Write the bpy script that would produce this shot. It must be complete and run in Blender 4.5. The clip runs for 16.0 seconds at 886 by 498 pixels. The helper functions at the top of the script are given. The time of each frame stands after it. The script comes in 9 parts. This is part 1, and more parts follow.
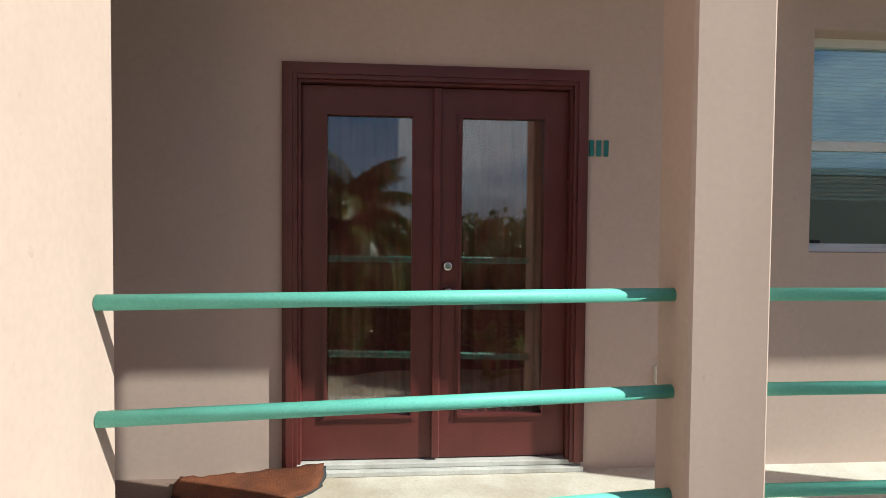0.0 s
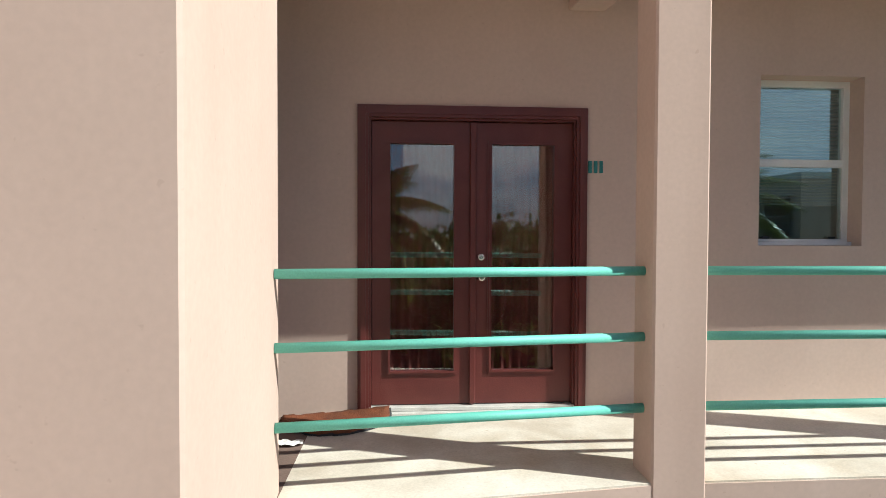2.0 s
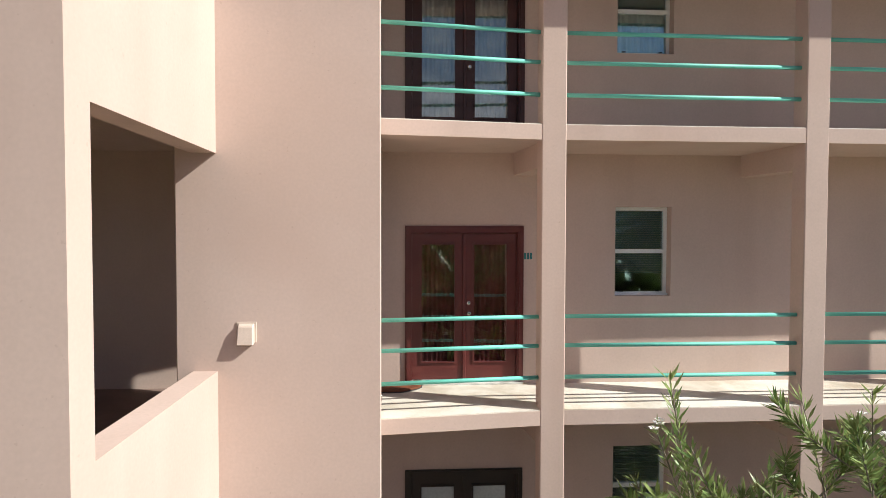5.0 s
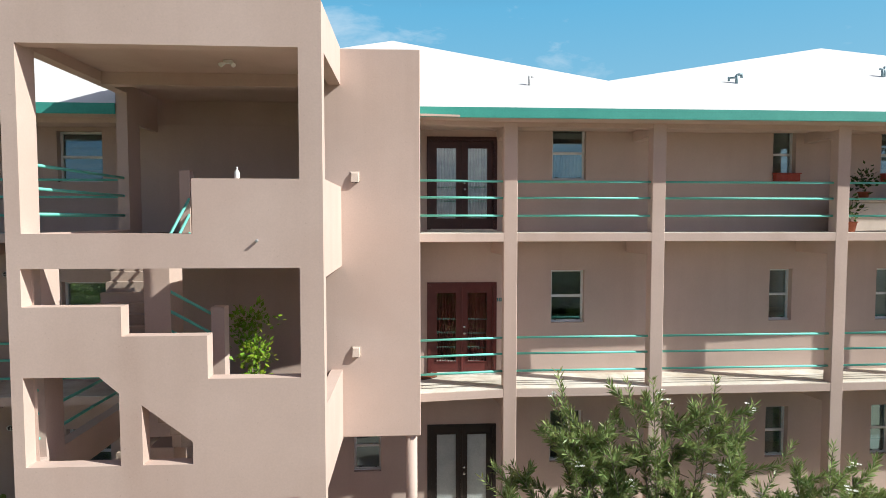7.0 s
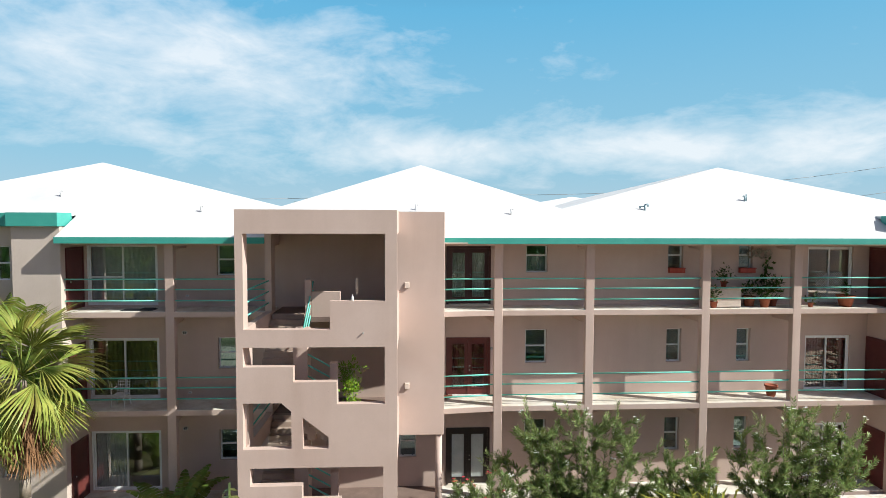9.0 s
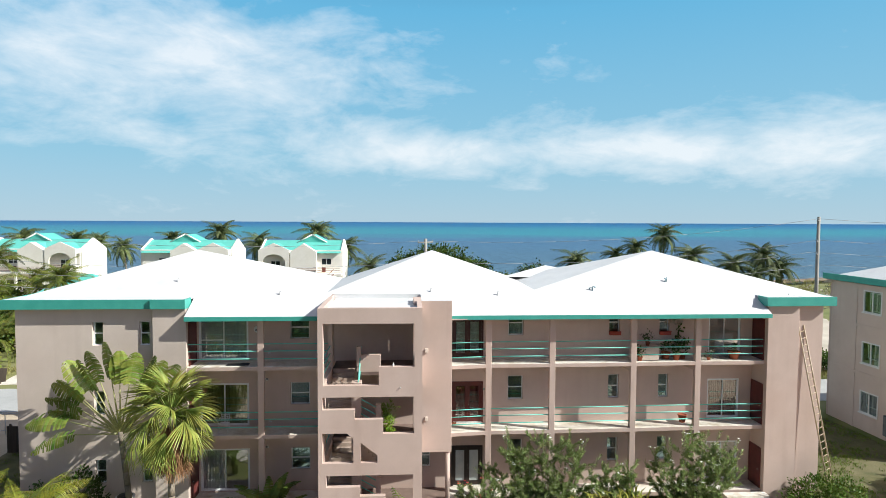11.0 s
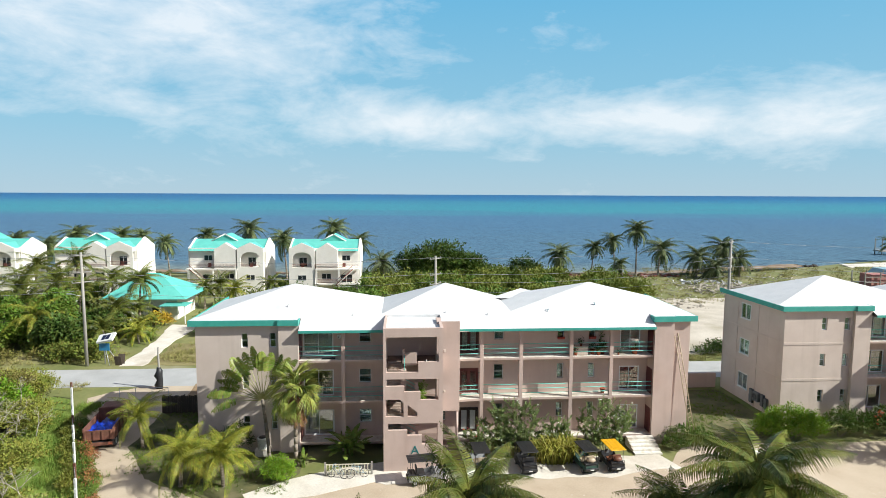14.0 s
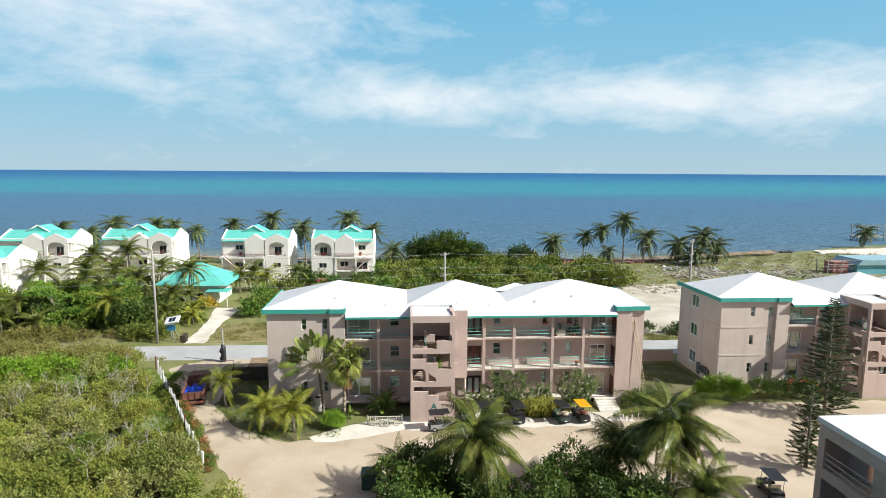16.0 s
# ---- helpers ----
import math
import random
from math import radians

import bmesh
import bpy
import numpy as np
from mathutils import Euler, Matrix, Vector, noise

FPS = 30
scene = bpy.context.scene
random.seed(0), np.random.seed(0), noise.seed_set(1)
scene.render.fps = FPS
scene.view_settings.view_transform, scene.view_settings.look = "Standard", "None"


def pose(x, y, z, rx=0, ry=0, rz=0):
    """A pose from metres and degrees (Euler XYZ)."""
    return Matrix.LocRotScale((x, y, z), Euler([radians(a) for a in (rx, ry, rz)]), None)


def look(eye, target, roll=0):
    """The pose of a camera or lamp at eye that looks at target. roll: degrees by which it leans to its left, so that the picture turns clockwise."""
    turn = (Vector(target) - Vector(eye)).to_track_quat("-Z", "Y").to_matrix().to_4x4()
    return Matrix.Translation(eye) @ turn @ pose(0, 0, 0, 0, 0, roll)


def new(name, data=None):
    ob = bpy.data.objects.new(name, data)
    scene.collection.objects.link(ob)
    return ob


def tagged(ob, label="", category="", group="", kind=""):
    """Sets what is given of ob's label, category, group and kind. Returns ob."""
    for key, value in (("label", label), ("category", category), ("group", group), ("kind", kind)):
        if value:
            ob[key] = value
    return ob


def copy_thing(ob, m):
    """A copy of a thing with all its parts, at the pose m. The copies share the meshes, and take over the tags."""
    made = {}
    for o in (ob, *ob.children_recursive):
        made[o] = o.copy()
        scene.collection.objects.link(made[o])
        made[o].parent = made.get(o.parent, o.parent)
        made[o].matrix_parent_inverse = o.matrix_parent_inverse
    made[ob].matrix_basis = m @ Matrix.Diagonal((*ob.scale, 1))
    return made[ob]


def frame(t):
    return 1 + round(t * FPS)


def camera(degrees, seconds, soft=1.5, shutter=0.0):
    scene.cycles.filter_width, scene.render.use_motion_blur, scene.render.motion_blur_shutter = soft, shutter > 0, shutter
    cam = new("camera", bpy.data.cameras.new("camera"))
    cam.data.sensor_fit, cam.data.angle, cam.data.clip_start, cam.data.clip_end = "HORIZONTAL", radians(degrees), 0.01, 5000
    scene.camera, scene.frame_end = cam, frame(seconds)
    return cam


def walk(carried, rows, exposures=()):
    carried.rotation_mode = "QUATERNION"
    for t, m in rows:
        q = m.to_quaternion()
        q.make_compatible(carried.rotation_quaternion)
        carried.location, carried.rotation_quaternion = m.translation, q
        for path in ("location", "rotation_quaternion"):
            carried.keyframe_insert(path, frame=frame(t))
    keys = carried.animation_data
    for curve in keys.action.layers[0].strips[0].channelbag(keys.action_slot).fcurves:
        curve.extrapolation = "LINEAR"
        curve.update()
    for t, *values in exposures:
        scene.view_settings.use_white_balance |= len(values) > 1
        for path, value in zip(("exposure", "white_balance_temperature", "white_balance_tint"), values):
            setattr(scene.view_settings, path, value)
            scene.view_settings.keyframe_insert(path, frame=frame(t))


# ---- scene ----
cam = camera(74.8, 16.0, 0.72)
PATH = [
    (0, (-0.216, -1.763, 5.269), (-0.06, 0.23, 5.205), 0.5),
    (0.5, (-0.284, -1.926, 5.251), (-0.134, 0.067, 5.199), 0.4),
    (1, (-0.398, -2.126, 5.258), (-0.232, -0.133, 5.204), 0.3),
    (1.5, (-0.447, -2.422, 5.255), (-0.296, -0.428, 5.197), 0.3),
    (2, (-0.511, -2.771, 5.231), (-0.373, -0.777, 5.183), 0.2),
    (2.5, (-0.552, -3.221, 5.301), (-0.43, -1.225, 5.249), 0.2),
    (3, (-0.548, -3.717, 5.364), (-0.442, -1.72, 5.331), 0.2),
    (3.5, (-0.592, -4.251, 5.548), (-0.48, -2.255, 5.494), 0.2),
    (4, (-0.593, -4.903, 5.678), (-0.483, -2.907, 5.625), 0.2),
    (6.5, (-1.232, -10.67, 7.165), (-1.085, -8.677, 7.074), -0.0),
    (7, (-1.248, -12.339, 7.66), (-1.133, -10.345, 7.558), 0.0),
    (7.5, (-1.56, -14.12, 8.278), (-1.439, -12.126, 8.18), -0.0),
    (8, (-1.699, -16.079, 9.027), (-1.586, -14.085, 8.922), 0.1),
    (8.5, (-1.885, -18.018, 9.723), (-1.775, -16.024, 9.618), 0.1),
    (9, (-2.063, -20.108, 10.586), (-1.961, -18.113, 10.484), 0.2),
    (9.5, (-2.384, -22.063, 11.606), (-2.274, -20.068, 11.509), 0.2),
    (11.8, (-3.748, -32.874, 16.399), (-3.618, -30.881, 16.3), 0.3),
    (12, (-3.912, -33.953, 16.853), (-3.78, -31.96, 16.754), 0.3),
    (12.5, (-4.275, -36.85, 17.91), (-4.141, -34.857, 17.809), 0.3),
    (13, (-4.548, -39.908, 18.951), (-4.413, -37.916, 18.832), 0.3),
    (13.5, (-5.001, -43.104, 20.034), (-4.865, -41.115, 19.877), 0.3),
    (14, (-5.567, -46.404, 21.059), (-5.429, -44.418, 20.863), 0.3),
    (14.5, (-5.977, -49.658, 22.206), (-5.84, -47.677, 21.971), 0.4),
    (15, (-6.581, -53.189, 23.293), (-6.443, -51.212, 23.024), 0.4),
    (15.5, (-7.124, -56.767, 24.391), (-6.987, -54.79, 24.121), 0.4),
    (16, (-7.81, -60.326, 25.499), (-7.672, -58.349, 25.226), 0.4),
]
walk(cam, [(t, look(eye, target, roll)) for t, eye, target, roll in PATH], ((0, 0.42, 6500, 5), (1.5, 0.48, 6500, 6), (3, 0.57, 6650, 11), (4, 0.56, 6700, 12), (6.5, 0.54, 6500, 10), (16, 0.54, 6500, 10)))

# ---- world, sun ----
TO_SUN = Vector((2.8, -1.0, 2.2)).normalized()
world = bpy.data.worlds.new("sky")
scene.world = world
world.use_nodes = True
wn = world.node_tree
wn.nodes.clear()


def wnode(kind, **kw):
    n = wn.nodes.new(kind)
    for k, v in kw.items():
        n.inputs[k].default_value = v
    return n


def wmath(op, a, b=0.0, clamp=False):
    n = wn.nodes.new("ShaderNodeMath")
    n.operation, n.use_clamp = op, clamp
    for i, v in enumerate((a, b)):
        if isinstance(v, (int, float)):
            n.inputs[i].default_value = v
        else:
            wn.links.new(v, n.inputs[i])
    return n.outputs[0]


sky = wn.nodes.new("ShaderNodeTexSky")
sky.sky_type, sky.sun_disc = "NISHITA", False
sky.sun_elevation = math.asin(TO_SUN.z)
sky.sun_rotation = math.atan2(TO_SUN.x, TO_SUN.y)
sky.air_density, sky.dust_density, sky.ozone_density, sky.altitude = 1.0, 0.15, 1.0, 0
tc = wn.nodes.new("ShaderNodeTexCoord")
sep = wn.nodes.new("ShaderNodeSeparateXYZ")
wn.links.new(tc.outputs["Generated"], sep.inputs[0])
dx, dy, dz = sep.outputs
azim = wmath("ARCTAN2", dx, dy)
elev = wmath("ARCSINE", dz)
# cloud layer: streaks stretched along the horizon
cv = wn.nodes.new("ShaderNodeCombineXYZ")
wn.links.new(wmath("MULTIPLY", azim, 3.2), cv.inputs[0])
wn.links.new(wmath("MULTIPLY", elev, 7.5), cv.inputs[1])
cn = wnode("ShaderNodeTexNoise", Scale=1.7, Detail=8.0, Roughness=0.60, Distortion=0.35)
wn.links.new(cv.outputs[0], cn.inputs["Vector"])
wisp = wnode("ShaderNodeTexNoise", Scale=5.0, Detail=5.0, Roughness=0.6, Distortion=0.8)
wn.links.new(cv.outputs[0], wisp.inputs["Vector"])


def blob(a0, e0, wa, we):
    """How much cloud there is round a direction, in radians."""
    qa = wmath("DIVIDE", wmath("SUBTRACT", azim, a0), wa)
    qe = wmath("DIVIDE", wmath("SUBTRACT", elev, e0), we)
    r2 = wmath("ADD", wmath("MULTIPLY", qa, qa), wmath("MULTIPLY", qe, qe))
    return wmath("POWER", 2.718, wmath("MULTIPLY", r2, -1.0))


cover = wmath("ADD", wmath("MULTIPLY", blob(-0.42, 0.245, 0.42, 0.10), 1.12), wmath("MULTIPLY", blob(0.34, 0.115, 0.60, 0.050), 0.80))
cover = wmath("ADD", cover, wmath("MULTIPLY", blob(0.02, 0.115, 0.28, 0.032), 0.5))
cover = wmath("ADD", cover, wmath("MULTIPLY", blob(0.60, 0.105, 0.24, 0.050), 0.5))
cover = wmath("ADD", cover, wmath("MULTIPLY", blob(3.0, 0.17, 1.2, 0.12), 1.1))
base_noise = wmath("ADD", wmath("MULTIPLY", cn.outputs["Fac"], 0.8), wmath("MULTIPLY", wisp.outputs["Fac"], 0.20))
amount = wmath("ADD", base_noise, wmath("MULTIPLY", cover, 0.33))
cloud = wmath("MULTIPLY", wmath("SUBTRACT", amount, 0.595, True), 2.9, True)
# humid air: pale towards the horizon, clear cyan-blue above; darkened overhead to cut fill light
air = wn.nodes.new("ShaderNodeValToRGB")
for spot, tone in zip((0.0, 0.10, 0.34, 0.55, 1.0), ((0.48, 0.70, 0.825, 1), (0.340, 0.668, 0.850, 1), (0.160, 0.550, 0.855, 1), (0.035, 0.13, 0.27, 1), (0.012, 0.045, 0.10, 1))):
    e = air.color_ramp.elements.new(spot)
    e.color = tone
air.color_ramp.elements.remove(air.color_ramp.elements[-1])
air.color_ramp.elements.remove(air.color_ramp.elements[0])
wn.links.new(wmath("MULTIPLY", wmath("MAXIMUM", elev, 0.0), 1.0, True), air.inputs[0])
lift = wn.nodes.new("ShaderNodeMixRGB")
lift.blend_type = "MULTIPLY"
lift.inputs[0].default_value = 1.0
lift.inputs[2].default_value = (10.0, 10.0, 10.0, 1)
wn.links.new(air.outputs[0], lift.inputs[1])
haze = wmath("SUBTRACT", 1.6, elev, True)
mixh = wn.nodes.new("ShaderNodeMixRGB")
wn.links.new(lift.outputs[0], mixh.inputs[2])
seaward = wmath("ADD", wmath("MULTIPLY", wmath("ADD", wmath("MULTIPLY", dy, 0.9), 0.5, True), 0.70), 0.30)      # less pale air in the unseen sky behind, to lower the fill light
wn.links.new(wmath("MULTIPLY", wmath("MULTIPLY", haze, 0.85), seaward), mixh.inputs[0])
tint = wn.nodes.new("ShaderNodeMixRGB")
tint.blend_type = "MULTIPLY"
tint.inputs[0].default_value = 1.0
tint.inputs[2].default_value = (0.362, 0.325, 0.495, 1)
wn.links.new(sky.outputs[0], tint.inputs[1])
wn.links.new(tint.outputs[0], mixh.inputs[1])
mixc = wn.nodes.new("ShaderNodeMixRGB")
mixc.inputs[2].default_value = (11.0, 10.9, 10.9, 1)
wn.links.new(wmath("MULTIPLY", cloud, 0.66), mixc.inputs[0])
wn.links.new(mixh.outputs[0], mixc.inputs[1])
# bright air round the sun, which stands out of view to the east
near = wmath("ADD", wmath("ADD", wmath("MULTIPLY", dx, TO_SUN.x), wmath("MULTIPLY", dy, TO_SUN.y)), wmath("MULTIPLY", dz, TO_SUN.z))
aureole = wn.nodes.new("ShaderNodeMixRGB")
aureole.blend_type = "ADD"
aureole.inputs[2].default_value = (11.7, 9.6, 10.9, 1)
wn.links.new(wmath("POWER", wmath("MAXIMUM", near, 0.0), 8.0), aureole.inputs[0])
wn.links.new(mixc.outputs[0], aureole.inputs[1])
bg = wnode("ShaderNodeBackground", Strength=0.068)
wn.links.new(aureole.outputs[0], bg.inputs[0])
wo = wn.nodes.new("ShaderNodeOutputWorld")
wn.links.new(bg.outputs[0], wo.inputs[0])

sun_data = bpy.data.lights.new("sun", "SUN")
sun_data.energy, sun_data.angle, sun_data.color = 4.6, radians(0.53), (0.985, 1.0, 0.93)
sun = new("sun", sun_data)
sun.matrix_world = look(TO_SUN * 80, (0, 0, 0))

# ---- materials ----


def ramp(nt, fac, stops):
    r = nt.nodes.new("ShaderNodeValToRGB")
    while len(r.color_ramp.elements) < len(stops):
        r.color_ramp.elements.new(0.5)
    for e, (p, c) in zip(r.color_ramp.elements, stops):
        e.position, e.color = p, (*c, 1)
    nt.links.new(fac, r.inputs[0])
    return r.outputs[0]


def surface(name, a, b, rough=0.7, scale=3.0, fine=60.0, bump=0.15, metal=0.0, var=0.0, stain=None, streak=False, spec=0.5, trans=0.0, leafy=False, grain=0.45):
    """A two-tone surface: broad patches between the colours a and b, a fine grain, bump, wear and a shift from piece to piece."""
    spec = 0.16 if leafy else spec
    m = bpy.data.materials.new(name)
    m.use_nodes = True
    nt = m.node_tree
    p = nt.nodes["Principled BSDF"]
    co = nt.nodes.new("ShaderNodeTexCoord")
    src = co.outputs["Object"]
    if streak:
        mp = nt.nodes.new("ShaderNodeMapping")
        mp.inputs["Scale"].default_value = (1, 1, 0.12)
        nt.links.new(src, mp.inputs[0])
        src2 = mp.outputs[0]
    else:
        src2 = src
    n1 = nt.nodes.new("ShaderNodeTexNoise")
    n1.inputs["Scale"].default_value, n1.inputs["Detail"].default_value = scale, 6
    n1.inputs["Roughness"].default_value = 0.6
    nt.links.new(src2, n1.inputs["Vector"])
    n2 = nt.nodes.new("ShaderNodeTexNoise")
    n2.inputs["Scale"].default_value, n2.inputs["Detail"].default_value = fine, 4
    nt.links.new(src, n2.inputs["Vector"])
    col = ramp(nt, n1.outputs["Fac"], [(0.34, a), (0.66, b)])
    mx = nt.nodes.new("ShaderNodeMixRGB")
    mx.blend_type = "MULTIPLY"
    mx.inputs[0].default_value = grain
    nt.links.new(col, mx.inputs[1])
    nt.links.new(ramp(nt, n2.outputs["Fac"], [(0.3, (0.78, 0.78, 0.78)), (0.7, (1.12, 1.12, 1.12))]), mx.inputs[2])
    col = mx.outputs[0]
    if stain:
        n3 = nt.nodes.new("ShaderNodeTexNoise")
        n3.inputs["Scale"].default_value, n3.inputs["Detail"].default_value, n3.inputs["Distortion"].default_value = scale * 0.45, 8, 0.6
        nt.links.new(src2, n3.inputs["Vector"])
        ms = nt.nodes.new("ShaderNodeMixRGB")
        ms.inputs[2].default_value = (*stain, 1)
        f = ramp(nt, n3.outputs["Fac"], [(0.52, (0, 0, 0)), (0.74, (0.6, 0.6, 0.6))])
        nt.links.new(f, ms.inputs[0])
        nt.links.new(col, ms.inputs[1])
        col = ms.outputs[0]
    if var:
        oi = nt.nodes.new("ShaderNodeObjectInfo")
        geo = nt.nodes.new("ShaderNodeNewGeometry")
        ad = nt.nodes.new("ShaderNodeMath")
        ad.operation = "ADD"
        nt.links.new(oi.outputs["Random"], ad.inputs[0])
        nt.links.new(geo.outputs["Random Per Island"], ad.inputs[1])
        hv = nt.nodes.new("ShaderNodeHueSaturation")
        mr = nt.nodes.new("ShaderNodeMapRange")
        mr.inputs["From Max"].default_value = 2.0
        mr.inputs["To Min"].default_value, mr.inputs["To Max"].default_value = 1 - var, 1 + var
        nt.links.new(ad.outputs[0], mr.inputs[0])
        nt.links.new(mr.outputs[0], hv.inputs["Value"])
        if leafy:
            mh = nt.nodes.new("ShaderNodeMapRange")
            mh.inputs["To Min"].default_value, mh.inputs["To Max"].default_value = 0.47, 0.53
            nt.links.new(geo.outputs["Random Per Island"], mh.inputs[0])
            nt.links.new(mh.outputs[0], hv.inputs["Hue"])
        nt.links.new(col, hv.inputs["Color"])
        col = hv.outputs[0]
    nt.links.new(col, p.inputs["Base Color"])
    p.inputs["Roughness"].default_value, p.inputs["Metallic"].default_value = rough, metal
    p.inputs["Specular IOR Level"].default_value = spec
    if bump:
        bp = nt.nodes.new("ShaderNodeBump")
        bp.inputs["Strength"].default_value, bp.inputs["Distance"].default_value = bump, 0.02
        nt.links.new(n2.outputs["Fac"], bp.inputs["Height"])
        nt.links.new(bp.outputs[0], p.inputs["Normal"])
    if trans:
        tr = nt.nodes.new("ShaderNodeBsdfTranslucent")
        nt.links.new(col, tr.inputs["Color"])
        ms = nt.nodes.new("ShaderNodeMixShader")
        ms.inputs[0].default_value = trans
        out = nt.nodes["Material Output"]
        nt.links.new(p.outputs[0], ms.inputs[1])
        nt.links.new(tr.outputs[0], ms.inputs[2])
        nt.links.new(ms.outputs[0], out.inputs[0])
    return m


def glass(name, gloss=0.095, tint=(0.90, 0.93, 0.92), gloss_tint=(1.0, 1.0, 1.0)):
    """A thin window pane: mirror gloss at grazing angles over a tinted clear pane."""
    m = bpy.data.materials.new(name)
    m.use_nodes = True
    nt = m.node_tree
    nt.nodes.remove(nt.nodes["Principled BSDF"])
    gl = nt.nodes.new("ShaderNodeBsdfGlossy")
    gl.inputs["Roughness"].default_value = 0.015
    gl.inputs["Color"].default_value = (*gloss_tint, 1)
    tr = nt.nodes.new("ShaderNodeBsdfTransparent")
    tr.inputs["Color"].default_value = (*tint, 1)
    lw = nt.nodes.new("ShaderNodeLayerWeight")
    lw.inputs["Blend"].default_value = 0.5
    pw = nt.nodes.new("ShaderNodeMath")
    pw.operation = "POWER"
    pw.inputs[1].default_value = 5.0
    nt.links.new(lw.outputs["Facing"], pw.inputs[0])
    fr = nt.nodes.new("ShaderNodeMath")
    fr.operation = "MULTIPLY_ADD"
    fr.inputs[1].default_value, fr.inputs[2].default_value = 1 - gloss, gloss
    nt.links.new(pw.outputs[0], fr.inputs[0])
    mx = nt.nodes.new("ShaderNodeMixShader")
    nt.links.new(fr.outputs[0], mx.inputs[0])
    nt.links.new(tr.outputs[0], mx.inputs[1])
    nt.links.new(gl.outputs[0], mx.inputs[2])
    nt.links.new(mx.outputs[0], nt.nodes["Material Output"].inputs[0])
    return m


STUCCO = surface("pink_stucco", (0.552, 0.426, 0.367), (0.600, 0.468, 0.408), 0.88, 0.7, 34, 0.014, stain=(0.53, 0.385, 0.325), spec=0.2, grain=0.18)
STUCCO_PALE = surface("pale_beige_stucco", (0.625, 0.522, 0.452), (0.675, 0.568, 0.497), 0.88, 0.7, 34, 0.014, stain=(0.60, 0.485, 0.42), spec=0.2, grain=0.18)
ROOF = surface("white_roof_coating", (0.66, 0.665, 0.66), (0.73, 0.73, 0.725), 0.6, 0.5, 40, 0.08, stain=(0.56, 0.565, 0.56))
TEAL = surface("teal_fascia_paint", (0.045, 0.34, 0.28), (0.065, 0.40, 0.33), 0.5, 1.5, 50, 0.05)
RAILPAINT = surface("teal_gloss_paint", (0.135, 0.54, 0.445), (0.165, 0.60, 0.50), 0.55, 4, 120, 0.03, stain=(0.085, 0.42, 0.34))
# tower landings: a much darker brown than the gallery floors
LANDING = surface("brown_landing_concrete", (0.17, 0.115, 0.095), (0.25, 0.175, 0.145), 0.8, 1.4, 60, 0.2, stain=(0.12, 0.085, 0.07))
CONC = surface("balcony_concrete", (0.66, 0.62, 0.545), (0.80, 0.77, 0.70), 0.85, 2.4, 70, 0.05, stain=(0.40, 0.31, 0.21))
DOORRED = surface("oxblood_door_paint", (0.105, 0.022, 0.020), (0.135, 0.030, 0.026), 0.42, 3, 90, 0.08, stain=(0.17, 0.055, 0.045))
DOORMAROON = surface("dark_maroon_door_paint", (0.050, 0.016, 0.014), (0.070, 0.024, 0.020), 0.45, 3, 90, 0.06)
DOORBLACK = surface("black_brown_door_paint", (0.022, 0.014, 0.012), (0.034, 0.020, 0.017), 0.45, 3, 90, 0.06)
WHITEFRAME = surface("white_window_frame", (0.76, 0.76, 0.75), (0.83, 0.83, 0.82), 0.45, 5, 120, 0.03)
GLASS = glass("door_glass", 0.125)
# cyan gloss colour stands in for blue sky mirrored in the panes
SASHGLASS = glass("sky_tinted_window_glass", 0.165, gloss_tint=(0.66, 0.95, 1.0))
FROST = surface("frosted_door_glass", (0.42, 0.46, 0.46), (0.50, 0.53, 0.52), 0.12, 2, 30, 0.0)
BLIND = surface("grey_blind_slats", (0.20, 0.205, 0.205), (0.26, 0.265, 0.265), 0.6, 5, 60, 0.0)
CURTAIN_RED = surface("red_curtain", (0.13, 0.026, 0.026), (0.23, 0.055, 0.05), 0.9, 6, 150, 0.1)
CURTAIN_WHITE = surface("white_curtain", (0.34, 0.35, 0.36), (0.48, 0.49, 0.50), 0.9, 6, 150, 0.1)
CURTAIN_GREEN = surface("olive_curtain", (0.10, 0.12, 0.03), (0.16, 0.17, 0.05), 0.9, 4, 120, 0.1)
CHROME = surface("brushed_steel", (0.55, 0.54, 0.52), (0.65, 0.64, 0.62), 0.25, 8, 200, 0.03, metal=1.0)
TERRACOTTA = surface("terracotta", (0.30, 0.075, 0.035), (0.38, 0.11, 0.055), 0.8, 8, 90, 0.1)
NUMERAL = surface("dark_teal_letter_paint", (0.015, 0.16, 0.16), (0.02, 0.20, 0.20), 0.5, 8, 90, 0.02)
MAT_FIBRE = surface("rust_coir", (0.135, 0.036, 0.012), (0.245, 0.072, 0.026), 0.8, 9, 160, 0.6, stain=(0.09, 0.03, 0.015))
SILLGREY = surface("scuffed_aluminium_sill", (0.52, 0.52, 0.50), (0.66, 0.66, 0.63), 0.5, 6, 120, 0.05, stain=(0.26, 0.24, 0.21))
RUBBER = surface("dark_rubber", (0.02, 0.022, 0.025), (0.035, 0.037, 0.04), 0.7, 8, 90, 0.1)
CREAM = surface("cream_rack_paint", (0.66, 0.62, 0.46), (0.74, 0.70, 0.54), 0.6, 4, 60, 0.03)
VENTPAINT = surface("beige_vent_plastic", (0.60, 0.48, 0.40), (0.66, 0.54, 0.46), 0.5, 5, 90, 0.02)


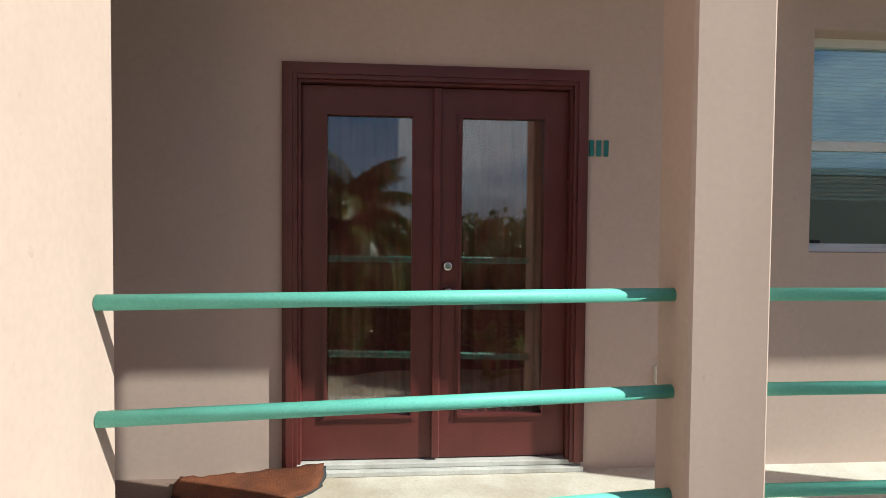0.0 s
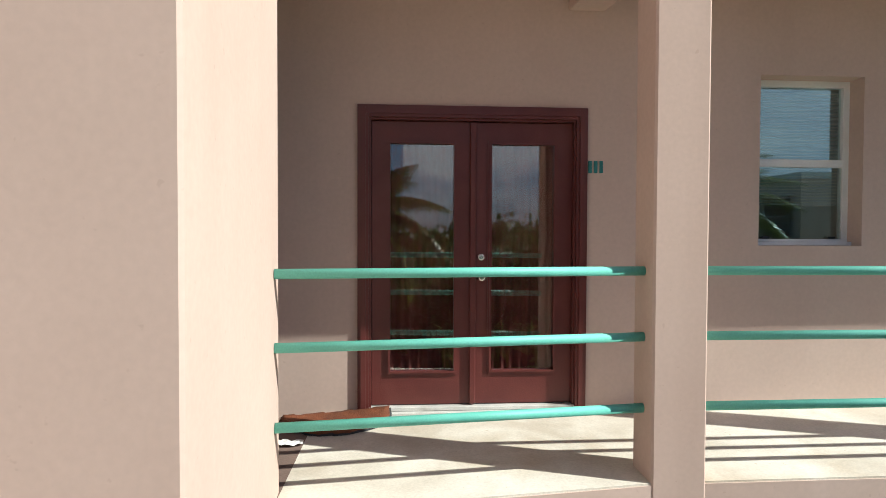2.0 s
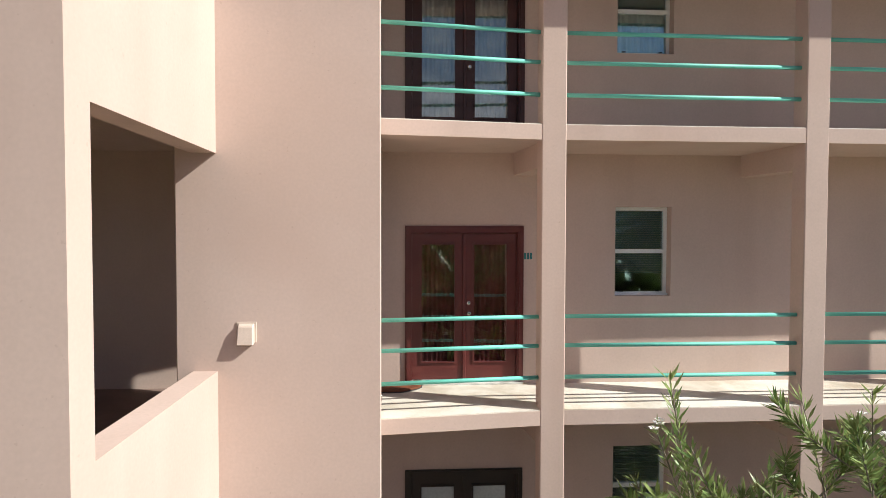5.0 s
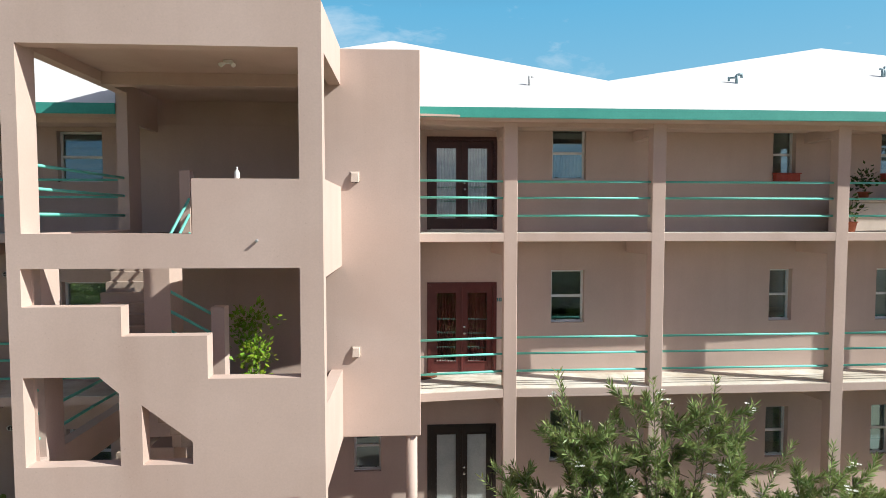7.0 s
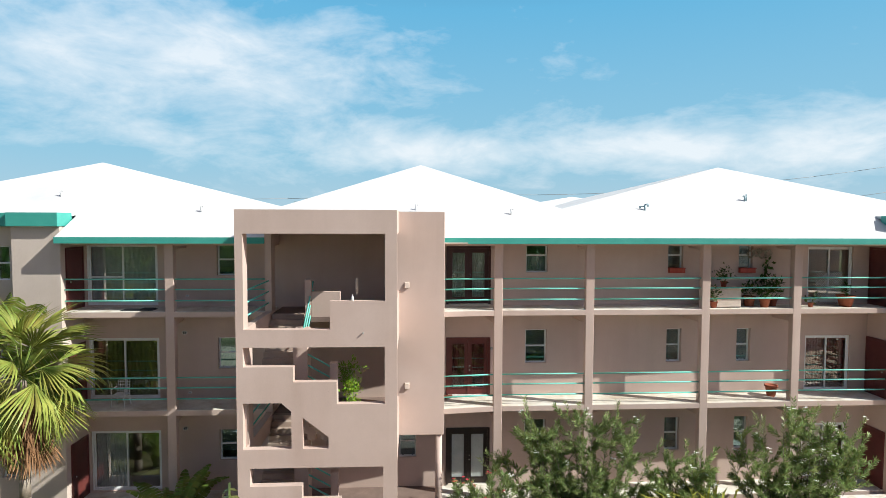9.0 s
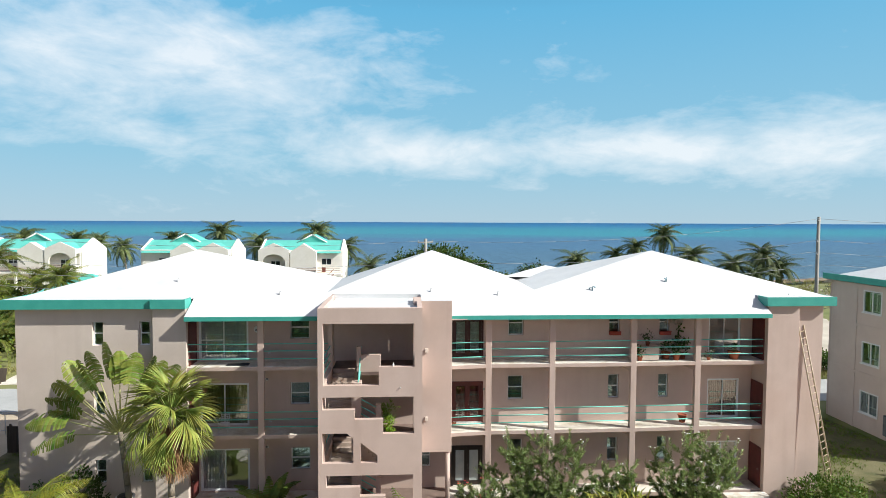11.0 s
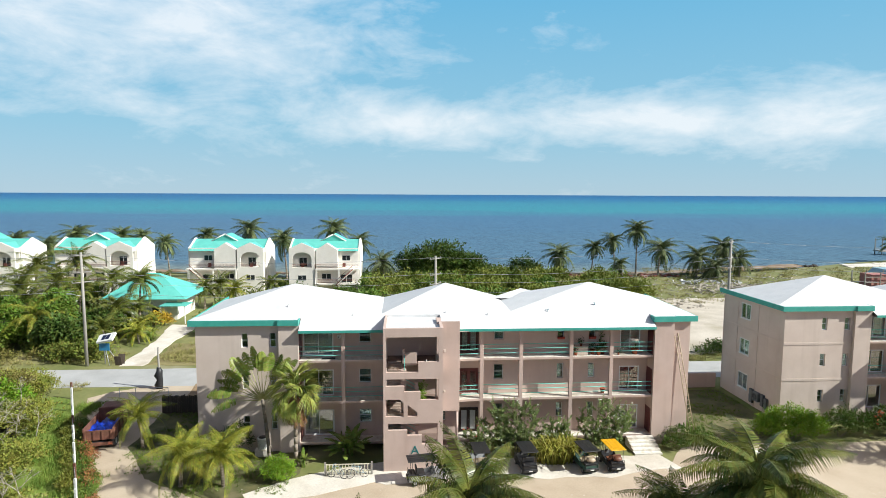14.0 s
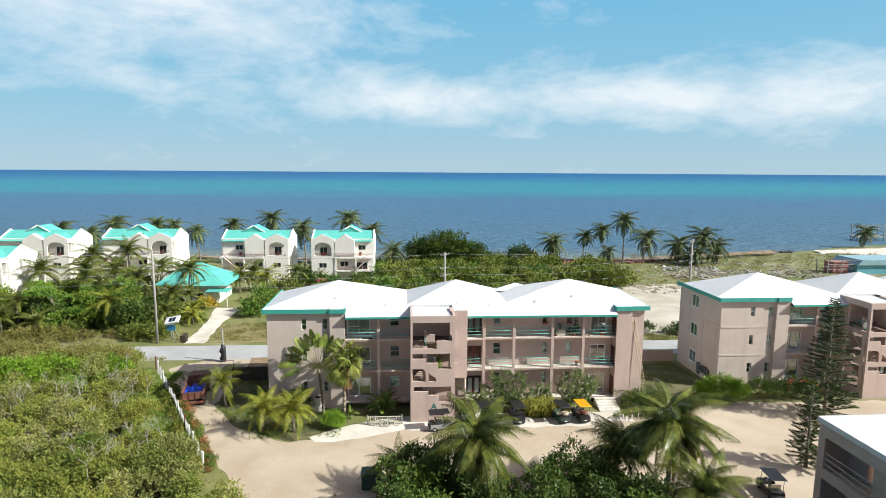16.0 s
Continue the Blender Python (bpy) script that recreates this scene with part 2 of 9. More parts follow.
def weather(m, streaks, specks, tone):
    """Faint vertical run marks and sparse small pits, on top of a surface's own colour."""
    nt = m.node_tree
    p = nt.nodes["Principled BSDF"]
    src = p.inputs["Base Color"].links[0].from_socket
    co = nt.nodes.new("ShaderNodeTexCoord")
    for scale, stretch, lo, hi, amount, detail in ((1.6, 0.08, 0.52, 0.75, streaks, 5), (24.0, 1.0, 0.71, 0.76, specks, 2), (0.35, 0.6, 0.45, 0.70, streaks * 0.6, 6)):
        mp = nt.nodes.new("ShaderNodeMapping")
        mp.inputs["Scale"].default_value = (1, 1, stretch)
        nt.links.new(co.outputs["Object"], mp.inputs[0])
        n = nt.nodes.new("ShaderNodeTexNoise")
        n.inputs["Scale"].default_value, n.inputs["Detail"].default_value = scale, detail
        nt.links.new(mp.outputs[0], n.inputs["Vector"])
        mx = nt.nodes.new("ShaderNodeMixRGB")
        mx.blend_type = "MULTIPLY"
        mx.inputs[2].default_value = (*tone, 1)
        nt.links.new(ramp(nt, n.outputs["Fac"], [(lo, (0, 0, 0)), (hi, (amount, amount, amount))]), mx.inputs[0])
        nt.links.new(src, mx.inputs[1])
        src = mx.outputs[0]
    nt.links.new(src, p.inputs["Base Color"])


weather(STUCCO, 0.26, 0.3, (0.72, 0.66, 0.62))
weather(STUCCO_PALE, 0.26, 0.3, (0.72, 0.68, 0.65))
weather(CONC, 0.75, 0.6, (0.66, 0.56, 0.44))
weather(ROOF, 0.35, 0.2, (0.80, 0.82, 0.84))
weather(DOORRED, 0.4, 0.4, (0.7, 0.62, 0.6))

# ---- builders ----


def box(bm, x0, x1, y0, y1, z0, z1):
    v = [bm.verts.new((x, y, z)) for z in (z0, z1) for y in (y0, y1) for x in (x0, x1)]
    for f in ((0, 2, 3, 1), (4, 5, 7, 6), (0, 1, 5, 4), (2, 6, 7, 3), (0, 4, 6, 2), (1, 3, 7, 5)):
        bm.faces.new([v[i] for i in f])
    return v


def bbox_bevel(bm, r=0.008):
    bmesh.ops.bevel(bm, geom=list(bm.edges), offset=r, segments=1, affect="EDGES", clamp_overlap=True)


def prism(bm, pts, y0, y1):
    """An (x, z) outline, counter-clockwise as seen from -y, swept from y0 to y1."""
    a = [bm.verts.new((x, y0, z)) for x, z in pts]
    b = [bm.verts.new((x, y1, z)) for x, z in pts]
    n = len(pts)
    bm.faces.new(a)
    bm.faces.new(b[::-1])
    for i in range(n):
        j = (i + 1) % n
        bm.faces.new((a[j], a[i], b[i], b[j]))


def slab_poly(bm, pts, z0, z1):
    """An (x, y) outline, counter-clockwise from above, between two heights."""
    a = [bm.verts.new((x, y, z0)) for x, y in pts]
    b = [bm.verts.new((x, y, z1)) for x, y in pts]
    n = len(pts)
    bm.faces.new(a[::-1])
    bm.faces.new(b)
    for i in range(n):
        j = (i + 1) % n
        bm.faces.new((a[i], a[j], b[j], b[i]))


def tube(bm, a, b, r, n=10, r2=None):
    a, b = Vector(a), Vector(b)
    r2 = r if r2 is None else r2
    d = (b - a).normalized()
    u = d.orthogonal().normalized()
    w = d.cross(u)
    ra = [bm.verts.new(a + (u * math.cos(k * math.tau / n) + w * math.sin(k * math.tau / n)) * r) for k in range(n)]
    rb = [bm.verts.new(b + (u * math.cos(k * math.tau / n) + w * math.sin(k * math.tau / n)) * r2) for k in range(n)]
    for k in range(n):
        f = bm.faces.new((ra[k], ra[(k + 1) % n], rb[(k + 1) % n], rb[k]))
        f.smooth = True
    bm.faces.new(ra[::-1])
    bm.faces.new(rb)


def lathe(bm, prof, n=16, at=(0, 0, 0)):
    """A turned shape from (radius, height) rows."""
    o = Vector(at)
    rings = [[bm.verts.new(o + Vector((r * math.cos(k * math.tau / n), r * math.sin(k * math.tau / n), z))) for k in range(n)] for r, z in prof]
    for p, q in zip(rings, rings[1:]):
        for k in range(n):
            f = bm.faces.new((p[k], p[(k + 1) % n], q[(k + 1) % n], q[k]))
            f.smooth = True
    bm.faces.new(rings[0][::-1])
    bm.faces.new(rings[-1])


def wall_grid(bm, u0, u1, z0, z1, t0, t1, holes, axis="x"):
    """A wall along axis with real openings (u0, u1, z0, z1): front, back and reveals."""
    us = sorted({u0, u1, *[h[0] for h in holes], *[h[1] for h in holes]})
    zs = sorted({z0, z1, *[h[2] for h in holes], *[h[3] for h in holes]})
    us = sorted({round(u, 4) for u in us if u0 <= u <= u1})
    zs = sorted({round(z, 4) for z in zs if z0 <= z <= z1})

    def solid(i, j):
        if not (0 <= i < len(us) - 1 and 0 <= j < len(zs) - 1):
            return False
        cu, cz = (us[i] + us[i + 1]) / 2, (zs[j] + zs[j + 1]) / 2
        return not any(h[0] < cu < h[1] and h[2] < cz < h[3] for h in holes)

    cache = {}

    def v(u, t, z):
        k = (round(u, 4), round(t, 4), round(z, 4))
        if k not in cache:
            cache[k] = bm.verts.new((u, t, z) if axis == "x" else (t, u, z))
        return cache[k]

    for i in range(len(us) - 1):
        for j in range(len(zs) - 1):
            if not solid(i, j):
                continue
            a, b, c, d = us[i], us[i + 1], zs[j], zs[j + 1]
            bm.faces.new((v(a, t0, c), v(b, t0, c), v(b, t0, d), v(a, t0, d)))
            bm.faces.new((v(a, t1, c), v(a, t1, d), v(b, t1, d), v(b, t1, c)))
            if not solid(i - 1, j):
                bm.faces.new((v(a, t0, c), v(a, t0, d), v(a, t1, d), v(a, t1, c)))
            if not solid(i + 1, j):
                bm.faces.new((v(b, t0, c), v(b, t1, c), v(b, t1, d), v(b, t0, d)))
            if not solid(i, j - 1):
                bm.faces.new((v(a, t0, c), v(a, t1, c), v(b, t1, c), v(b, t0, c)))
            if not solid(i, j + 1):
                bm.faces.new((v(a, t0, d), v(b, t0, d), v(b, t1, d), v(a, t1, d)))


def part(name, bm, material, parent=None, label="", smooth=False):
    """Links a bmesh as one mesh object under a thing or a part."""
    bmesh.ops.recalc_face_normals(bm, faces=list(bm.faces))
    me = bpy.data.meshes.new(name)
    bm.to_mesh(me)
    bm.free()
    me.materials.append(material)
    if smooth:
        me.shade_smooth()
    ob = new(name, me)
    if material in (GLASS, SASHGLASS):
        ob.visible_shadow = False
    if parent is not None:
        ob.parent = parent
        ob.matrix_parent_inverse = Matrix.Identity(4)
    if label:
        tagged(ob, label)
    return ob


def thing(name, at, label, category, group="", kind=""):
    ob = new(name)
    ob.empty_display_size = 0.2
    ob.location = at
    return tagged(ob, label, category, group, kind)


def solid(name, material, parent, fn, label="", bevel=0.0, smooth=False):
    bm = bmesh.new()
    fn(bm)
    if bevel:
        bbox_bevel(bm, bevel)
    return part(name, bm, material, parent, label, smooth)

# ---- the apartment building ----
GZ = -0.35                      # ground
FLOORS = (0.47, 3.92, 7.37)     # gallery floors
FY, WY, BY = 0.17, 1.42, 10.6   # column fronts, main wall, rear wall
EY = 0.40                       # end block fronts
COLS = (0.80, 4.10, 8.37, 11.85)
CW, CD = 0.30, 0.25

FRONT = ((-14, 0.17), (-7.07, 0.17), (-1.13, -0.05), (0.80, 0.18), (1.10, 0.19), (2.50, 0.215), (4.10, 0.20), (8.37, 0.23), (11.85, 0.32), (16, 0.30))


def fy(x):
    """The gallery front, which bows a little along its length."""
    return float(np.interp(x, [a for a, b in FRONT], [b for a, b in FRONT]))


building = thing("apartment_building", (0, 0, 0), "three-storey pink stucco apartment building with white hipped roof and open galleries", "building")

win_right = [(2.16, 2.98), (7.62, 8.20), (10.38, 10.93)]
holes, left_holes = [], []
for f in FLOORS:
    holes += [(a, b, f + 1.24, f + 2.52) for a, b in win_right]
    holes += [(-0.79, 0.79, f + 0.02, f + 2.19)]
    holes += [(13.12, 14.92, f + 0.06, f + 2.22)]
    holes += [(-13.88, -11.36, f + 0.05, f + 2.30), (-9.25, -8.25, f + 1.14, f + 2.30)]
    left_holes += [(-18.60, -18.08, f + 1.08, f + 2.26), (-16.36, -15.86, f + 1.08, f + 2.26)]
holes.append((-2.60, -1.95, FLOORS[0] + 1.12, FLOORS[0] + 2.30))
solid("wall", STUCCO, building, lambda bm: wall_grid(bm, -15.6, 17.3, GZ - 0.3, 10.3, WY, WY + 0.2, holes))
solid("end_block_wall", STUCCO_PALE, building, lambda bm: wall_grid(bm, -22.2, -15.605, GZ - 0.3, 10.34, EY, EY + 0.2, left_holes))
solid("end_block_wall", STUCCO, building, lambda bm: wall_grid(bm, 17.305, 18.8, GZ - 0.3, 10.34, EY, EY + 0.2, []))
solid("rear_wall", STUCCO, building, lambda bm: wall_grid(bm, -22.2, 18.8, GZ - 0.3, 9.95, BY - 0.2, BY, []))
solid("end_wall", STUCCO_PALE, building, lambda bm: wall_grid(bm, EY + 0.2, BY - 0.2, GZ - 0.3, 10.2, -22.2, -22.0, [(5.65, 7.30, z, z + 1.62) for z in (0.92, 4.50, 8.20)], "y"))
solid("end_wall", STUCCO, building, lambda bm: wall_grid(bm, EY + 0.2, BY - 0.2, GZ - 0.3, 10.2, 18.6, 18.8, [(4.0, 5.0, 5.1, 6.3), (4.0, 5.0, 8.5, 9.7)], "y"))
BAYS = [(-1.13, 0.80), (0.80, 1.10), (1.10, 4.10), (4.10, 8.37), (8.37, 11.85), (11.85, 15.60), (-14.0, -10.3), (-10.3, -7.07)]


def strip(name, material, a, b, y0, y1, z0, z1, label="", bevel=0.0):
    """A slab piece between x = a and b that follows the gallery front (y0 is set off from it; y1 is set off, or fixed if tagged)."""
    pts = [(a, fy(a) + y0), (b, fy(b) + y0)]
    pts += [(b, y1), (a, y1)] if y1 > 1 else [(b, fy(b) + y1), (a, fy(a) + y1)]
    return solid(name, material, building, lambda bm: slab_poly(bm, pts, z0, z1), label, bevel)


for f in FLOORS:                                    # slabs run through to the rear
    for a, b in BAYS:
        strip("floor_slab", CONC, a, b, 0.006, WY, f - 0.12, f, "sun-bleached concrete gallery floor")
        strip("slab_edge", STUCCO, a, b, 0.0, 0.22, f - 0.19, f - 0.012)
        if f > 1:
            strip("gallery_soffit", STUCCO, a, b, 0.22, WY, f - 0.19, f - 0.125)
    solid("room_slab", STUCCO, building, lambda bm: box(bm, -22.0, 18.6, WY + 0.2, BY - 0.2, f - 0.19, f - 0.01))
for a, b in BAYS:
    strip("gallery_soffit", STUCCO, a, b, -0.45, WY, 9.76, 9.80)
    strip("eave_beam", STUCCO, a, b, 0.02, CD, 9.66, 9.76)


def column(x, z0=GZ - 0.3, z1=9.759, w=CW):
    bm = bmesh.new()
    box(bm, x, x + w, fy(x) - 0.004, fy(x) + CD, z0, z1)
    bbox_bevel(bm, 0.012)
    return part("column", bm, STUCCO, building)


for x in COLS + (-10.6,):
    column(x)
    for f in FLOORS[1:]:
        def tie(bm):
            slab_poly(bm, [(x + 0.02, fy(x) + CD - 0.01), (x + CW - 0.02, fy(x) + CD - 0.01), (x + CW - 0.14, WY), (x - 0.11, WY)], f - 0.50, f - 0.15)
        solid("tie_beam", STUCCO, building, tie, bevel=0.006)
    solid("tie_beam", STUCCO, building, lambda bm: box(bm, x + 0.02, x + CW - 0.02, fy(x) + CD - 0.01, WY, 9.52, 9.758), bevel=0.006)

# end piers, flush with the columns
solid("end_pier", STUCCO, building, lambda bm: box(bm, 15.60, 17.30, FY - 0.07, WY + 0.01, GZ - 0.3, 10.32), bevel=0.012)
solid("end_pier", STUCCO_PALE, building, lambda bm: box(bm, -15.6, -14.0, FY - 0.07, WY + 0.01, GZ - 0.3, 10.32), bevel=0.012)

# wing panel beside the stair tower, carried on a round post over the entry
solid("wing_wall", STUCCO, building, lambda bm: slab_poly(bm, [(-2.90, -1.32), (-1.045, -1.32), (-1.14, 0.21), (-2.90, 0.21)], 3.48, 10.83), bevel=0.012)
bm = bmesh.new()
lathe(bm, [(0.115, FLOORS[0] - 0.1), (0.11, 3.49)], 20, (-1.22, -1.16, 0))
part("round_post", bm, STUCCO, building, "round pink stucco post")

# ---- stair tower ----
TX0, TX1, TY = -7.07, -2.53, -3.64
tower = thing("stair_tower", (0, 0, 0), "pink stucco stair tower with stepped openings in its front", "stair tower")
t_holes = [(-6.85, -2.87, 8.26, 10.17), (-6.85, -4.43, 7.45, 8.26),
           (-6.88, -2.88, 6.38, 6.94), (-5.48, -2.88, 5.94, 6.38), (-4.25, -2.88, 5.29, 5.94),
           (-6.90, -5.54, 4.00, 5.34), (-5.22, -4.49, 4.00, 4.91),
           (-6.72, -2.93, 2.92, 3.45), (-5.26, -2.93, 2.50, 2.92), (-4.15, -2.93, 1.78, 2.50)]


def tower_front(bm):
    wall_grid(bm, TX0, TX1, GZ - 0.3, 10.85, TY, TY + 0.24, t_holes)
    prism(bm, [(-5.82, 5.34), (-5.54, 5.09), (-5.54, 5.34)], TY, TY + 0.24)
    prism(bm, [(-5.22, 4.91), (-4.49, 4.34), (-4.49, 4.91)], TY, TY + 0.24)


solid("front_wall", STUCCO, tower, tower_front)
solid("side_wall", STUCCO, tower, lambda bm: wall_grid(bm, TY + 0.24, FY, GZ - 0.3, 10.85, TX0, TX0 + 0.22,
      [(-3.2, -0.35, 7.45, 10.17), (-3.398, -3.23, 4.0, 6.94), (-2.76, -0.35, 4.0, 6.94), (-3.398, -3.23, 0.6, 3.45), (-2.76, -0.35, 0.6, 3.45)], "y"))
for a, b in ((3.47, 4.80), (6.78, 8.27), (10.16, 10.85)):
    solid("side_wall", STUCCO, tower, lambda bm: box(bm, TX1 - 0.22, TX1, TY + 0.24, -1.32, a, b))
solid("tower_roof", ROOF, tower, lambda bm: box(bm, TX0 + 0.22, TX1 - 0.22, TY + 0.24, 1.28, 10.45, 10.62), "flat white coated roof")
solid("tower_ceiling", STUCCO, tower, lambda bm: box(bm, TX0 + 0.22, TX1 - 0.22, TY + 0.24, 1.28, 10.35, 10.446))
solid("tower_ceiling_beam", STUCCO, tower, lambda bm: box(bm, TX0 + 0.22, TX1 - 0.22, -1.3, -1.1, 10.12, 10.348))
solid("wing_roof", ROOF, building, lambda bm: box(bm, TX1 + 0.02, -1.08, -1.29, 1.28, 10.833, 10.84), "white coated flat roof of the wing")
solid("upper_wall", STUCCO, tower, lambda bm: box(bm, TX0 + 0.02, -1.07, 1.285, WY - 0.004, 9.81, 10.44))
solid("roof_upstand", ROOF, tower, lambda bm: box(bm, TX0 + 0.02, -1.07, 1.285, WY - 0.004, 10.442, 10.83))
solid("return_wall", STUCCO, tower, lambda bm: box(bm, -1.13, -1.07, 0.215, 1.28, 9.63, 10.83))
solid("return_wall", STUCCO, tower, lambda bm: box(bm, TX0 + 0.02, TX0 + 0.12, 0.175, 1.28, 9.63, 10.83))
for f in FLOORS[1:]:
    solid("landing", LANDING, tower, lambda bm: box(bm, TX0 + 0.22, -1.131, -0.25, WY, f - 0.17, f))
    solid("landing_soffit", STUCCO, tower, lambda bm: box(bm, TX0 + 0.22, -1.131, -0.25, WY, f - 0.21, f - 0.171))
    solid("landing_soffit", STUCCO, tower, lambda bm: box(bm, -4.3, TX1 - 0.23, TY + 0.24, -0.254, f - 0.21, f - 0.171))
    solid("landing", LANDING, tower, lambda bm: box(bm, -4.3, TX1 - 0.23, TY + 0.24, -0.254, f - 0.17, f))
solid("landing", LANDING, tower, lambda bm: box(bm, TX0 + 0.22, -1.06, TY + 0.24, WY, FLOORS[0] - 0.3, FLOORS[0]))


TREAD = surface("pinkish_stair_concrete", (0.36, 0.27, 0.22), (0.46, 0.36, 0.30), 0.85, 1.6, 60, 0.25, stain=(0.27, 0.20, 0.16))


def flight(a, b, z0, z1, n, along, w0, w1):
    """Concrete steps from a to b along an axis, w0 to w1 across it."""
    for i in range(n):
        p, q = a + (b - a) * i / n, a + (b - a) * (i + 1) / n
        z = z0 + (z1 - z0) * (i + 1) / n
        lo, hi = min(p, q), max(p, q)
        bm = bmesh.new()
        if along == "x":
            box(bm, lo, hi, w0, w1, z - 0.34, z)
        else:
            box(bm, w0, w1, lo, hi, z - 0.34, z)
        part("stair_tread", bm, TREAD, tower)



for f, g in zip(FLOORS, FLOORS[1:]):
    m = f + 1.55
    flight(-4.25, -5.6, f, m, 8, "x", TY + 0.25, -2.35)
    solid("half_landing", LANDING, tower, lambda bm: box(bm, TX0 + 0.23, -5.6, TY + 0.25, -2.35, m - 0.17, m))
    flight(-2.34, -0.26, m, g, 11, "y", TX0 + 0.24, -5.76)
    solid("newel_wall", STUCCO, tower, lambda bm: box(bm, -5.75, -5.31, -2.3, -1.75, f + 0.01, g - 0.18), bevel=0.008)
    if g < 7:
        solid("newel_post", STUCCO, tower, lambda bm: box(bm, -5.34, -5.08, -2.3, -2.04, g - 0.175, g + 1.23), bevel=0.008)
    solid("newel_post", STUCCO, tower, lambda bm: box(bm, -4.63, -4.40, -2.34, -2.1, f + 0.01, f + 2.25), bevel=0.008)
    bm = bmesh.new()
    for k in (1.42, 1.76, 2.10):
        tube(bm, (-4.6, -2.26, f + k), (-5.34, -2.26, f + k + 0.42), 0.026)
    part("stair_rail", bm, RAILPAINT, tower, "sloping teal pipe rails")
bm = bmesh.new()
for k in (0.45, 0.8, 1.1):
    tube(bm, (-5.45, -2.2, FLOORS[2] - 1.3 + k), (-5.45, -0.4, FLOORS[2] + k), 0.026)
part("stair_rail", bm, RAILPAINT, tower, "sloping teal pipe rails")
solid("landing", LANDING, tower, lambda bm: box(bm, -5.62, -4.302, -1.0, -0.254, FLOORS[2] - 0.17, FLOORS[2]))
solid("newel_post", STUCCO, tower, lambda bm: box(bm, -5.62, -5.42, -1.0, -0.80, 7.2, 8.59), bevel=0.008)
solid("guard_wall", STUCCO, tower, lambda bm: box(bm, -5.41, -4.47, -0.98, -0.82, 7.2, 8.2), "low stucco wall round the stair well", bevel=0.008)
solid("back_panel", STUCCO, tower, lambda bm: box(bm, TX0 + 0.13, -2.3, 1.285, WY - 0.004, 7.372, 9.808))
for f in FLOORS[1:]:
    bm = bmesh.new()
    for k in (0.37, 0.76, 1.12):
        tube(bm, (TX0 + 0.11, -3.3, f + k), (TX0 + 0.11, -0.3, f + k), 0.026)
    part("side_rail", bm, RAILPAINT, tower, "teal pipe rails across the side opening")

# ---- railings ----


def railing(x0, x1, f):
    r = thing("balcony_railing", (x0, fy(x0) + 0.12, f), "three teal-painted pipe rails between gallery columns", "railing", "gallery railings")
    for k in (0.37, 0.76, 1.12):
        bm = bmesh.new()
        tube(bm, (-0.02, 0, k), (x1 - x0 + 0.02, fy(x1) - fy(x0), k), 0.0255, 14)
        part("rail", bm, RAILPAINT, r)
    return r


SPANS = [(-1.11, 0.80), (1.10, 4.10), (4.40, 8.37), (8.67, 11.85), (12.15, 15.60), (-14.0, -10.6), (-10.3, -7.07)]
for f in FLOORS[1:]:
    for a, b in SPANS:
        railing(a, b, f)

# ---- roof ----
RF, RB, EZ = -0.36, BY + 0.4, 9.95
PEAKS = (-15.1, -1.74, 11.44)
AY, AZ = 5.12, 12.93
SL = (AZ - EZ) / (AY - RF)
edges = [-22.6, -7.37, 3.55, 19.2]
RAKES = ((0.30, 0.263), (0.361, 0.365), (0.2447, 0.28))      # slope of each hip towards either side


def hip(i):
    def make(bm):
        px, xl, xr = PEAKS[i], edges[i], edges[i + 1]
        a = bm.verts.new((px, AY, AZ))
        sides = {}
        for s, x in ((-1, xl), (1, xr)):
            z = AZ - RAKES[i][s > 0] * abs(px - x)
            yf = max(RF + (z - EZ) / SL, 0.62) if s > 0 and i == 2 else RF + (z - EZ) / SL
            yb = RB - (z - EZ) / SL
            sides[s] = (bm.verts.new((x, yf, z)), bm.verts.new((x, yb, z)))
            bm.faces.new((a, *sides[s]) if s < 0 else (a, sides[s][1], sides[s][0]))
        for y, k in ((RF, 0), (RB, 1)):
            lo = [bm.verts.new((max(xl, -13.92) if k == 0 else xl, y, EZ)), bm.verts.new((min(xr, 15.5) if k == 0 else xr, y, EZ))]
            row = [lo[0], lo[1], sides[1][k], a, sides[-1][k]]
            if k == 0 and i == 0:           # the end blocks stand back behind their fascia boxes
                row.append(bm.verts.new((-13.92, sides[-1][0].co.y, sides[-1][0].co.z)))
            if k == 0 and i == 2:
                row.insert(2, bm.verts.new((15.5, sides[1][0].co.y, sides[1][0].co.z)))
            if k == 0 and i == 1:           # open round the stair tower and its wing
                zc = EZ + SL * (1.28 - RF)
                row[1:1] = [bm.verts.new(p) for p in ((TX0, y, EZ), (TX0, 1.28, zc), (-1.05, 1.28, zc), (-1.05, y, EZ))]
            f = bm.faces.new(row)
            f.normal_update()
            bmesh.ops.triangulate(bm, faces=[f])
    return make


def rear_hip(bm):
    b = bm.verts.new((5.9, 8.9, 11.75))
    q = [bm.verts.new(p) for p in ((2.6, 6.6, 11.2), (9.4, 6.6, 11.2), (9.6, RB, 10.2), (2.4, RB, 10.2))]
    for j in range(4):
        bm.faces.new((q[j], q[(j + 1) % 4], b))


for i in range(3):
    solid("roof_hip", ROOF, building, hip(i), "white coated roof hip")
solid("roof_hip", ROOF, building, rear_hip, "low white rear roof hip")
for a, b in ((-1.05, 15.50), (-13.92, -7.07)):
    solid("fascia", TEAL, building, lambda bm: box(bm, a, b, RF - 0.03, RF, EZ - 0.20, EZ + 0.012), "teal painted eave board")
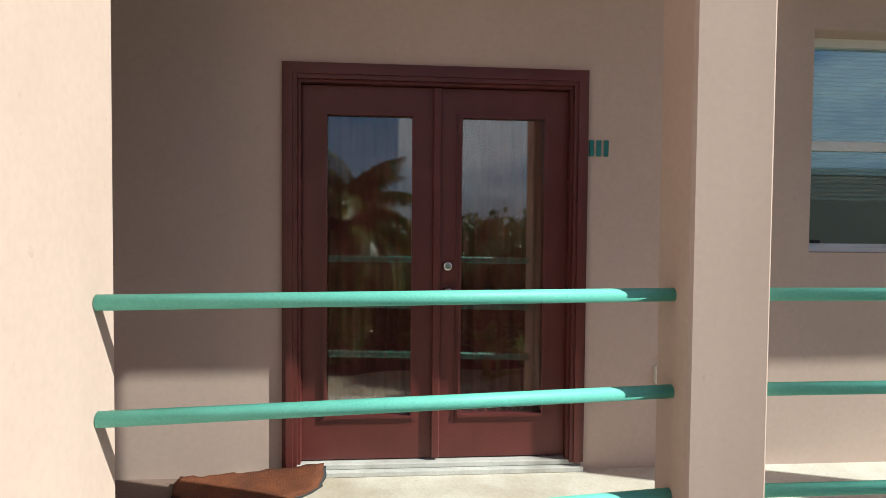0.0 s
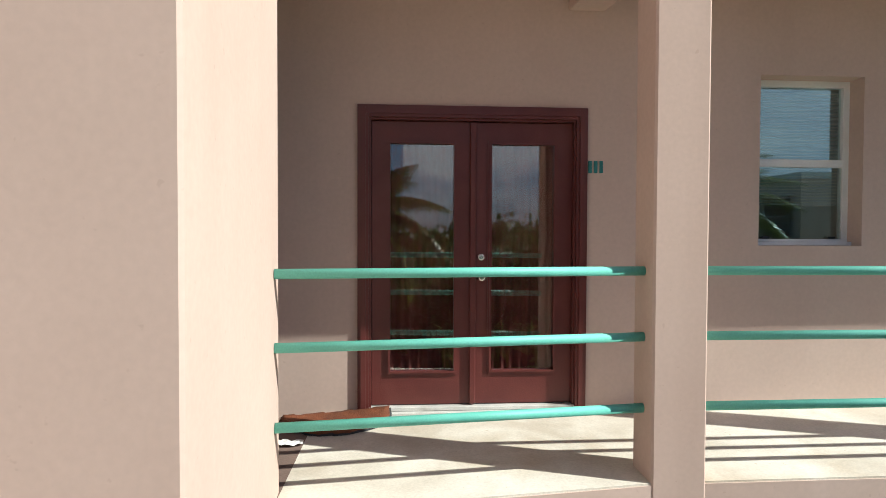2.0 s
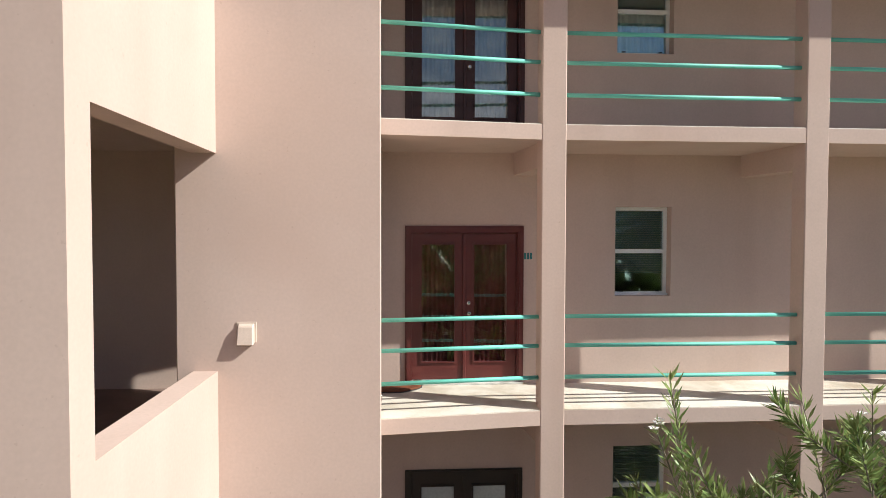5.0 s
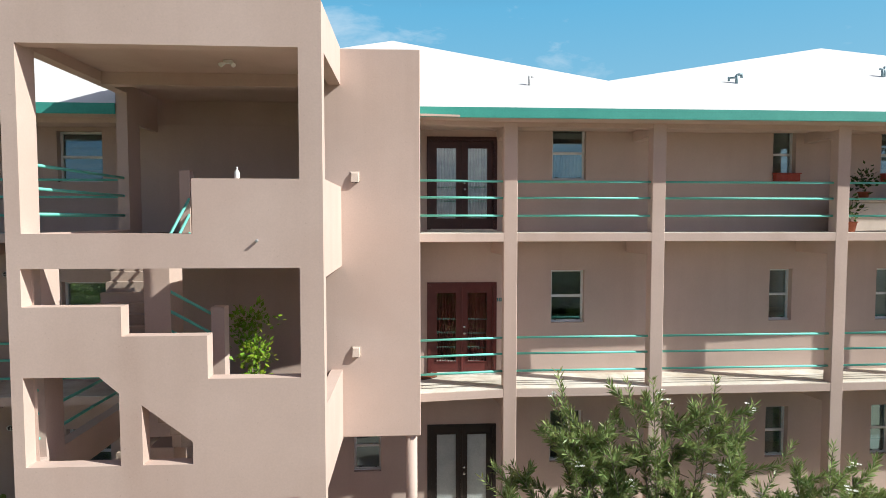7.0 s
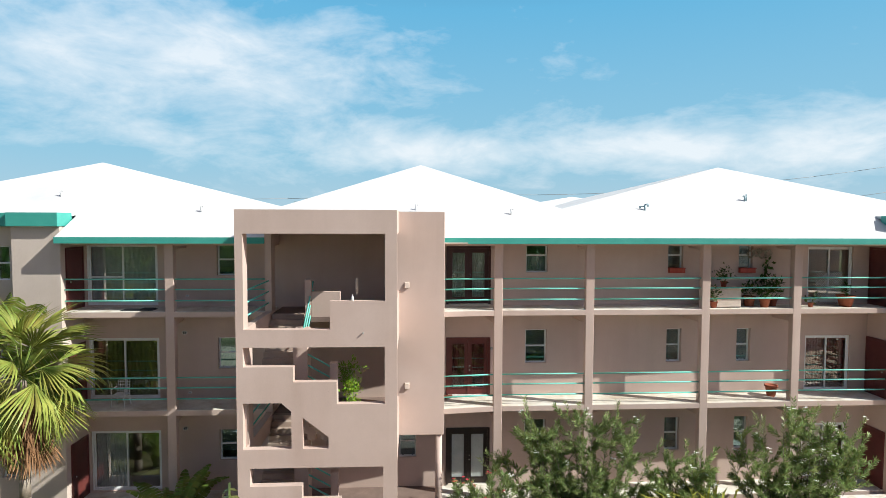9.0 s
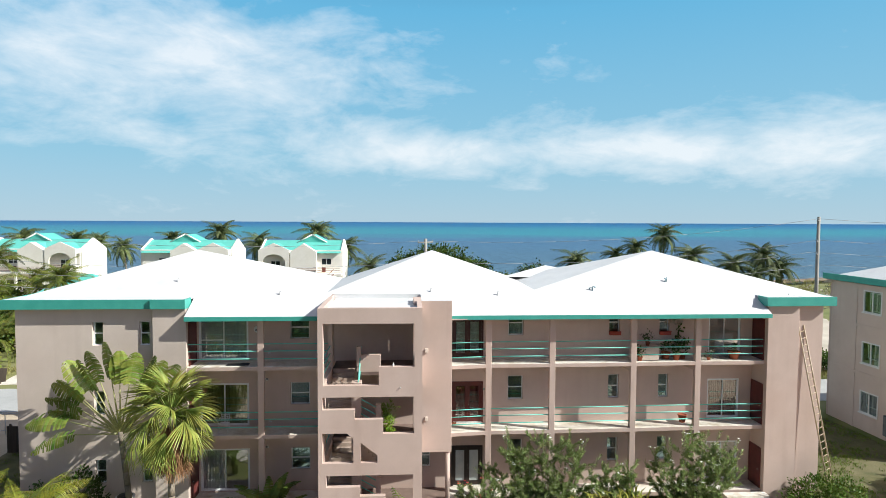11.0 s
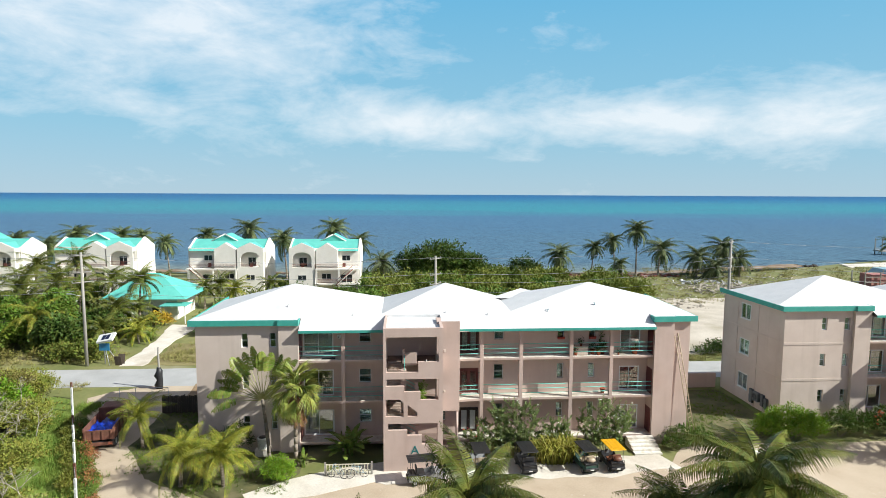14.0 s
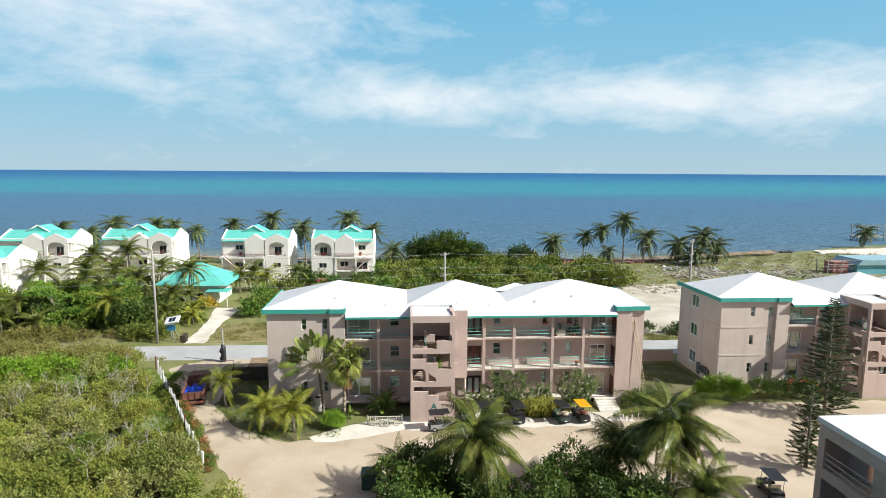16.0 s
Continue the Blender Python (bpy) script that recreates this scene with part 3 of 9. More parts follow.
# raised end caps: deep fascia boxes over the piers and end blocks
for s, (a, b, c) in ((-1, (-22.65, -15.62, -13.96)), (1, (19.25, 17.45, 15.42))):
    zt = 10.76
    lo, hi = min(a, b), max(a, b)
    solid("end_fascia", TEAL, building, lambda bm: box(bm, lo, hi, 0.02, 0.10, zt - 0.46, zt), "deep teal fascia of the end block")
    solid("end_fascia", TEAL, building, lambda bm: box(bm, min(a, a - s * 0.08), max(a, a - s * 0.08), 0.10, BY + 0.3, zt - 0.46, zt - 0.002), "deep teal fascia of the end block")
    lo, hi = min(b, c), max(b, c)
    solid("pier_fascia", TEAL, building, lambda bm: box(bm, lo, hi, -0.10, -0.02, zt - 0.45, zt + 0.012), "teal fascia box over the end pier")
    solid("pier_fascia", TEAL, building, lambda bm: box(bm, min(c, c + s * 0.08), max(c, c + s * 0.08), -0.02, 0.75, zt - 0.45, zt + 0.010), "teal fascia box over the end pier")
    solid("pier_fascia", TEAL, building, lambda bm: box(bm, min(b, b - s * 0.08), max(b, b - s * 0.08), -0.02, 0.02, zt - 0.45, zt + 0.010), "teal fascia box over the end pier")
    solid("pier_cap", ROOF, building, lambda bm: box(bm, lo + 0.06, hi - 0.06, -0.02, 1.3, zt - 0.1, zt), "white roof over the end pier")
    lo, hi = min(a, b), max(a, b)
    solid("end_cap", ROOF, building, lambda bm: box(bm, lo + 0.02, hi - 0.02, 0.10, 1.5, zt - 0.1, zt - 0.004), "white roof edge of the end block")
    solid("end_soffit", STUCCO, building, lambda bm: box(bm, lo + 0.03, hi - 0.03, 0.10, EY, zt - 0.44, zt - 0.38))

# ---- windows and doors ----


def sash_window(x0, x1, z0, z1, y=WY, blind="half", group="gallery windows", turn=0):
    """A white two-light sash window in its reveal."""
    label = {"half": "white-framed sash window with a half-drawn grey blind", "full": "white-framed sash window with closed grey blind", "curtain": "white-framed sash window with a white lace curtain", "none": "white-framed sash window, dark inside"}[blind]
    w, h = x1 - x0, z1 - z0
    o = thing("sash_window", (x0, y + 0.145, z0), label, "window", group)
    bm = bmesh.new()
    t = 0.05
    box(bm, 0, w, 0, 0.05, 0, t)
    box(bm, 0, w, 0, 0.05, h - t, h)
    box(bm, 0, t, 0, 0.05, t, h - t)
    box(bm, w - t, w, 0, 0.05, t, h - t)
    part("frame", bm, WHITEFRAME, o)
    solid("meeting_rail", WHITEFRAME, o, lambda bm: box(bm, t, w - t, -0.006, 0.045, h * 0.5 - 0.03, h * 0.5 + 0.03), bevel=0.004)
    solid("sill", WHITEFRAME, o, lambda bm: box(bm, 0.0, w, -0.05, -0.001, 0.0, 0.03), bevel=0.004)
    for a, b, d in ((t, h / 2 - 0.03, 0.016), (h / 2 + 0.03, h - t, 0.03)):
        solid("pane", SASHGLASS, o, lambda bm: box(bm, t, w - t, d, d + 0.004, a, b))
    for k in (0.12, w - 0.16):
        solid("sash_lift", RUBBER, o, lambda bm: box(bm, k, k + 0.05, -0.012, -0.001, t + 0.002, t + 0.02))
    if blind != "none":
        low = {"half": h * 0.26, "full": 0.05, "curtain": 0.05}[blind]
        bm = bmesh.new()
        if blind == "curtain":
            n = 40
            vs = [[bm.verts.new((t + (w - 2 * t) * i / n, 0.09 + 0.015 * math.sin(i * 1.3) + 0.008 * math.sin(i * 0.41), z)) for i in range(n + 1)] for z in (low, h * 0.52)]
            for i in range(n):
                bm.faces.new((vs[0][i], vs[0][i + 1], vs[1][i + 1], vs[1][i]))
            part("curtain", bm, CURTAIN_WHITE, o)
        else:
            z = h - 0.06
            while z > low:
                box(bm, t, w - t, 0.052, 0.064, z - 0.021, z - 0.003)
                z -= 0.026
            part("blind", bm, BLIND, o)
    return o


for f in FLOORS:
    for i, (a, b) in enumerate(win_right):
        kind = "half"
        if f > 7 and i == 0:
            kind = "curtain"
        elif i > 0:
            kind = "full" if (f > 3 and f < 7 and i == 2) else "half"
        sash_window(a, b, f + 1.24, f + 2.52, blind=kind)
    sash_window(-9.25, -8.25, f + 1.14, f + 2.30, blind="half")
    for a, b in ((-18.60, -18.08), (-16.36, -15.86)):
        sash_window(a, b, f + 1.08, f + 2.26, EY, blind="none", group="end block windows")
sash_window(-2.60, -1.95, FLOORS[0] + 1.12, FLOORS[0] + 2.30, blind="full")


def curtain(bm, x0, x1, y, z0, z1, n=90, amp=0.03, seed=1):
    rows = []
    for z in (z0, (z0 + z1) / 2, z1):
        k = 0.6 + 0.4 * (z - z0) / (z1 - z0)
        rows.append([bm.verts.new((x0 + (x1 - x0) * i / n, y + amp * (1.5 - k) * (math.sin(i * 0.72 + seed) + 0.5 * math.sin(i * 0.31 + 2 * seed)), z)) for i in range(n + 1)])
    for p, q in zip(rows, rows[1:]):
        for i in range(n):
            bm.faces.new((p[i], p[i + 1], q[i + 1], q[i]))


def french_door(f, paint, label, inside):
    """A pair of glazed door leaves in a moulded casing with a threshold."""
    o = thing("french_door", (0, WY, f), label, "door", "french doors", "")
    W, H = 0.79, 2.19
    bm = bmesh.new()
    for a, b in ((-W - 0.045, -W + 0.035), (W - 0.035, W + 0.045)):
        box(bm, a, b, -0.024, -0.001, 0.05, H + 0.05)
        box(bm, a + 0.022, b - 0.022, -0.034, -0.0242, 0.05, H + 0.03)
    box(bm, -W + 0.036, W - 0.036, -0.024, -0.001, H - 0.035, H + 0.05)
    box(bm, -W + 0.0, W - 0.0, -0.034, -0.0242, H - 0.012, H + 0.026)
    part("casing", bm, paint, o, "moulded painted door casing")
    bm = bmesh.new()
    for a, b in ((-W + 0.002, -W + 0.05), (W - 0.05, W - 0.002)):
        box(bm, a, b, 0.001, 0.14, 0.06, H - 0.002)
    box(bm, -W + 0.051, W - 0.051, 0.001, 0.14, H - 0.05, H - 0.002)
    part("jamb", bm, paint, o)
    solid("threshold", SILLGREY if paint is DOORRED else CONC, o, lambda bm: (box(bm, -W - 0.04, W + 0.04, -0.045, 0.14, 0.0, 0.030), box(bm, -W + 0.002, W - 0.002, -0.01, 0.14, 0.031, 0.060)), "scuffed pale aluminium threshold", bevel=0.004)
    lx = W - 0.052
    for s in (-1, 1):
        x0, x1 = (-lx, -0.004) if s < 0 else (0.004, lx)
        bm = bmesh.new()
        z0, z1 = 0.068, H - 0.055
        y0, y1 = 0.045, 0.088
        st, tr, br = 0.135, 0.16, 0.245
        box(bm, x0, x0 + st, y0, y1, z0, z1)
        box(bm, x1 - st, x1, y0, y1, z0, z1)
        box(bm, x0 + st, x1 - st, y0, y1, z0, z0 + br)
        box(bm, x0 + st, x1 - st, y0, y1, z1 - tr, z1)
        leaf = part("door_leaf", bm, paint, o)
        gx0, gx1, gz0, gz1 = x0 + st, x1 - st, z0 + br, z1 - tr
        bm = bmesh.new()
        for wd, dp in ((0.028, 0.022), (0.014, 0.03)):
            d = 0.03 - wd
            for a, b, c, e in ((gx0 - wd, gx1 + wd, gz0 - wd, gz0), (gx0 - wd, gx1 + wd, gz1, gz1 + wd), (gx0 - wd, gx0, gz0, gz1), (gx1, gx1 + wd, gz0, gz1)):
                box(bm, a, b, y0 - dp + 0.012, y0 - 0.0005 if wd > 0.02 else y0 - 0.0108, c, e)
        part("glazing_bead", bm, paint, leaf, "raised moulding round the glass")
        solid("pane", GLASS if inside != "frost" else FROST, leaf, lambda bm: box(bm, gx0 + 0.001, gx1 - 0.001, y0 + 0.012, y0 + 0.018, gz0 + 0.001, gz1 - 0.001))
    solid("astragal", paint, o, lambda bm: box(bm, -0.024, 0.022, 0.018, 0.0448, 0.07, H - 0.056), bevel=0.006)
    for z, r in ((1.15, 0.028), (1.005, 0.032)):
        bm = bmesh.new()
        lathe(bm, [(r, 0.0), (r, 0.008), (r * 0.5, 0.012), (r * 0.45, 0.03 if z < 1.1 else 0.012), (r * 0.95, 0.036 if z < 1.1 else 0.014), (r * 0.9, 0.06 if z < 1.1 else 0.02), (r * 0.5, 0.066 if z < 1.1 else 0.022)], 18)
        bmesh.ops.rotate(bm, verts=list(bm.verts), matrix=Matrix.Rotation(radians(90), 3, "X"))
        bmesh.ops.translate(bm, verts=list(bm.verts), vec=(0.062, 0.0448, z))
        part("door_knob" if z < 1.1 else "deadbolt", bm, CHROME, o, "worn steel knob" if z < 1.1 else "worn steel deadbolt")
    if inside != "frost":
        bm = bmesh.new()
        curtain(bm, -0.70, -0.02, 0.118, 0.10, 2.1, amp=0.018, seed=1)
        curtain(bm, 0.02, 0.70, 0.118, 0.10, 2.1, amp=0.018, seed=4)
        part("curtain", bm, CURTAIN_RED if inside == "red" else CURTAIN_WHITE, o, "hanging folded curtain behind the glass")
    return o


french_door(FLOORS[1], DOORRED, "oxblood red glazed double door with curtains behind the glass", "red")
french_door(FLOORS[2], DOORMAROON, "dark glazed double door with white curtains behind the glass", "white")
french_door(FLOORS[0], DOORBLACK, "black double door with pale frosted glass", "frost")


def sliding_door(x0, f, w, h, cur, label):
    o = thing("sliding_door", (x0, WY + 0.06, f + 0.055), label, "door", "sliding balcony doors")
    t = 0.06
    bm = bmesh.new()
    box(bm, 0, w, 0, 0.09, 0, t)
    box(bm, 0, w, 0, 0.09, h - t, h)
    box(bm, 0, t, 0, 0.09, t, h - t)
    box(bm, w - t, w, 0, 0.09, t, h - t)
    part("frame", bm, WHITEFRAME, o)
    for a, b, d in ((t, w / 2 + 0.03, 0.05), (w / 2 - 0.03, w - t, 0.012)):
        bm = bmesh.new()
        s = 0.05
        for p in ((a, a + s, t, h - t), (b - s, b, t, h - t), (a + s, b - s, t, t + s), (a + s, b - s, h - t - s, h - t)):
            box(bm, p[0], p[1], d, d + 0.03, p[2], p[3])
        if w > 2 and f > 7 and d > 0.03:
            box(bm, a + s, b - s, d, d + 0.03, 1.0, 1.05)
        leaf = part("sliding_leaf", bm, WHITEFRAME, o)
        solid("pane", GLASS, leaf, lambda bm: box(bm, a + s, b - s, d + 0.012, d + 0.017, t + s, h - t - s))
    if cur:
        bm = bmesh.new()
        curtain(bm, t + 0.05, w - t - 0.05 if f > 1 else w * 0.5, 0.115, 0.03, h - 0.05, 120, 0.014, 3)
        part("curtain", bm, cur, o)
    return o


sliding_door(13.12, FLOORS[1], 1.80, 2.16, CURTAIN_RED, "white-framed sliding glass door with dark red curtains")
sliding_door(13.12, FLOORS[2], 1.80, 2.16, None, "white-framed sliding glass door, dark inside")
sliding_door(13.12, FLOORS[0], 1.80, 2.16, None, "white-framed sliding glass door, dark inside")
sliding_door(-13.88, FLOORS[2], 2.52, 2.24, CURTAIN_WHITE, "white-framed sliding glass door with pale curtains")
sliding_door(-13.88, FLOORS[1], 2.52, 2.24, CURTAIN_GREEN, "white-framed sliding glass door with olive curtains")
sliding_door(-13.88, FLOORS[0], 2.52, 2.24, CURTAIN_WHITE, "white-framed sliding glass door with pale curtains")

# side doors at the gallery ends
for f in FLOORS:
    for x, s in ((15.60, -1), (-14.0, 1)):
        o = thing("side_door", (x + s * 0.003, 0, f), "oxblood red panelled door in the end pier", "door", "end pier doors")
        solid("door_leaf", DOORRED, o, lambda bm: box(bm, min(0, s * 0.03), max(0, s * 0.03), 0.45, 1.33, 0.01, 2.12))
        bm = bmesh.new()
        for a, b, c, d in ((0.36, 0.44, 0.01, 2.2), (1.335, 1.40, 0.01, 2.2), (0.44, 1.335, 2.125, 2.2)):
            box(bm, min(0, s * 0.045), max(0, s * 0.045), a, b, c, d)
        part("casing", bm, DOORRED, o)
        bm = bmesh.new()
        tube(bm, (s * 0.03, 0.53, 1.0), (s * 0.09, 0.53, 1.0), 0.026, 12)
        part("door_knob", bm, CHROME, o)

# wall vents on the wing
for z in (5.14, 8.45):
    o = thing("wall_vent", (-2.27, -1.32, z), "beige plastic dryer vent hood on the wall", "vent", "wall vents")
    bm = bmesh.new()
    v = [bm.verts.new(p) for p in ((-0.085, -0.002, -0.105), (0.085, -0.002, -0.105), (0.085, -0.002, 0.115), (-0.085, -0.002, 0.115),
                                   (-0.085, -0.085, -0.11), (0.085, -0.085, -0.11), (0.075, -0.055, 0.08), (-0.075, -0.055, 0.08))]
    for q in ((0, 1, 2, 3), (4, 5, 6, 7), (0, 1, 5, 4), (2, 3, 7, 6), (1, 2, 6, 5), (0, 3, 7, 4)):
        bm.faces.new([v[i] for i in q])
    bmesh.ops.recalc_face_normals(bm, faces=list(bm.faces))
    bbox_bevel(bm, 0.008)
    part("hood", bm, VENTPAINT, o)
    solid("flange", VENTPAINT, o, lambda bm: box(bm, -0.1, 0.105, -0.012, -0.0005, -0.09, 0.125), bevel=0.004)
    bm = bmesh.new()
    for k in range(6):
        box(bm, -0.07 + k * 0.025, -0.06 + k * 0.025, -0.078, -0.02, -0.116, -0.1095)
    part("grille", bm, RUBBER, o)
    o.scale = (0.88, 0.88, 0.88)

for f in FLOORS:
    o = thing("slider_window", (-22.12, 5.6, f + 1.0), "white-framed sliding window in the end wall", "window", "end wall windows")
    bm = bmesh.new()
    for a, b, c, d in ((0, 1.2, 0, 0.06), (0, 1.2, 1.24, 1.3), (0, 0.06, 0.06, 1.24), (1.14, 1.2, 0.06, 1.24), (0.57, 0.63, 0.06, 1.24)):
        box(bm, 0, 0.05, a, b, c, d)
    part("frame", bm, WHITEFRAME, o)
    for a, b in ((0.06, 0.57), (0.63, 1.14)):
        solid("pane", GLASS, o, lambda bm: box(bm, 0.02, 0.025, a, b, 0.06, 1.24))
    solid("blind", BLIND, o, lambda bm: box(bm, 0.08, 0.09, 0.62, 1.14, 0.06, 1.24))

MAIN = [o for o in scene.collection.objects if o.parent is None and o.type == "EMPTY"]

# ---- ground, road, sea ----
def ground_mat():
    m = surface("scrub_ground", (0.12, 0.15, 0.034), (0.235, 0.225, 0.085), 0.95, 0.16, 3.0, 0.8, stain=(0.40, 0.34, 0.24))
    return m


GROUND = ground_mat()
SAND = surface("lot_sand", (0.42, 0.33, 0.232), (0.53, 0.435, 0.325), 0.95, 0.22, 9.0, 0.35, stain=(0.58, 0.49, 0.37))
PALESAND = surface("pale_sand", (0.61, 0.56, 0.475), (0.73, 0.68, 0.60), 0.95, 0.5, 8.0, 0.4, stain=(0.42, 0.34, 0.24))
CLEARSAND = surface("cleared_sand", (0.44, 0.385, 0.305), (0.60, 0.54, 0.45), 0.95, 0.18, 6.0, 0.6, stain=(0.30, 0.26, 0.16))
ROADMAT = surface("pale_concrete_road", (0.36, 0.36, 0.35), (0.44, 0.44, 0.43), 0.9, 0.3, 12.0, 0.2)
LAWN = surface("lawn", (0.070, 0.080, 0.026), (0.14, 0.128, 0.052), 0.95, 0.8, 14.0, 0.9, stain=(0.24, 0.20, 0.12))


def sea_mat():
    m = bpy.data.materials.new("sea_water")
    m.use_nodes = True
    nt = m.node_tree
    p = nt.nodes["Principled BSDF"]
    co = nt.nodes.new("ShaderNodeTexCoord")
    sx = nt.nodes.new("ShaderNodeSeparateXYZ")
    nt.links.new(co.outputs["Object"], sx.inputs[0])
    n = nt.nodes.new("ShaderNodeTexNoise")
    mp = nt.nodes.new("ShaderNodeMapping")
    mp.inputs["Scale"].default_value = (0.35, 1.0, 1.0)
    nt.links.new(co.outputs["Object"], mp.inputs[0])
    nt.links.new(mp.outputs[0], n.inputs["Vector"])
    n.inputs["Scale"].default_value, n.inputs["Detail"].default_value = 0.009, 7
    lg = nt.nodes.new("ShaderNodeMath")
    lg.operation = "LOGARITHM"
    nt.links.new(sx.outputs[1], lg.inputs[0])
    lg.inputs[1].default_value = 10
    ad = nt.nodes.new("ShaderNodeMath")
    ad.operation = "MULTIPLY_ADD"
    nt.links.new(n.outputs["Fac"], ad.inputs[0])
    ad.inputs[1].default_value = 0.42
    nt.links.new(lg.outputs[0], ad.inputs[2])
    mr = nt.nodes.new("ShaderNodeMapRange")
    mr.inputs["From Min"].default_value, mr.inputs["From Max"].default_value = 2.1, 3.9
    nt.links.new(ad.outputs[0], mr.inputs[0])
    col = ramp(nt, mr.outputs[0], [(0.06, (0.20, 0.22, 0.17)), (0.14, (0.078, 0.150, 0.212)), (0.42, (0.060, 0.146, 0.250)), (0.53, (0.036, 0.222, 0.282)), (0.64, (0.036, 0.198, 0.278)), (0.74, (0.018, 0.135, 0.275)), (0.88, (0.012, 0.100, 0.245))])
    w = nt.nodes.new("ShaderNodeTexNoise")
    w.inputs["Scale"].default_value, w.inputs["Detail"].default_value = 0.55, 8
    w.inputs["Roughness"].default_value = 0.82
    mp2 = nt.nodes.new("ShaderNodeMapping")
    mp2.inputs["Scale"].default_value = (0.75, 1.1, 1.0)
    nt.links.new(co.outputs["Object"], mp2.inputs[0])
    nt.links.new(mp2.outputs[0], w.inputs["Vector"])
    mx = nt.nodes.new("ShaderNodeMixRGB")
    mx.blend_type = "MULTIPLY"
    mx.inputs[0].default_value = 0.9
    nt.links.new(col, mx.inputs[1])
    nt.links.new(ramp(nt, w.outputs["Fac"], [(0.38, (0.34, 0.40, 0.52)), (0.62, (1.66, 1.58, 1.46))]), mx.inputs[2])
    nt.links.new(mx.outputs[0], p.inputs["Base Color"])
    p.inputs["Roughness"].default_value = 0.5
    p.inputs["Specular IOR Level"].default_value = 0.12
    bp = nt.nodes.new("ShaderNodeBump")
    bp.inputs["Strength"].default_value, bp.inputs["Distance"].default_value = 0.5, 0.6
    nt.links.new(w.outputs["Fac"], bp.inputs["Height"])
    nt.links.new(bp.outputs[0], p.inputs["Normal"])
    return m


SEA = sea_mat()


def shore(x):
    return 108 + 2.5 * math.sin(x * 0.05) + max(0, x - 70) * 0.33 + max(0, -x - 30) * 0.22


def ground_height(x, y):
    d = shore(x) - y
    if d > 12:
        return GZ + 0.10 * math.sin(x * 0.11) * math.sin(y * 0.13) * (1 if abs(x) > 55 or y > 30 else 0)
    if d > -12:
        return GZ - (12 - d) * 0.085
    return GZ - 2.04


def ground_sheet(bm):
    xs = [-2500, -1200, -600, -320] + [-200 + 8 * i for i in range(58)] + [330, 600, 1200, 2500]
    ys = [-900, -400, -200, -120, -80] + [-60 + 6 * i for i in range(35)] + [170, 260]
    g = [[bm.verts.new((x, y, ground_height(x, y))) for x in xs] for y in ys]
    for j in range(len(ys) - 1):
        for i in range(len(xs) - 1):
            f = bm.faces.new((g[j][i], g[j][i + 1], g[j + 1][i + 1], g[j + 1][i]))
            f.smooth = True


tagged(solid("ground", GROUND, None, ground_sheet), "scrubby green and sandy coastal ground", "ground", kind="structure")
tagged(solid("sea", SEA, None, lambda bm: slab_poly(bm, [(-4800, 60), (4800, 60), (4800, 4700), (-4800, 4700)], -3.0, -1.25)), "calm sea, blue with turquoise shallows", "water", kind="structure")


def sheet(name, pts, z, material, label, category, jag=0.0, seed=1):
    """A thin laid surface with an uneven outline."""
    rnd = random.Random(seed)
    out = []
    for (x0, y0), (x1, y1) in zip(pts, pts[1:] + pts[:1]):
        n = max(1, int(math.hypot(x1 - x0, y1 - y0) / 1.2)) if jag else 1
        for i in range(n):
            t = i / n
            out.append((x0 + (x1 - x0) * t + rnd.uniform(-jag, jag), y0 + (y1 - y0) * t + rnd.uniform(-jag, jag)))
    return tagged(solid(name, material, None, lambda bm: slab_poly(bm, out, GZ - 0.12, GZ + z)), label, category, kind="structure")


sheet("road", [(-400, 18.6), (400, 16.0), (400, 21.8), (-400, 25.6)], 0.035, ROADMAT, "pale concrete road behind the building", "road", 0.06)
sheet("sand_lot", [(-33.0, 18.4), (-38.3, 14), (-32.5, 3.5), (-27.6, -6), (-22.5, -14), (-19, -27), (16, -28), (30, -40), (60, -40), (75, -12), (62, -1.0), (37, -0.6), (26, -0.4), (18, -1.0), (15.9, -3.2), (-8, -3.0), (-12, -6.2), (-19, -7.4), (-24.5, -4.0), (-27.2, 3), (-27.6, 10), (-26.5, 18.1)], 0.03, SAND, "tan sand parking lot with tyre tracks", "ground", 0.25, 3)
sheet("pale_sand_strip", [(-17, -6.6), (-12, -3.2), (-8, -2.2), (15.5, -2.0), (16, -4.4), (9, -5.6), (-3, -5.2), (-9, -5.6), (-13, -7.3), (-16, -7.8)], 0.045, PALESAND, "pale sand strip along the building", "ground", 0.3, 5)
sheet("lawn", [(-28.5, 2), (-24.6, -3.6), (-19, -7.0), (-15, -6.4), (-13.5, -3.5), (-13.5, 1.3), (-22.4, 1.3), (-22.6, 12), (-28.6, 12)], 0.04, LAWN, "grass bed beside the building", "grass", 0.2, 7)
sheet("lawn", [(20.2, 13), (29, 13), (29, 3.2), (25, 0.0), (19.0, 0.0), (20.2, 2.5)], 0.04, LAWN, "shaded grass between the two buildings", "grass", 0.2, 8)
sheet("beach_path", [(-40.2, 25.2), (-37.2, 25.1), (-38.2, 37), (-37.6, 47.5), (-42.5, 47.6), (-40.8, 37)], 0.03, PALESAND, "white sand path leading to the beach houses", "path", 0.2, 9)
sheet("cleared_sand", [(15, 27.6), (46, 26.0), (62, 45), (60, 66), (42, 66), (33, 52), (20, 46)], 0.125, CLEARSAND, "bare cleared sand lot behind the road", "ground", 0.5, 10)
VERGE = surface("lush_verge_grass", (0.11, 0.18, 0.020), (0.19, 0.25, 0.040), 0.95, 0.5, 24.0, 0.9, stain=(0.15, 0.16, 0.05))
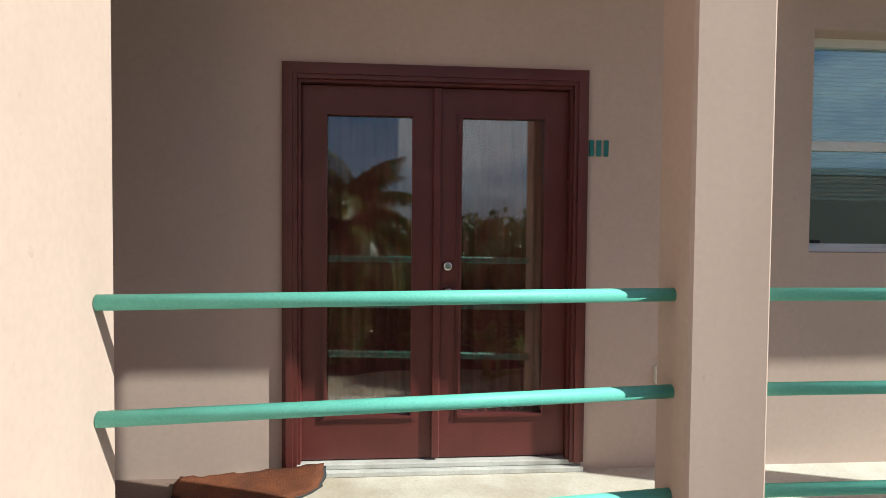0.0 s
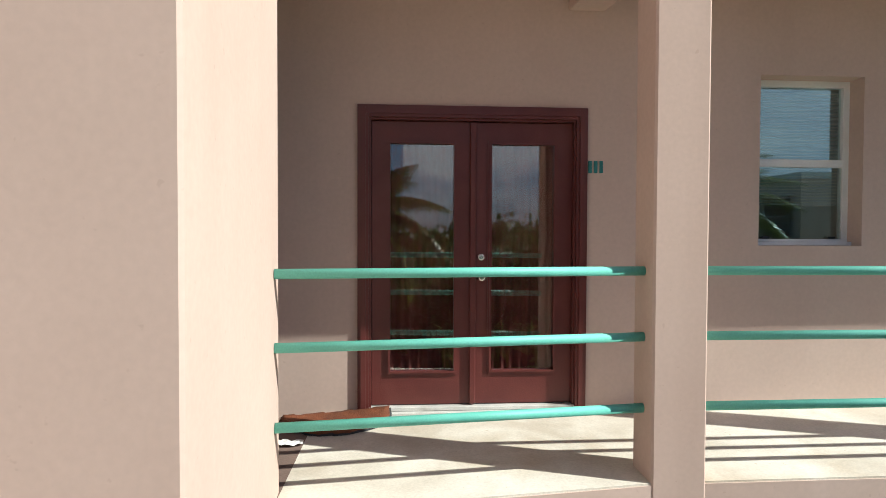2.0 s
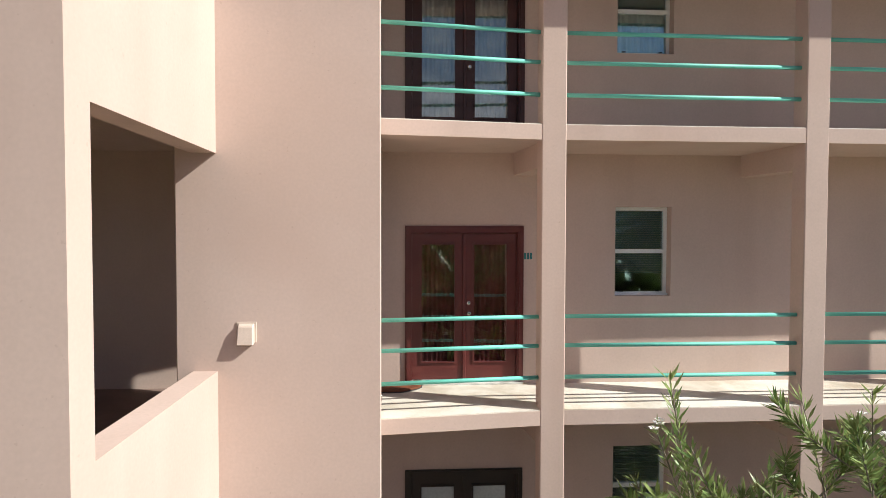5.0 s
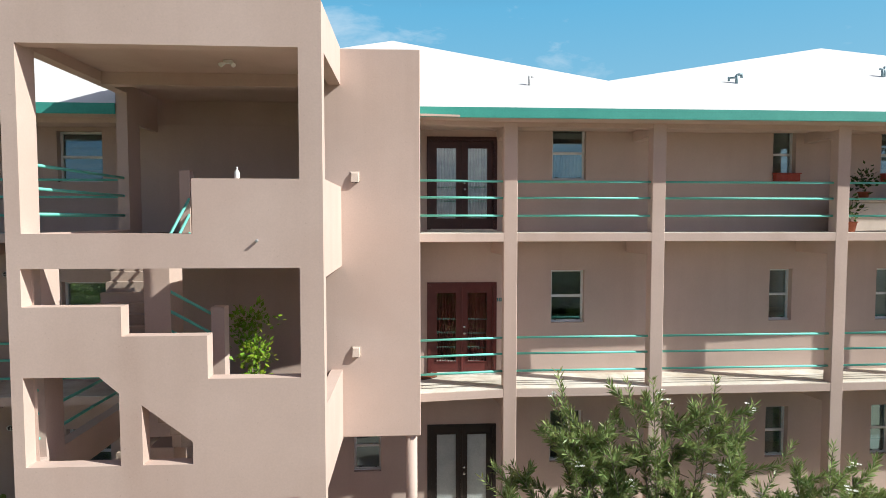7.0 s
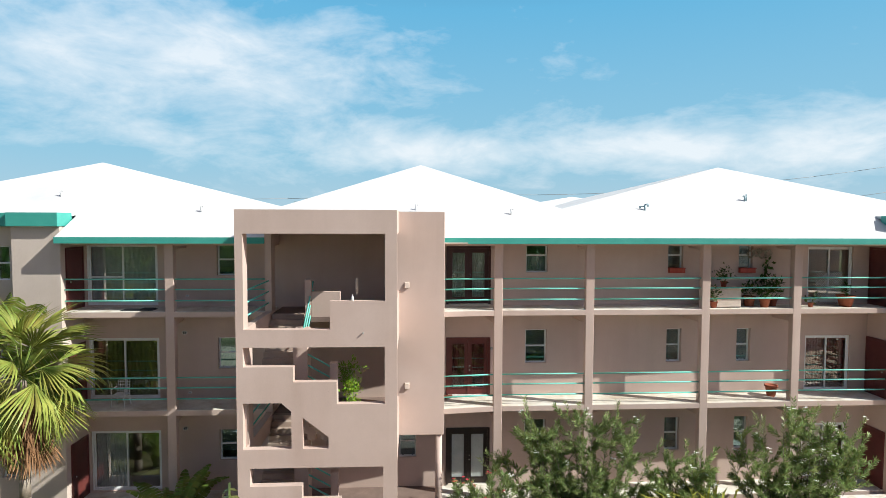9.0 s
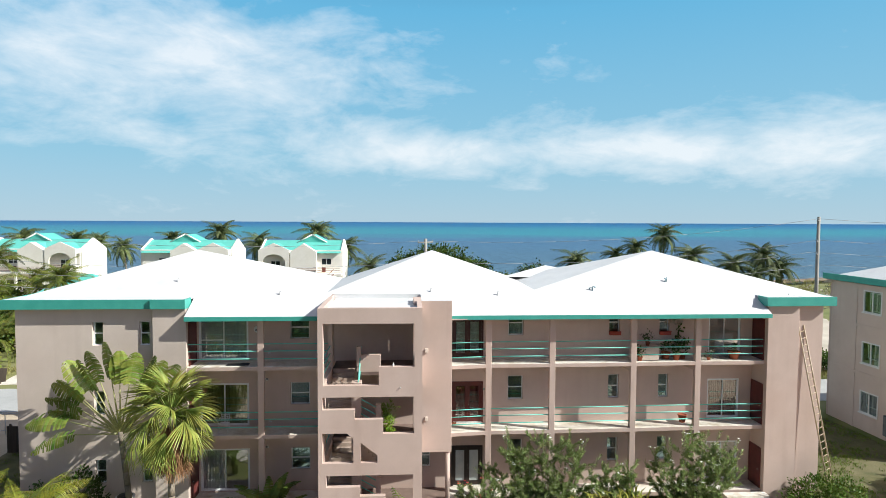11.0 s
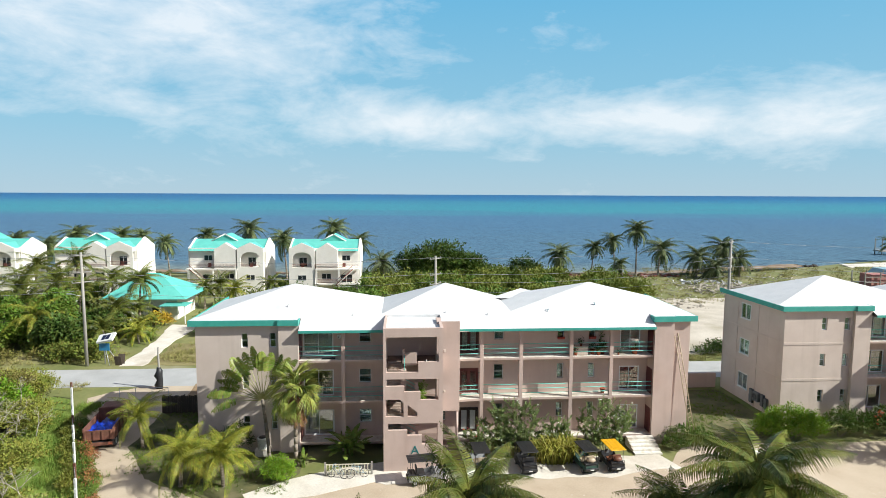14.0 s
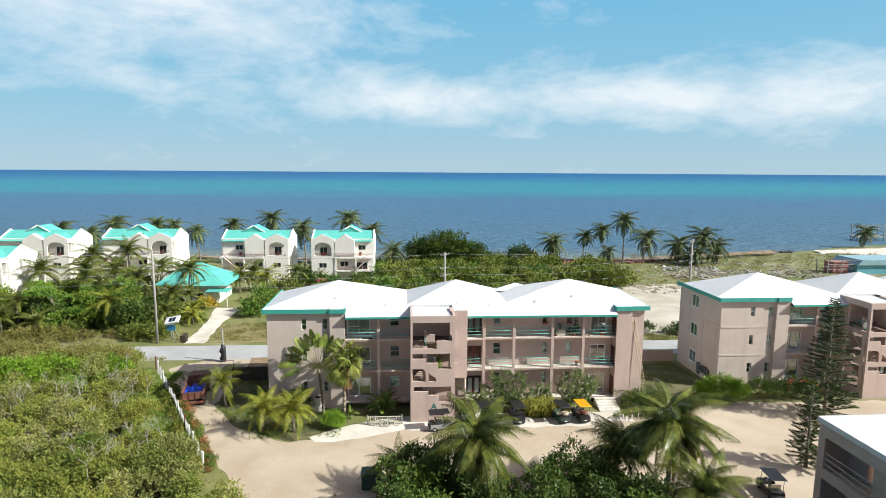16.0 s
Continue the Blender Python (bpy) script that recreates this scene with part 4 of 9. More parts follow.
sheet("verge", [(-41.5, 14.5), (-39.6, 13.9), (-33.5, 3.6), (-24.6, -12.5), (-31.5, -13.5), (-38.5, 3.6), (-44, 14.5)], 0.03, VERGE, "lush green grass strip along the fence", "grass", 0.3, 12)
DRYVERGE = surface("dry_verge_grass", (0.19, 0.155, 0.060), (0.30, 0.26, 0.11), 0.95, 0.5, 24.0, 0.9, stain=(0.14, 0.15, 0.05))
sheet("verge", [(-37.0, 25.4), (-24, 25.2), (-24, 33), (-37.6, 36)], 0.03, DRYVERGE, "dry golden grass beside the beach path", "grass", 0.3, 13)
WRACK = surface("wet_wrack_sand", (0.17, 0.105, 0.065), (0.33, 0.25, 0.17), 0.95, 0.35, 5.0, 0.6, stain=(0.42, 0.35, 0.26))
sheet("beach_sand", [(-110, 118), (-30, 104.5), (20, 100), (66, 103), (112, 115.5), (114, 122), (62, 107), (20, 104), (-30, 107.5), (-110, 122)], 0.05, WRACK, "brown sand and seaweed at the water line", "beach", 0.8, 14)
sheet("sand_spit", [(124, 112), (150, 106), (220, 118), (220, 130), (160, 127), (128, 121)], 0.06, PALESAND, "bare pale sand near the shore", "beach", 1.0, 15)

# ---- plants: materials and builders ----
LEAF_OLIVE = surface("olive_leaf", (0.115, 0.138, 0.022), (0.305, 0.310, 0.058), 0.55, 0.4, 8, 0.0, var=0.45, trans=0.14, leafy=True)
LEAF_BRIGHT = surface("bright_green_leaf", (0.12, 0.19, 0.020), (0.27, 0.345, 0.045), 0.5, 0.5, 8, 0.0, var=0.4, trans=0.14, leafy=True)
LEAF_DARK = surface("dark_green_leaf", (0.038, 0.072, 0.014), (0.105, 0.155, 0.032), 0.42, 0.6, 8, 0.0, var=0.45, trans=0.14, leafy=True)
LEAF_SCRUB = surface("scrub_leaf", (0.090, 0.128, 0.020), (0.245, 0.270, 0.052), 0.6, 0.2, 8, 0.0, var=0.4, trans=0.14, leafy=True)
LEAF_OLEANDER = surface("oleander_leaf", (0.145, 0.225, 0.065), (0.42, 0.50, 0.20), 0.34, 5, 20, 0.0, var=0.45, trans=0.28, leafy=True)
LEAF_YELLOW = surface("yellow_strap_leaf", (0.24, 0.25, 0.035), (0.46, 0.42, 0.09), 0.5, 2, 20, 0.0, var=0.35, trans=0.14, leafy=True)
PALM_GREEN = surface("palm_leaflet", (0.038, 0.062, 0.011), (0.205, 0.215, 0.045), 0.27, 1.2, 12, 0.0, var=0.35, trans=0.14, leafy=True)
SALT_PALM = surface("salt_worn_palm_leaflet", (0.050, 0.080, 0.026), (0.175, 0.200, 0.080), 0.45, 1.2, 12, 0.0, var=0.4, trans=0.10, leafy=True)
PINE_GREEN = surface("pine_needle_green", (0.036, 0.058, 0.020), (0.095, 0.115, 0.045), 0.5, 0.8, 10, 0.0, var=0.4, trans=0.08, leafy=True)
PALM_YELLOW = surface("yellowing_palm_leaflet", (0.11, 0.16, 0.020), (0.46, 0.44, 0.065), 0.42, 1.6, 12, 0.0, var=0.35, trans=0.30, leafy=True)
FAN_GREEN = surface("fan_palm_leaf", (0.085, 0.135, 0.026), (0.36, 0.37, 0.085), 0.38, 1.1, 14, 0.0, var=0.5, trans=0.14, leafy=True)
LEAF_MID = surface("mid_green_leaf", (0.046, 0.092, 0.014), (0.130, 0.185, 0.031), 0.45, 0.7, 10, 0.0, var=0.45, trans=0.14, leafy=True)
LEAF_LIME = surface("lime_green_leaf", (0.12, 0.225, 0.015), (0.235, 0.36, 0.032), 0.5, 0.8, 10, 0.0, var=0.35, trans=0.14, leafy=True)
STALK = surface("pale_leaf_stalk", (0.30, 0.30, 0.11), (0.46, 0.44, 0.20), 0.5, 3, 20, 0.0)
BANANA = surface("paddle_leaf", (0.085, 0.145, 0.022), (0.29, 0.34, 0.075), 0.36, 1.2, 14, 0.05, var=0.3, trans=0.14, leafy=True)
DEAD = surface("dead_frond", (0.16, 0.075, 0.030), (0.30, 0.16, 0.075), 0.85, 2, 20, 0.0, var=0.4)
PALMTRUNK = surface("palm_trunk_bark", (0.20, 0.16, 0.12), (0.34, 0.29, 0.23), 0.9, 3, 30, 0.6)
BARK = surface("grey_bark", (0.17, 0.14, 0.11), (0.28, 0.24, 0.19), 0.9, 3, 30, 0.5)
DEADTWIG = surface("bleached_twig", (0.32, 0.28, 0.22), (0.46, 0.42, 0.35), 0.9, 4, 40, 0.2)
PETAL_WHITE = surface("white_petal", (0.80, 0.80, 0.76), (0.86, 0.86, 0.82), 0.6, 5, 50, 0.0)
PETAL_RED = surface("red_petal", (0.55, 0.03, 0.05), (0.65, 0.05, 0.08), 0.6, 5, 50, 0.0)


def raw_mesh(name, verts, faces, material):
    me = bpy.data.meshes.new(name)
    me.from_pydata(verts, [], faces)
    me.materials.append(material)
    me.update()
    return me


def leaf_quads(c, d, side, length, width):
    """Pointed leaves as arrays: a four-cornered blade each, from its foot c along d."""
    n = len(c)
    p = np.empty((n, 4, 3))
    L, W = length[:, None], width[:, None]
    p[:, 0] = c
    p[:, 1] = c + d * L * 0.45 + side * W * 0.5
    p[:, 2] = c + d * L
    p[:, 3] = c + d * L * 0.45 - side * W * 0.5
    f = np.arange(n * 4).reshape(n, 4)
    return p.reshape(-1, 3), f


def unit(v):
    return v / np.maximum(np.linalg.norm(v, axis=1, keepdims=True), 1e-6)


def clump_leaves(lumps, density, leaf, rng, cluster=9, low=-0.35, deep=0.20):
    """Leaves in small bunches over lumpy ellipsoids (x, y, z, rx, ry, rz): thick outside, thin inside, with gaps."""
    cs, ds, ss = [], [], []
    for x, y, z, rx, ry, rz in lumps:
        area = 4 * math.pi * ((rx * ry + rx * rz + ry * rz) / 3)
        m = max(6, int(area * density / cluster))
        u = unit(rng.normal(size=(m * 2, 3)))
        u = u[u[:, 2] > low][:m]
        k = 1 + 0.22 * np.sin(u[:, 0] * 6 + x) * np.sin(u[:, 1] * 5.3 + y) + 0.16 * np.sin(u[:, 2] * 9 + x * 3) + 0.14 * np.sin(u[:, 0] * 17 + y * 5) * np.sin(u[:, 1] * 15 + x * 2)
        depth = 1 - np.abs(rng.normal(0, deep, len(u))) + (rng.random(len(u)) > 0.93) * 0.18
        base = np.array((x, y, z)) + u * np.array((rx, ry, rz)) * (k * depth)[:, None]
        c = np.repeat(base, cluster, 0) + rng.normal(0, leaf * 0.75, (len(u) * cluster, 3))
        d = unit(np.repeat(u, cluster, 0) * 0.9 + rng.normal(0, 0.65, c.shape) + np.array((0, 0, 0.15)))
        face = np.repeat(u, cluster, 0) * 0.5 + np.array((0.25, -0.1, 0.75)) + rng.normal(0, 0.42, c.shape)
        s = unit(np.cross(d, face))
        cs.append(c), ds.append(d), ss.append(s)
    c, d, s = np.concatenate(cs), np.concatenate(ds), np.concatenate(ss)
    ln = leaf * rng.uniform(0.7, 1.35, len(c))
    return leaf_quads(c, d, s, ln, ln * rng.uniform(0.42, 0.62, len(c)))


def limb_mesh(bm, a, b, r0, r1, bend, rnd, n=5, sides=6):
    """A bent tapering limb; returns its tip."""
    a, b = Vector(a), Vector(b)
    off = Vector((rnd.uniform(-bend, bend), rnd.uniform(-bend, bend), rnd.uniform(-bend, bend) * 0.4))
    pts = [a.lerp(b, i / n) + off * math.sin(math.pi * i / n) for i in range(n + 1)]
    for i in range(n):
        tube(bm, pts[i], pts[i + 1], r0 + (r1 - r0) * i / n, sides, r0 + (r1 - r0) * (i + 1) / n)
    return pts[-1]


def bush(at, lumps, leaf, density, material, label, category, seed, name="shrub", group="", trunk=True, h=1.0):
    """A shrub or broad tree: limbs from the foot and bunched leaves; lumps are relative to its foot."""
    rng, rnd = np.random.default_rng(seed), random.Random(seed)
    o = thing(name, at, label, category, group)
    v, f = clump_leaves(lumps, density, leaf, rng)
    ob = new("crown", raw_mesh("crown", v.tolist(), f.tolist(), material))
    ob.parent = o
    if trunk:
        bm = bmesh.new()
        for x, y, z, rx, ry, rz in lumps:
            q = Vector((x * 0.25, y * 0.25, 0.02))
            limb_mesh(bm, (rnd.uniform(-.08, .08) * h, rnd.uniform(-.08, .08) * h, -0.1), (x, y, z), 0.05 * h, 0.015 * h, 0.15 * h, rnd)
        part("trunk", bm, BARK, o)
    return o


def frond(length, droop, rnd, pairs=40, leaf=0.62, lift=1.0, width=0.045, twist=0.0, down=Vector((0, 0, -1))):
    """A feather frond in its own frame, out along +x: rachis and leaflets that bend towards down."""
    v, f = [], []
    pts = []
    for i in range(pairs + 1):
        t = i / pairs
        x = length * (t - 0.20 * droop * t ** 3)
        z = length * (lift * 0.5 * t - droop * 0.95 * t ** 2.2)
        pts.append(Vector((x, twist * t * t * length, z)))
    for i, j in zip(range(0, pairs, 4), range(4, pairs + 1, 4)):
        a, b = pts[i], pts[j]
        w0, w1 = 0.045 * (1 - i / pairs) + 0.008, 0.045 * (1 - j / pairs) + 0.008
        k = len(v)
        v += [a + Vector((0, w0, 0)), a + Vector((0, -w0, 0)), a + Vector((0, 0, w0)), b + Vector((0, w1, 0)), b + Vector((0, -w1, 0)), b + Vector((0, 0, w1))]
        f += [(k, k + 2, k + 5, k + 3), (k + 2, k + 1, k + 4, k + 5), (k + 1, k, k + 3, k + 4)]
    for i in range(3, pairs + 1):
        t = i / pairs
        tan = (pts[i] - pts[i - 1]).normalized()
        ln = leaf * (math.sin(math.pi * min(1, 0.13 + 0.87 * t)) ** 0.55) * (1.0 if t < 0.94 else 0.7) * rnd.uniform(0.88, 1.08)
        for s in (-1, 1):
            out = (Vector((0, s, 0)) * 0.80 + tan * (0.45 + 0.35 * t) + Vector((0, 0, 0.12)) + down * (0.34 + 0.20 * rnd.random())).normalized()
            fall = (out * 0.55 + down * (0.62 + 0.30 * rnd.random())).normalized()
            wv = out.cross(tan.cross(out) * s).normalized() * width * (1.1 - 0.4 * t)
            a = pts[i]
            m = a + out * ln * 0.45
            e = m + fall * ln * 0.55
            k = len(v)
            v += [a + wv * 0.5, a - wv * 0.5, m - wv, m + wv, e]
            f += [(k, k + 1, k + 2, k + 3), (k + 3, k + 2, k + 4)]
    return v, f


def crown_mesh(name, fronds, material):
    vv, ff = [], []
    for m, (v, f) in fronds:
        k = len(vv)
        vv += [tuple(m @ p) for p in v]
        ff += [tuple(i + k for i in q) for q in f]
    return raw_mesh(name, vv, ff, material)


def coconut_palm(at, height, label, seed, size=1.0, lean=(0.0, 0.0), n=22, material=None, wind=0.0, pairs=36, group="coconut palms", nuts=True, wide=0.024, fall=0.0, leaf=0.74):
    rnd = random.Random(seed)
    o = thing("coconut_palm", at, label, "palm tree", group)
    bm = bmesh.new()
    k = 12
    pts = [Vector((lean[0] * (i / k) ** 1.7, lean[1] * (i / k) ** 1.7, -0.15 + (height + 0.15) * i / k)) for i in range(k + 1)]
    for i in range(k):
        r0 = (0.17 if i else 0.26) * size * (1 - 0.35 * i / k)
        tube(bm, pts[i], pts[i + 1], r0, 10, (0.165 * size) * (1 - 0.35 * (i + 1) / k))
    part("trunk", bm, PALMTRUNK, o, smooth=True)
    top = pts[-1]
    fr = []
    for i in range(n):
        a = i * 2.399 + rnd.uniform(-0.25, 0.25)
        q = i / n
        tilt = radians(86 - (98 + fall) * q ** 1.2 + rnd.uniform(-9, 9))
        ln = size * rnd.uniform(3.0, 3.7) * (0.78 if q < 0.12 else 1.0)
        m = Matrix.Translation(top) @ Matrix.Rotation(a, 4, "Z") @ Matrix.Rotation(-tilt, 4, "Y") @ Matrix.Rotation(rnd.uniform(-0.5, 0.5), 4, "X")
        down = m.to_3x3().inverted() @ Vector((0.25, 0.1, -1)).normalized()
        v, f = frond(ln, 0.78 + 0.42 * rnd.random(), rnd, pairs, leaf * size, 0.55, wide * size, rnd.uniform(-0.12, 0.12) + wind * math.cos(a), down)
        fr.append((m, (v, f)))
    crown = new("crown", crown_mesh("crown", fr, material or PALM_GREEN))
    crown.parent = o
    if nuts:
        bm = bmesh.new()
        for i in range(7):
            a = rnd.uniform(0, 6.28)
            bmesh.ops.create_icosphere(bm, subdivisions=1, radius=0.11 * size, matrix=Matrix.Translation(top + Vector((0.24 * math.cos(a), 0.24 * math.sin(a), -0.22 - 0.2 * rnd.random())) * size))
        part("coconut", bm, DEAD, o, smooth=True)
        dead = []
        for i in range(3):
            v, f = frond(size * 2.2, 0.9, rnd, 26, 0.5 * size, 0.2, 0.03 * size)
            dead.append((Matrix.Translation(top) @ Matrix.Rotation(rnd.uniform(0, 6.28), 4, "Z") @ Matrix.Rotation(radians(58), 4, "Y"), (v, f)))
        d = new("dead_frond", crown_mesh("dead_frond", dead, DEAD))
        d.parent = o
    return o


def fan_leaf(r, rnd, segs=34, spread=2.7, fold=0.05, droop=0.25, split=0.5):
    """A pleated fan blade, out along +x, cut into narrow drooping fingers past the split."""
    v, f = [], []
    for i in range(segs):
        a0, a1 = [spread * ((j / segs) - 0.5) for j in (i, i + 1)]
        am = (a0 + a1) / 2
        rr = r * (0.80 + 0.20 * math.cos(am * 0.9)) * rnd.uniform(0.92, 1.06)
        hang = droop * r * (1 + 0.5 * abs(am)) * rnd.uniform(0.45, 0.75)
        k = len(v)

        def pt(a, q, up):
            return Vector((rr * q * math.cos(a), rr * q * math.sin(a), up - hang * q * q))
        half = (a1 - a0) * 0.5
        v += [pt(am, 0.02, 0), pt(am - half * 0.97, split, -fold), pt(am, split + 0.02, fold), pt(am + half * 0.97, split, -fold),
              pt(am - half * 0.42, 0.78, -fold * 0.4), pt(am + half * 0.42, 0.78, -fold * 0.4), pt(am + rnd.uniform(-0.03, 0.03), 1.0, -0.10 * r * rnd.random())]
        f += [(k, k + 1, k + 2), (k, k + 2, k + 3), (k + 1, k + 4, k + 2), (k + 2, k + 5, k + 3), (k + 2, k + 4, k + 6, k + 5)]
    return v, f


def fan_palm(at, height, label, seed, size=1.0):
    rnd = random.Random(seed)
    o = thing("fan_palm", at, label, "palm tree")
    bm = bmesh.new()
    for i in range(10):
        tube(bm, (0, 0, -0.1 + height * i / 10), (0, 0, -0.1 + height * (i + 1) / 10), 0.17 - 0.004 * i, 12, 0.163 - 0.004 * i)
    part("trunk", bm, PALMTRUNK, o, smooth=True)
    leaves, petioles = [], bmesh.new()
    top = Vector((0, 0, height))
    n = 32
    for i in range(n):
        a = i * 2.399 + rnd.uniform(-0.2, 0.2)
        q = i / n
        tilt = radians(86 - 138 * q + rnd.uniform(-8, 8))
        pl = size * rnd.uniform(0.75, 1.1)
        d = Vector((math.cos(a) * math.cos(tilt), math.sin(a) * math.cos(tilt), math.sin(tilt)))
        foot = top + d * 0.1
        end = top + d * pl + Vector((0, 0, -0.12))
        tube(petioles, foot, end, 0.022, 5, 0.014)
        m = Matrix.Translation(end) @ Matrix.Rotation(a, 4, "Z") @ Matrix.Rotation(-(tilt - 0.30), 4, "Y") @ Matrix.Rotation(rnd.uniform(-0.7, 0.7), 4, "X")
        leaves.append((m, fan_leaf(size * rnd.uniform(0.95, 1.25), rnd, 20, rnd.uniform(1.5, 1.9), 0.028, 0.42 + 0.75 * q, 0.52)))
    part("petiole", petioles, FAN_GREEN, o)
    c = new("crown", crown_mesh("crown", leaves, FAN_GREEN))
    c.parent = o
    dead = []
    for i in range(34):
        a = rnd.uniform(0, 6.28)
        m = Matrix.Translation((0.16 * math.cos(a), 0.16 * math.sin(a), height - 0.45 - 1.1 * rnd.random())) @ Matrix.Rotation(a, 4, "Z") @ Matrix.Rotation(radians(rnd.uniform(62, 82)), 4, "Y")
        dead.append((m, fan_leaf(size * rnd.uniform(1.0, 1.45), rnd, 14, 1.0, 0.05, 0.05, 0.35)))
    d = new("dead_skirt", crown_mesh("dead_skirt", dead, DEAD))
    d.parent = o
    tagged(d, "brown hanging dead leaves under the crown")
    return o


def paddle_leaf(length, width, rnd, stalk, n=16, torn=0.3, droop=0.3):
    """A long paddle blade on a stalk, out along +x, split between the side veins."""
    v, f = [], []

    def mid(t):
        x = length * (stalk + t) * (1 - 0.08 * droop * t * t)
        return Vector((x, 0, -droop * length * t * t))
    k = 0
    v += [Vector((0, 0.05, 0)), Vector((0, -0.05, 0)), mid(0) + Vector((0, 0.02, 0)), mid(0) - Vector((0, 0.02, 0))]
    f.append((0, 1, 3, 2))
    for i in range(n):
        t0, t1 = i / n, (i + 1) / n
        w0, w1 = [width * 0.5 * math.sin(math.pi * min(0.97, 0.08 + 0.9 * t)) ** 0.6 for t in (t0, t1)]
        for s in (-1, 1):
            gap = torn * rnd.random() * length / n
            k = len(v)
            sag = 0.12 + torn * rnd.random() * 0.5
            a, b = mid(t0), mid(t1)
            v += [a, b, b + Vector((-gap, s * w1, -w1 * sag + 0.1 * w1)), a + Vector((0, s * w0, -w0 * sag + 0.1 * w0))]
            f.append((k, k + 1, k + 2, k + 3))
    return v, f


def travellers_palm(at, height, label, seed):
    """Long bare stalks fanned in one plane, each with a broad paddle blade; the low ones torn into hanging strips."""
    rnd = random.Random(seed)
    o = thing("travellers_palm", at, label, "palm tree")
    bm = bmesh.new()
    limb_mesh(bm, (0.55, 0, -0.1), (0.1, 0, height), 0.15, 0.13, 0.06, rnd, 8, 10)
    part("trunk", bm, BARK, o, smooth=True)
    foot = Vector((0.1, 0, height - 0.1))
    n = 19
    for i in range(n):
        a = radians(176 - 158 * i / (n - 1) + rnd.uniform(-3, 3))
        low = max(0.0, abs(a - radians(97)) - 0.55)
        pl = rnd.uniform(2.1, 2.8) * (1 - 0.12 * low)
        dirn = Vector((math.cos(a), rnd.uniform(-0.10, 0.10), math.sin(a))).normalized()
        end = foot + dirn * pl
        bm = bmesh.new()
        tube(bm, foot + dirn * 0.05, end, 0.055, 6, 0.022)
        stalk = part("leaf_stalk", bm, STALK, o)
        vv, ff = [], []
        L, W, m = rnd.uniform(1.8, 2.3), rnd.uniform(0.85, 1.1), 20
        lean = Vector((0, rnd.uniform(-0.35, 0.35), 0))
        up = Vector((0, 0, 1))
        across = dirn.cross(Vector((0, 1, 0))).normalized()
        across = (across * math.cos(0.5 * lean.y) + Vector((0, 1, 0)) * math.sin(rnd.uniform(-1.3, 1.3))).normalized()
        tear = rnd.uniform(0.04, 0.28) + 0.55 * min(1.0, low)

        def mid(t):
            return end + dirn * (L * t * (1 - 0.10 * t)) - up * (L * (0.10 + 0.30 * low) * t * t)
        for k in range(m):
            t0, t1 = k / m, (k + 1) / m
            w0, w1 = [W * 0.5 * math.sin(math.pi * min(0.96, 0.10 + 0.86 * t)) ** 0.55 for t in (t0, t1)]
            for s in (-1, 1):
                gone = rnd.random() < 0.25 * tear
                cut_w = rnd.uniform(0.35, 0.75) if gone else rnd.uniform(0.9, 1.0)
                side = (across * s - up * (tear * rnd.uniform(0.3, 1.2))).normalized()
                gap = 0.35 * tear * rnd.random() * (t1 - t0)
                p, q = mid(t0), mid(t1 - gap)
                b = len(vv)
                ridge = Vector((0, -0.03, 0))
                vv += [p, q, q + side * w1 * 0.5 * cut_w + ridge, p + side * w0 * 0.5 * cut_w + ridge, q + side * w1 * cut_w - up * 0.12 * w1, p + side * w0 * cut_w - up * 0.12 * w0]
                ff += [(b, b + 1, b + 2, b + 3), (b + 3, b + 2, b + 4, b + 5)]
        blade = new("blade", raw_mesh("blade", [tuple(p) for p in vv], ff, BANANA))
        blade.parent = stalk
    return o


def banana_plant(at, label, seed, n=9, size=1.0, name="banana_plant"):
    rnd = random.Random(seed)
    o = thing(name, at, label, "plant")
    leaves = []
    for i in range(n):
        a = i * 2.399 + rnd.uniform(-0.3, 0.3)
        tilt = radians(rnd.uniform(28, 78))
        v, f = paddle_leaf(size * rnd.uniform(0.9, 1.25), size * 0.40, rnd, 0.35, 14, 0.45, 0.55)
        m = Matrix.Translation((rnd.uniform(-.25, .25) * size, rnd.uniform(-.25, .25) * size, rnd.uniform(0.0, 0.7) * size)) @ Matrix.Rotation(a, 4, "Z") @ Matrix.Rotation(-tilt, 4, "Y")
        leaves.append((m, (v, f)))
    c = new("foliage", crown_mesh("foliage", leaves, BANANA))
    c.parent = o
    bm = bmesh.new()
    for i in range(3):
        x, y = rnd.uniform(-.25, .25) * size, rnd.uniform(-.25, .25) * size
        tube(bm, (x, y, -0.1), (x * 1.2, y * 1.2, 0.9 * size), 0.08 * size, 8, 0.05 * size)
    part("stem", bm, BANANA, o)
    return o


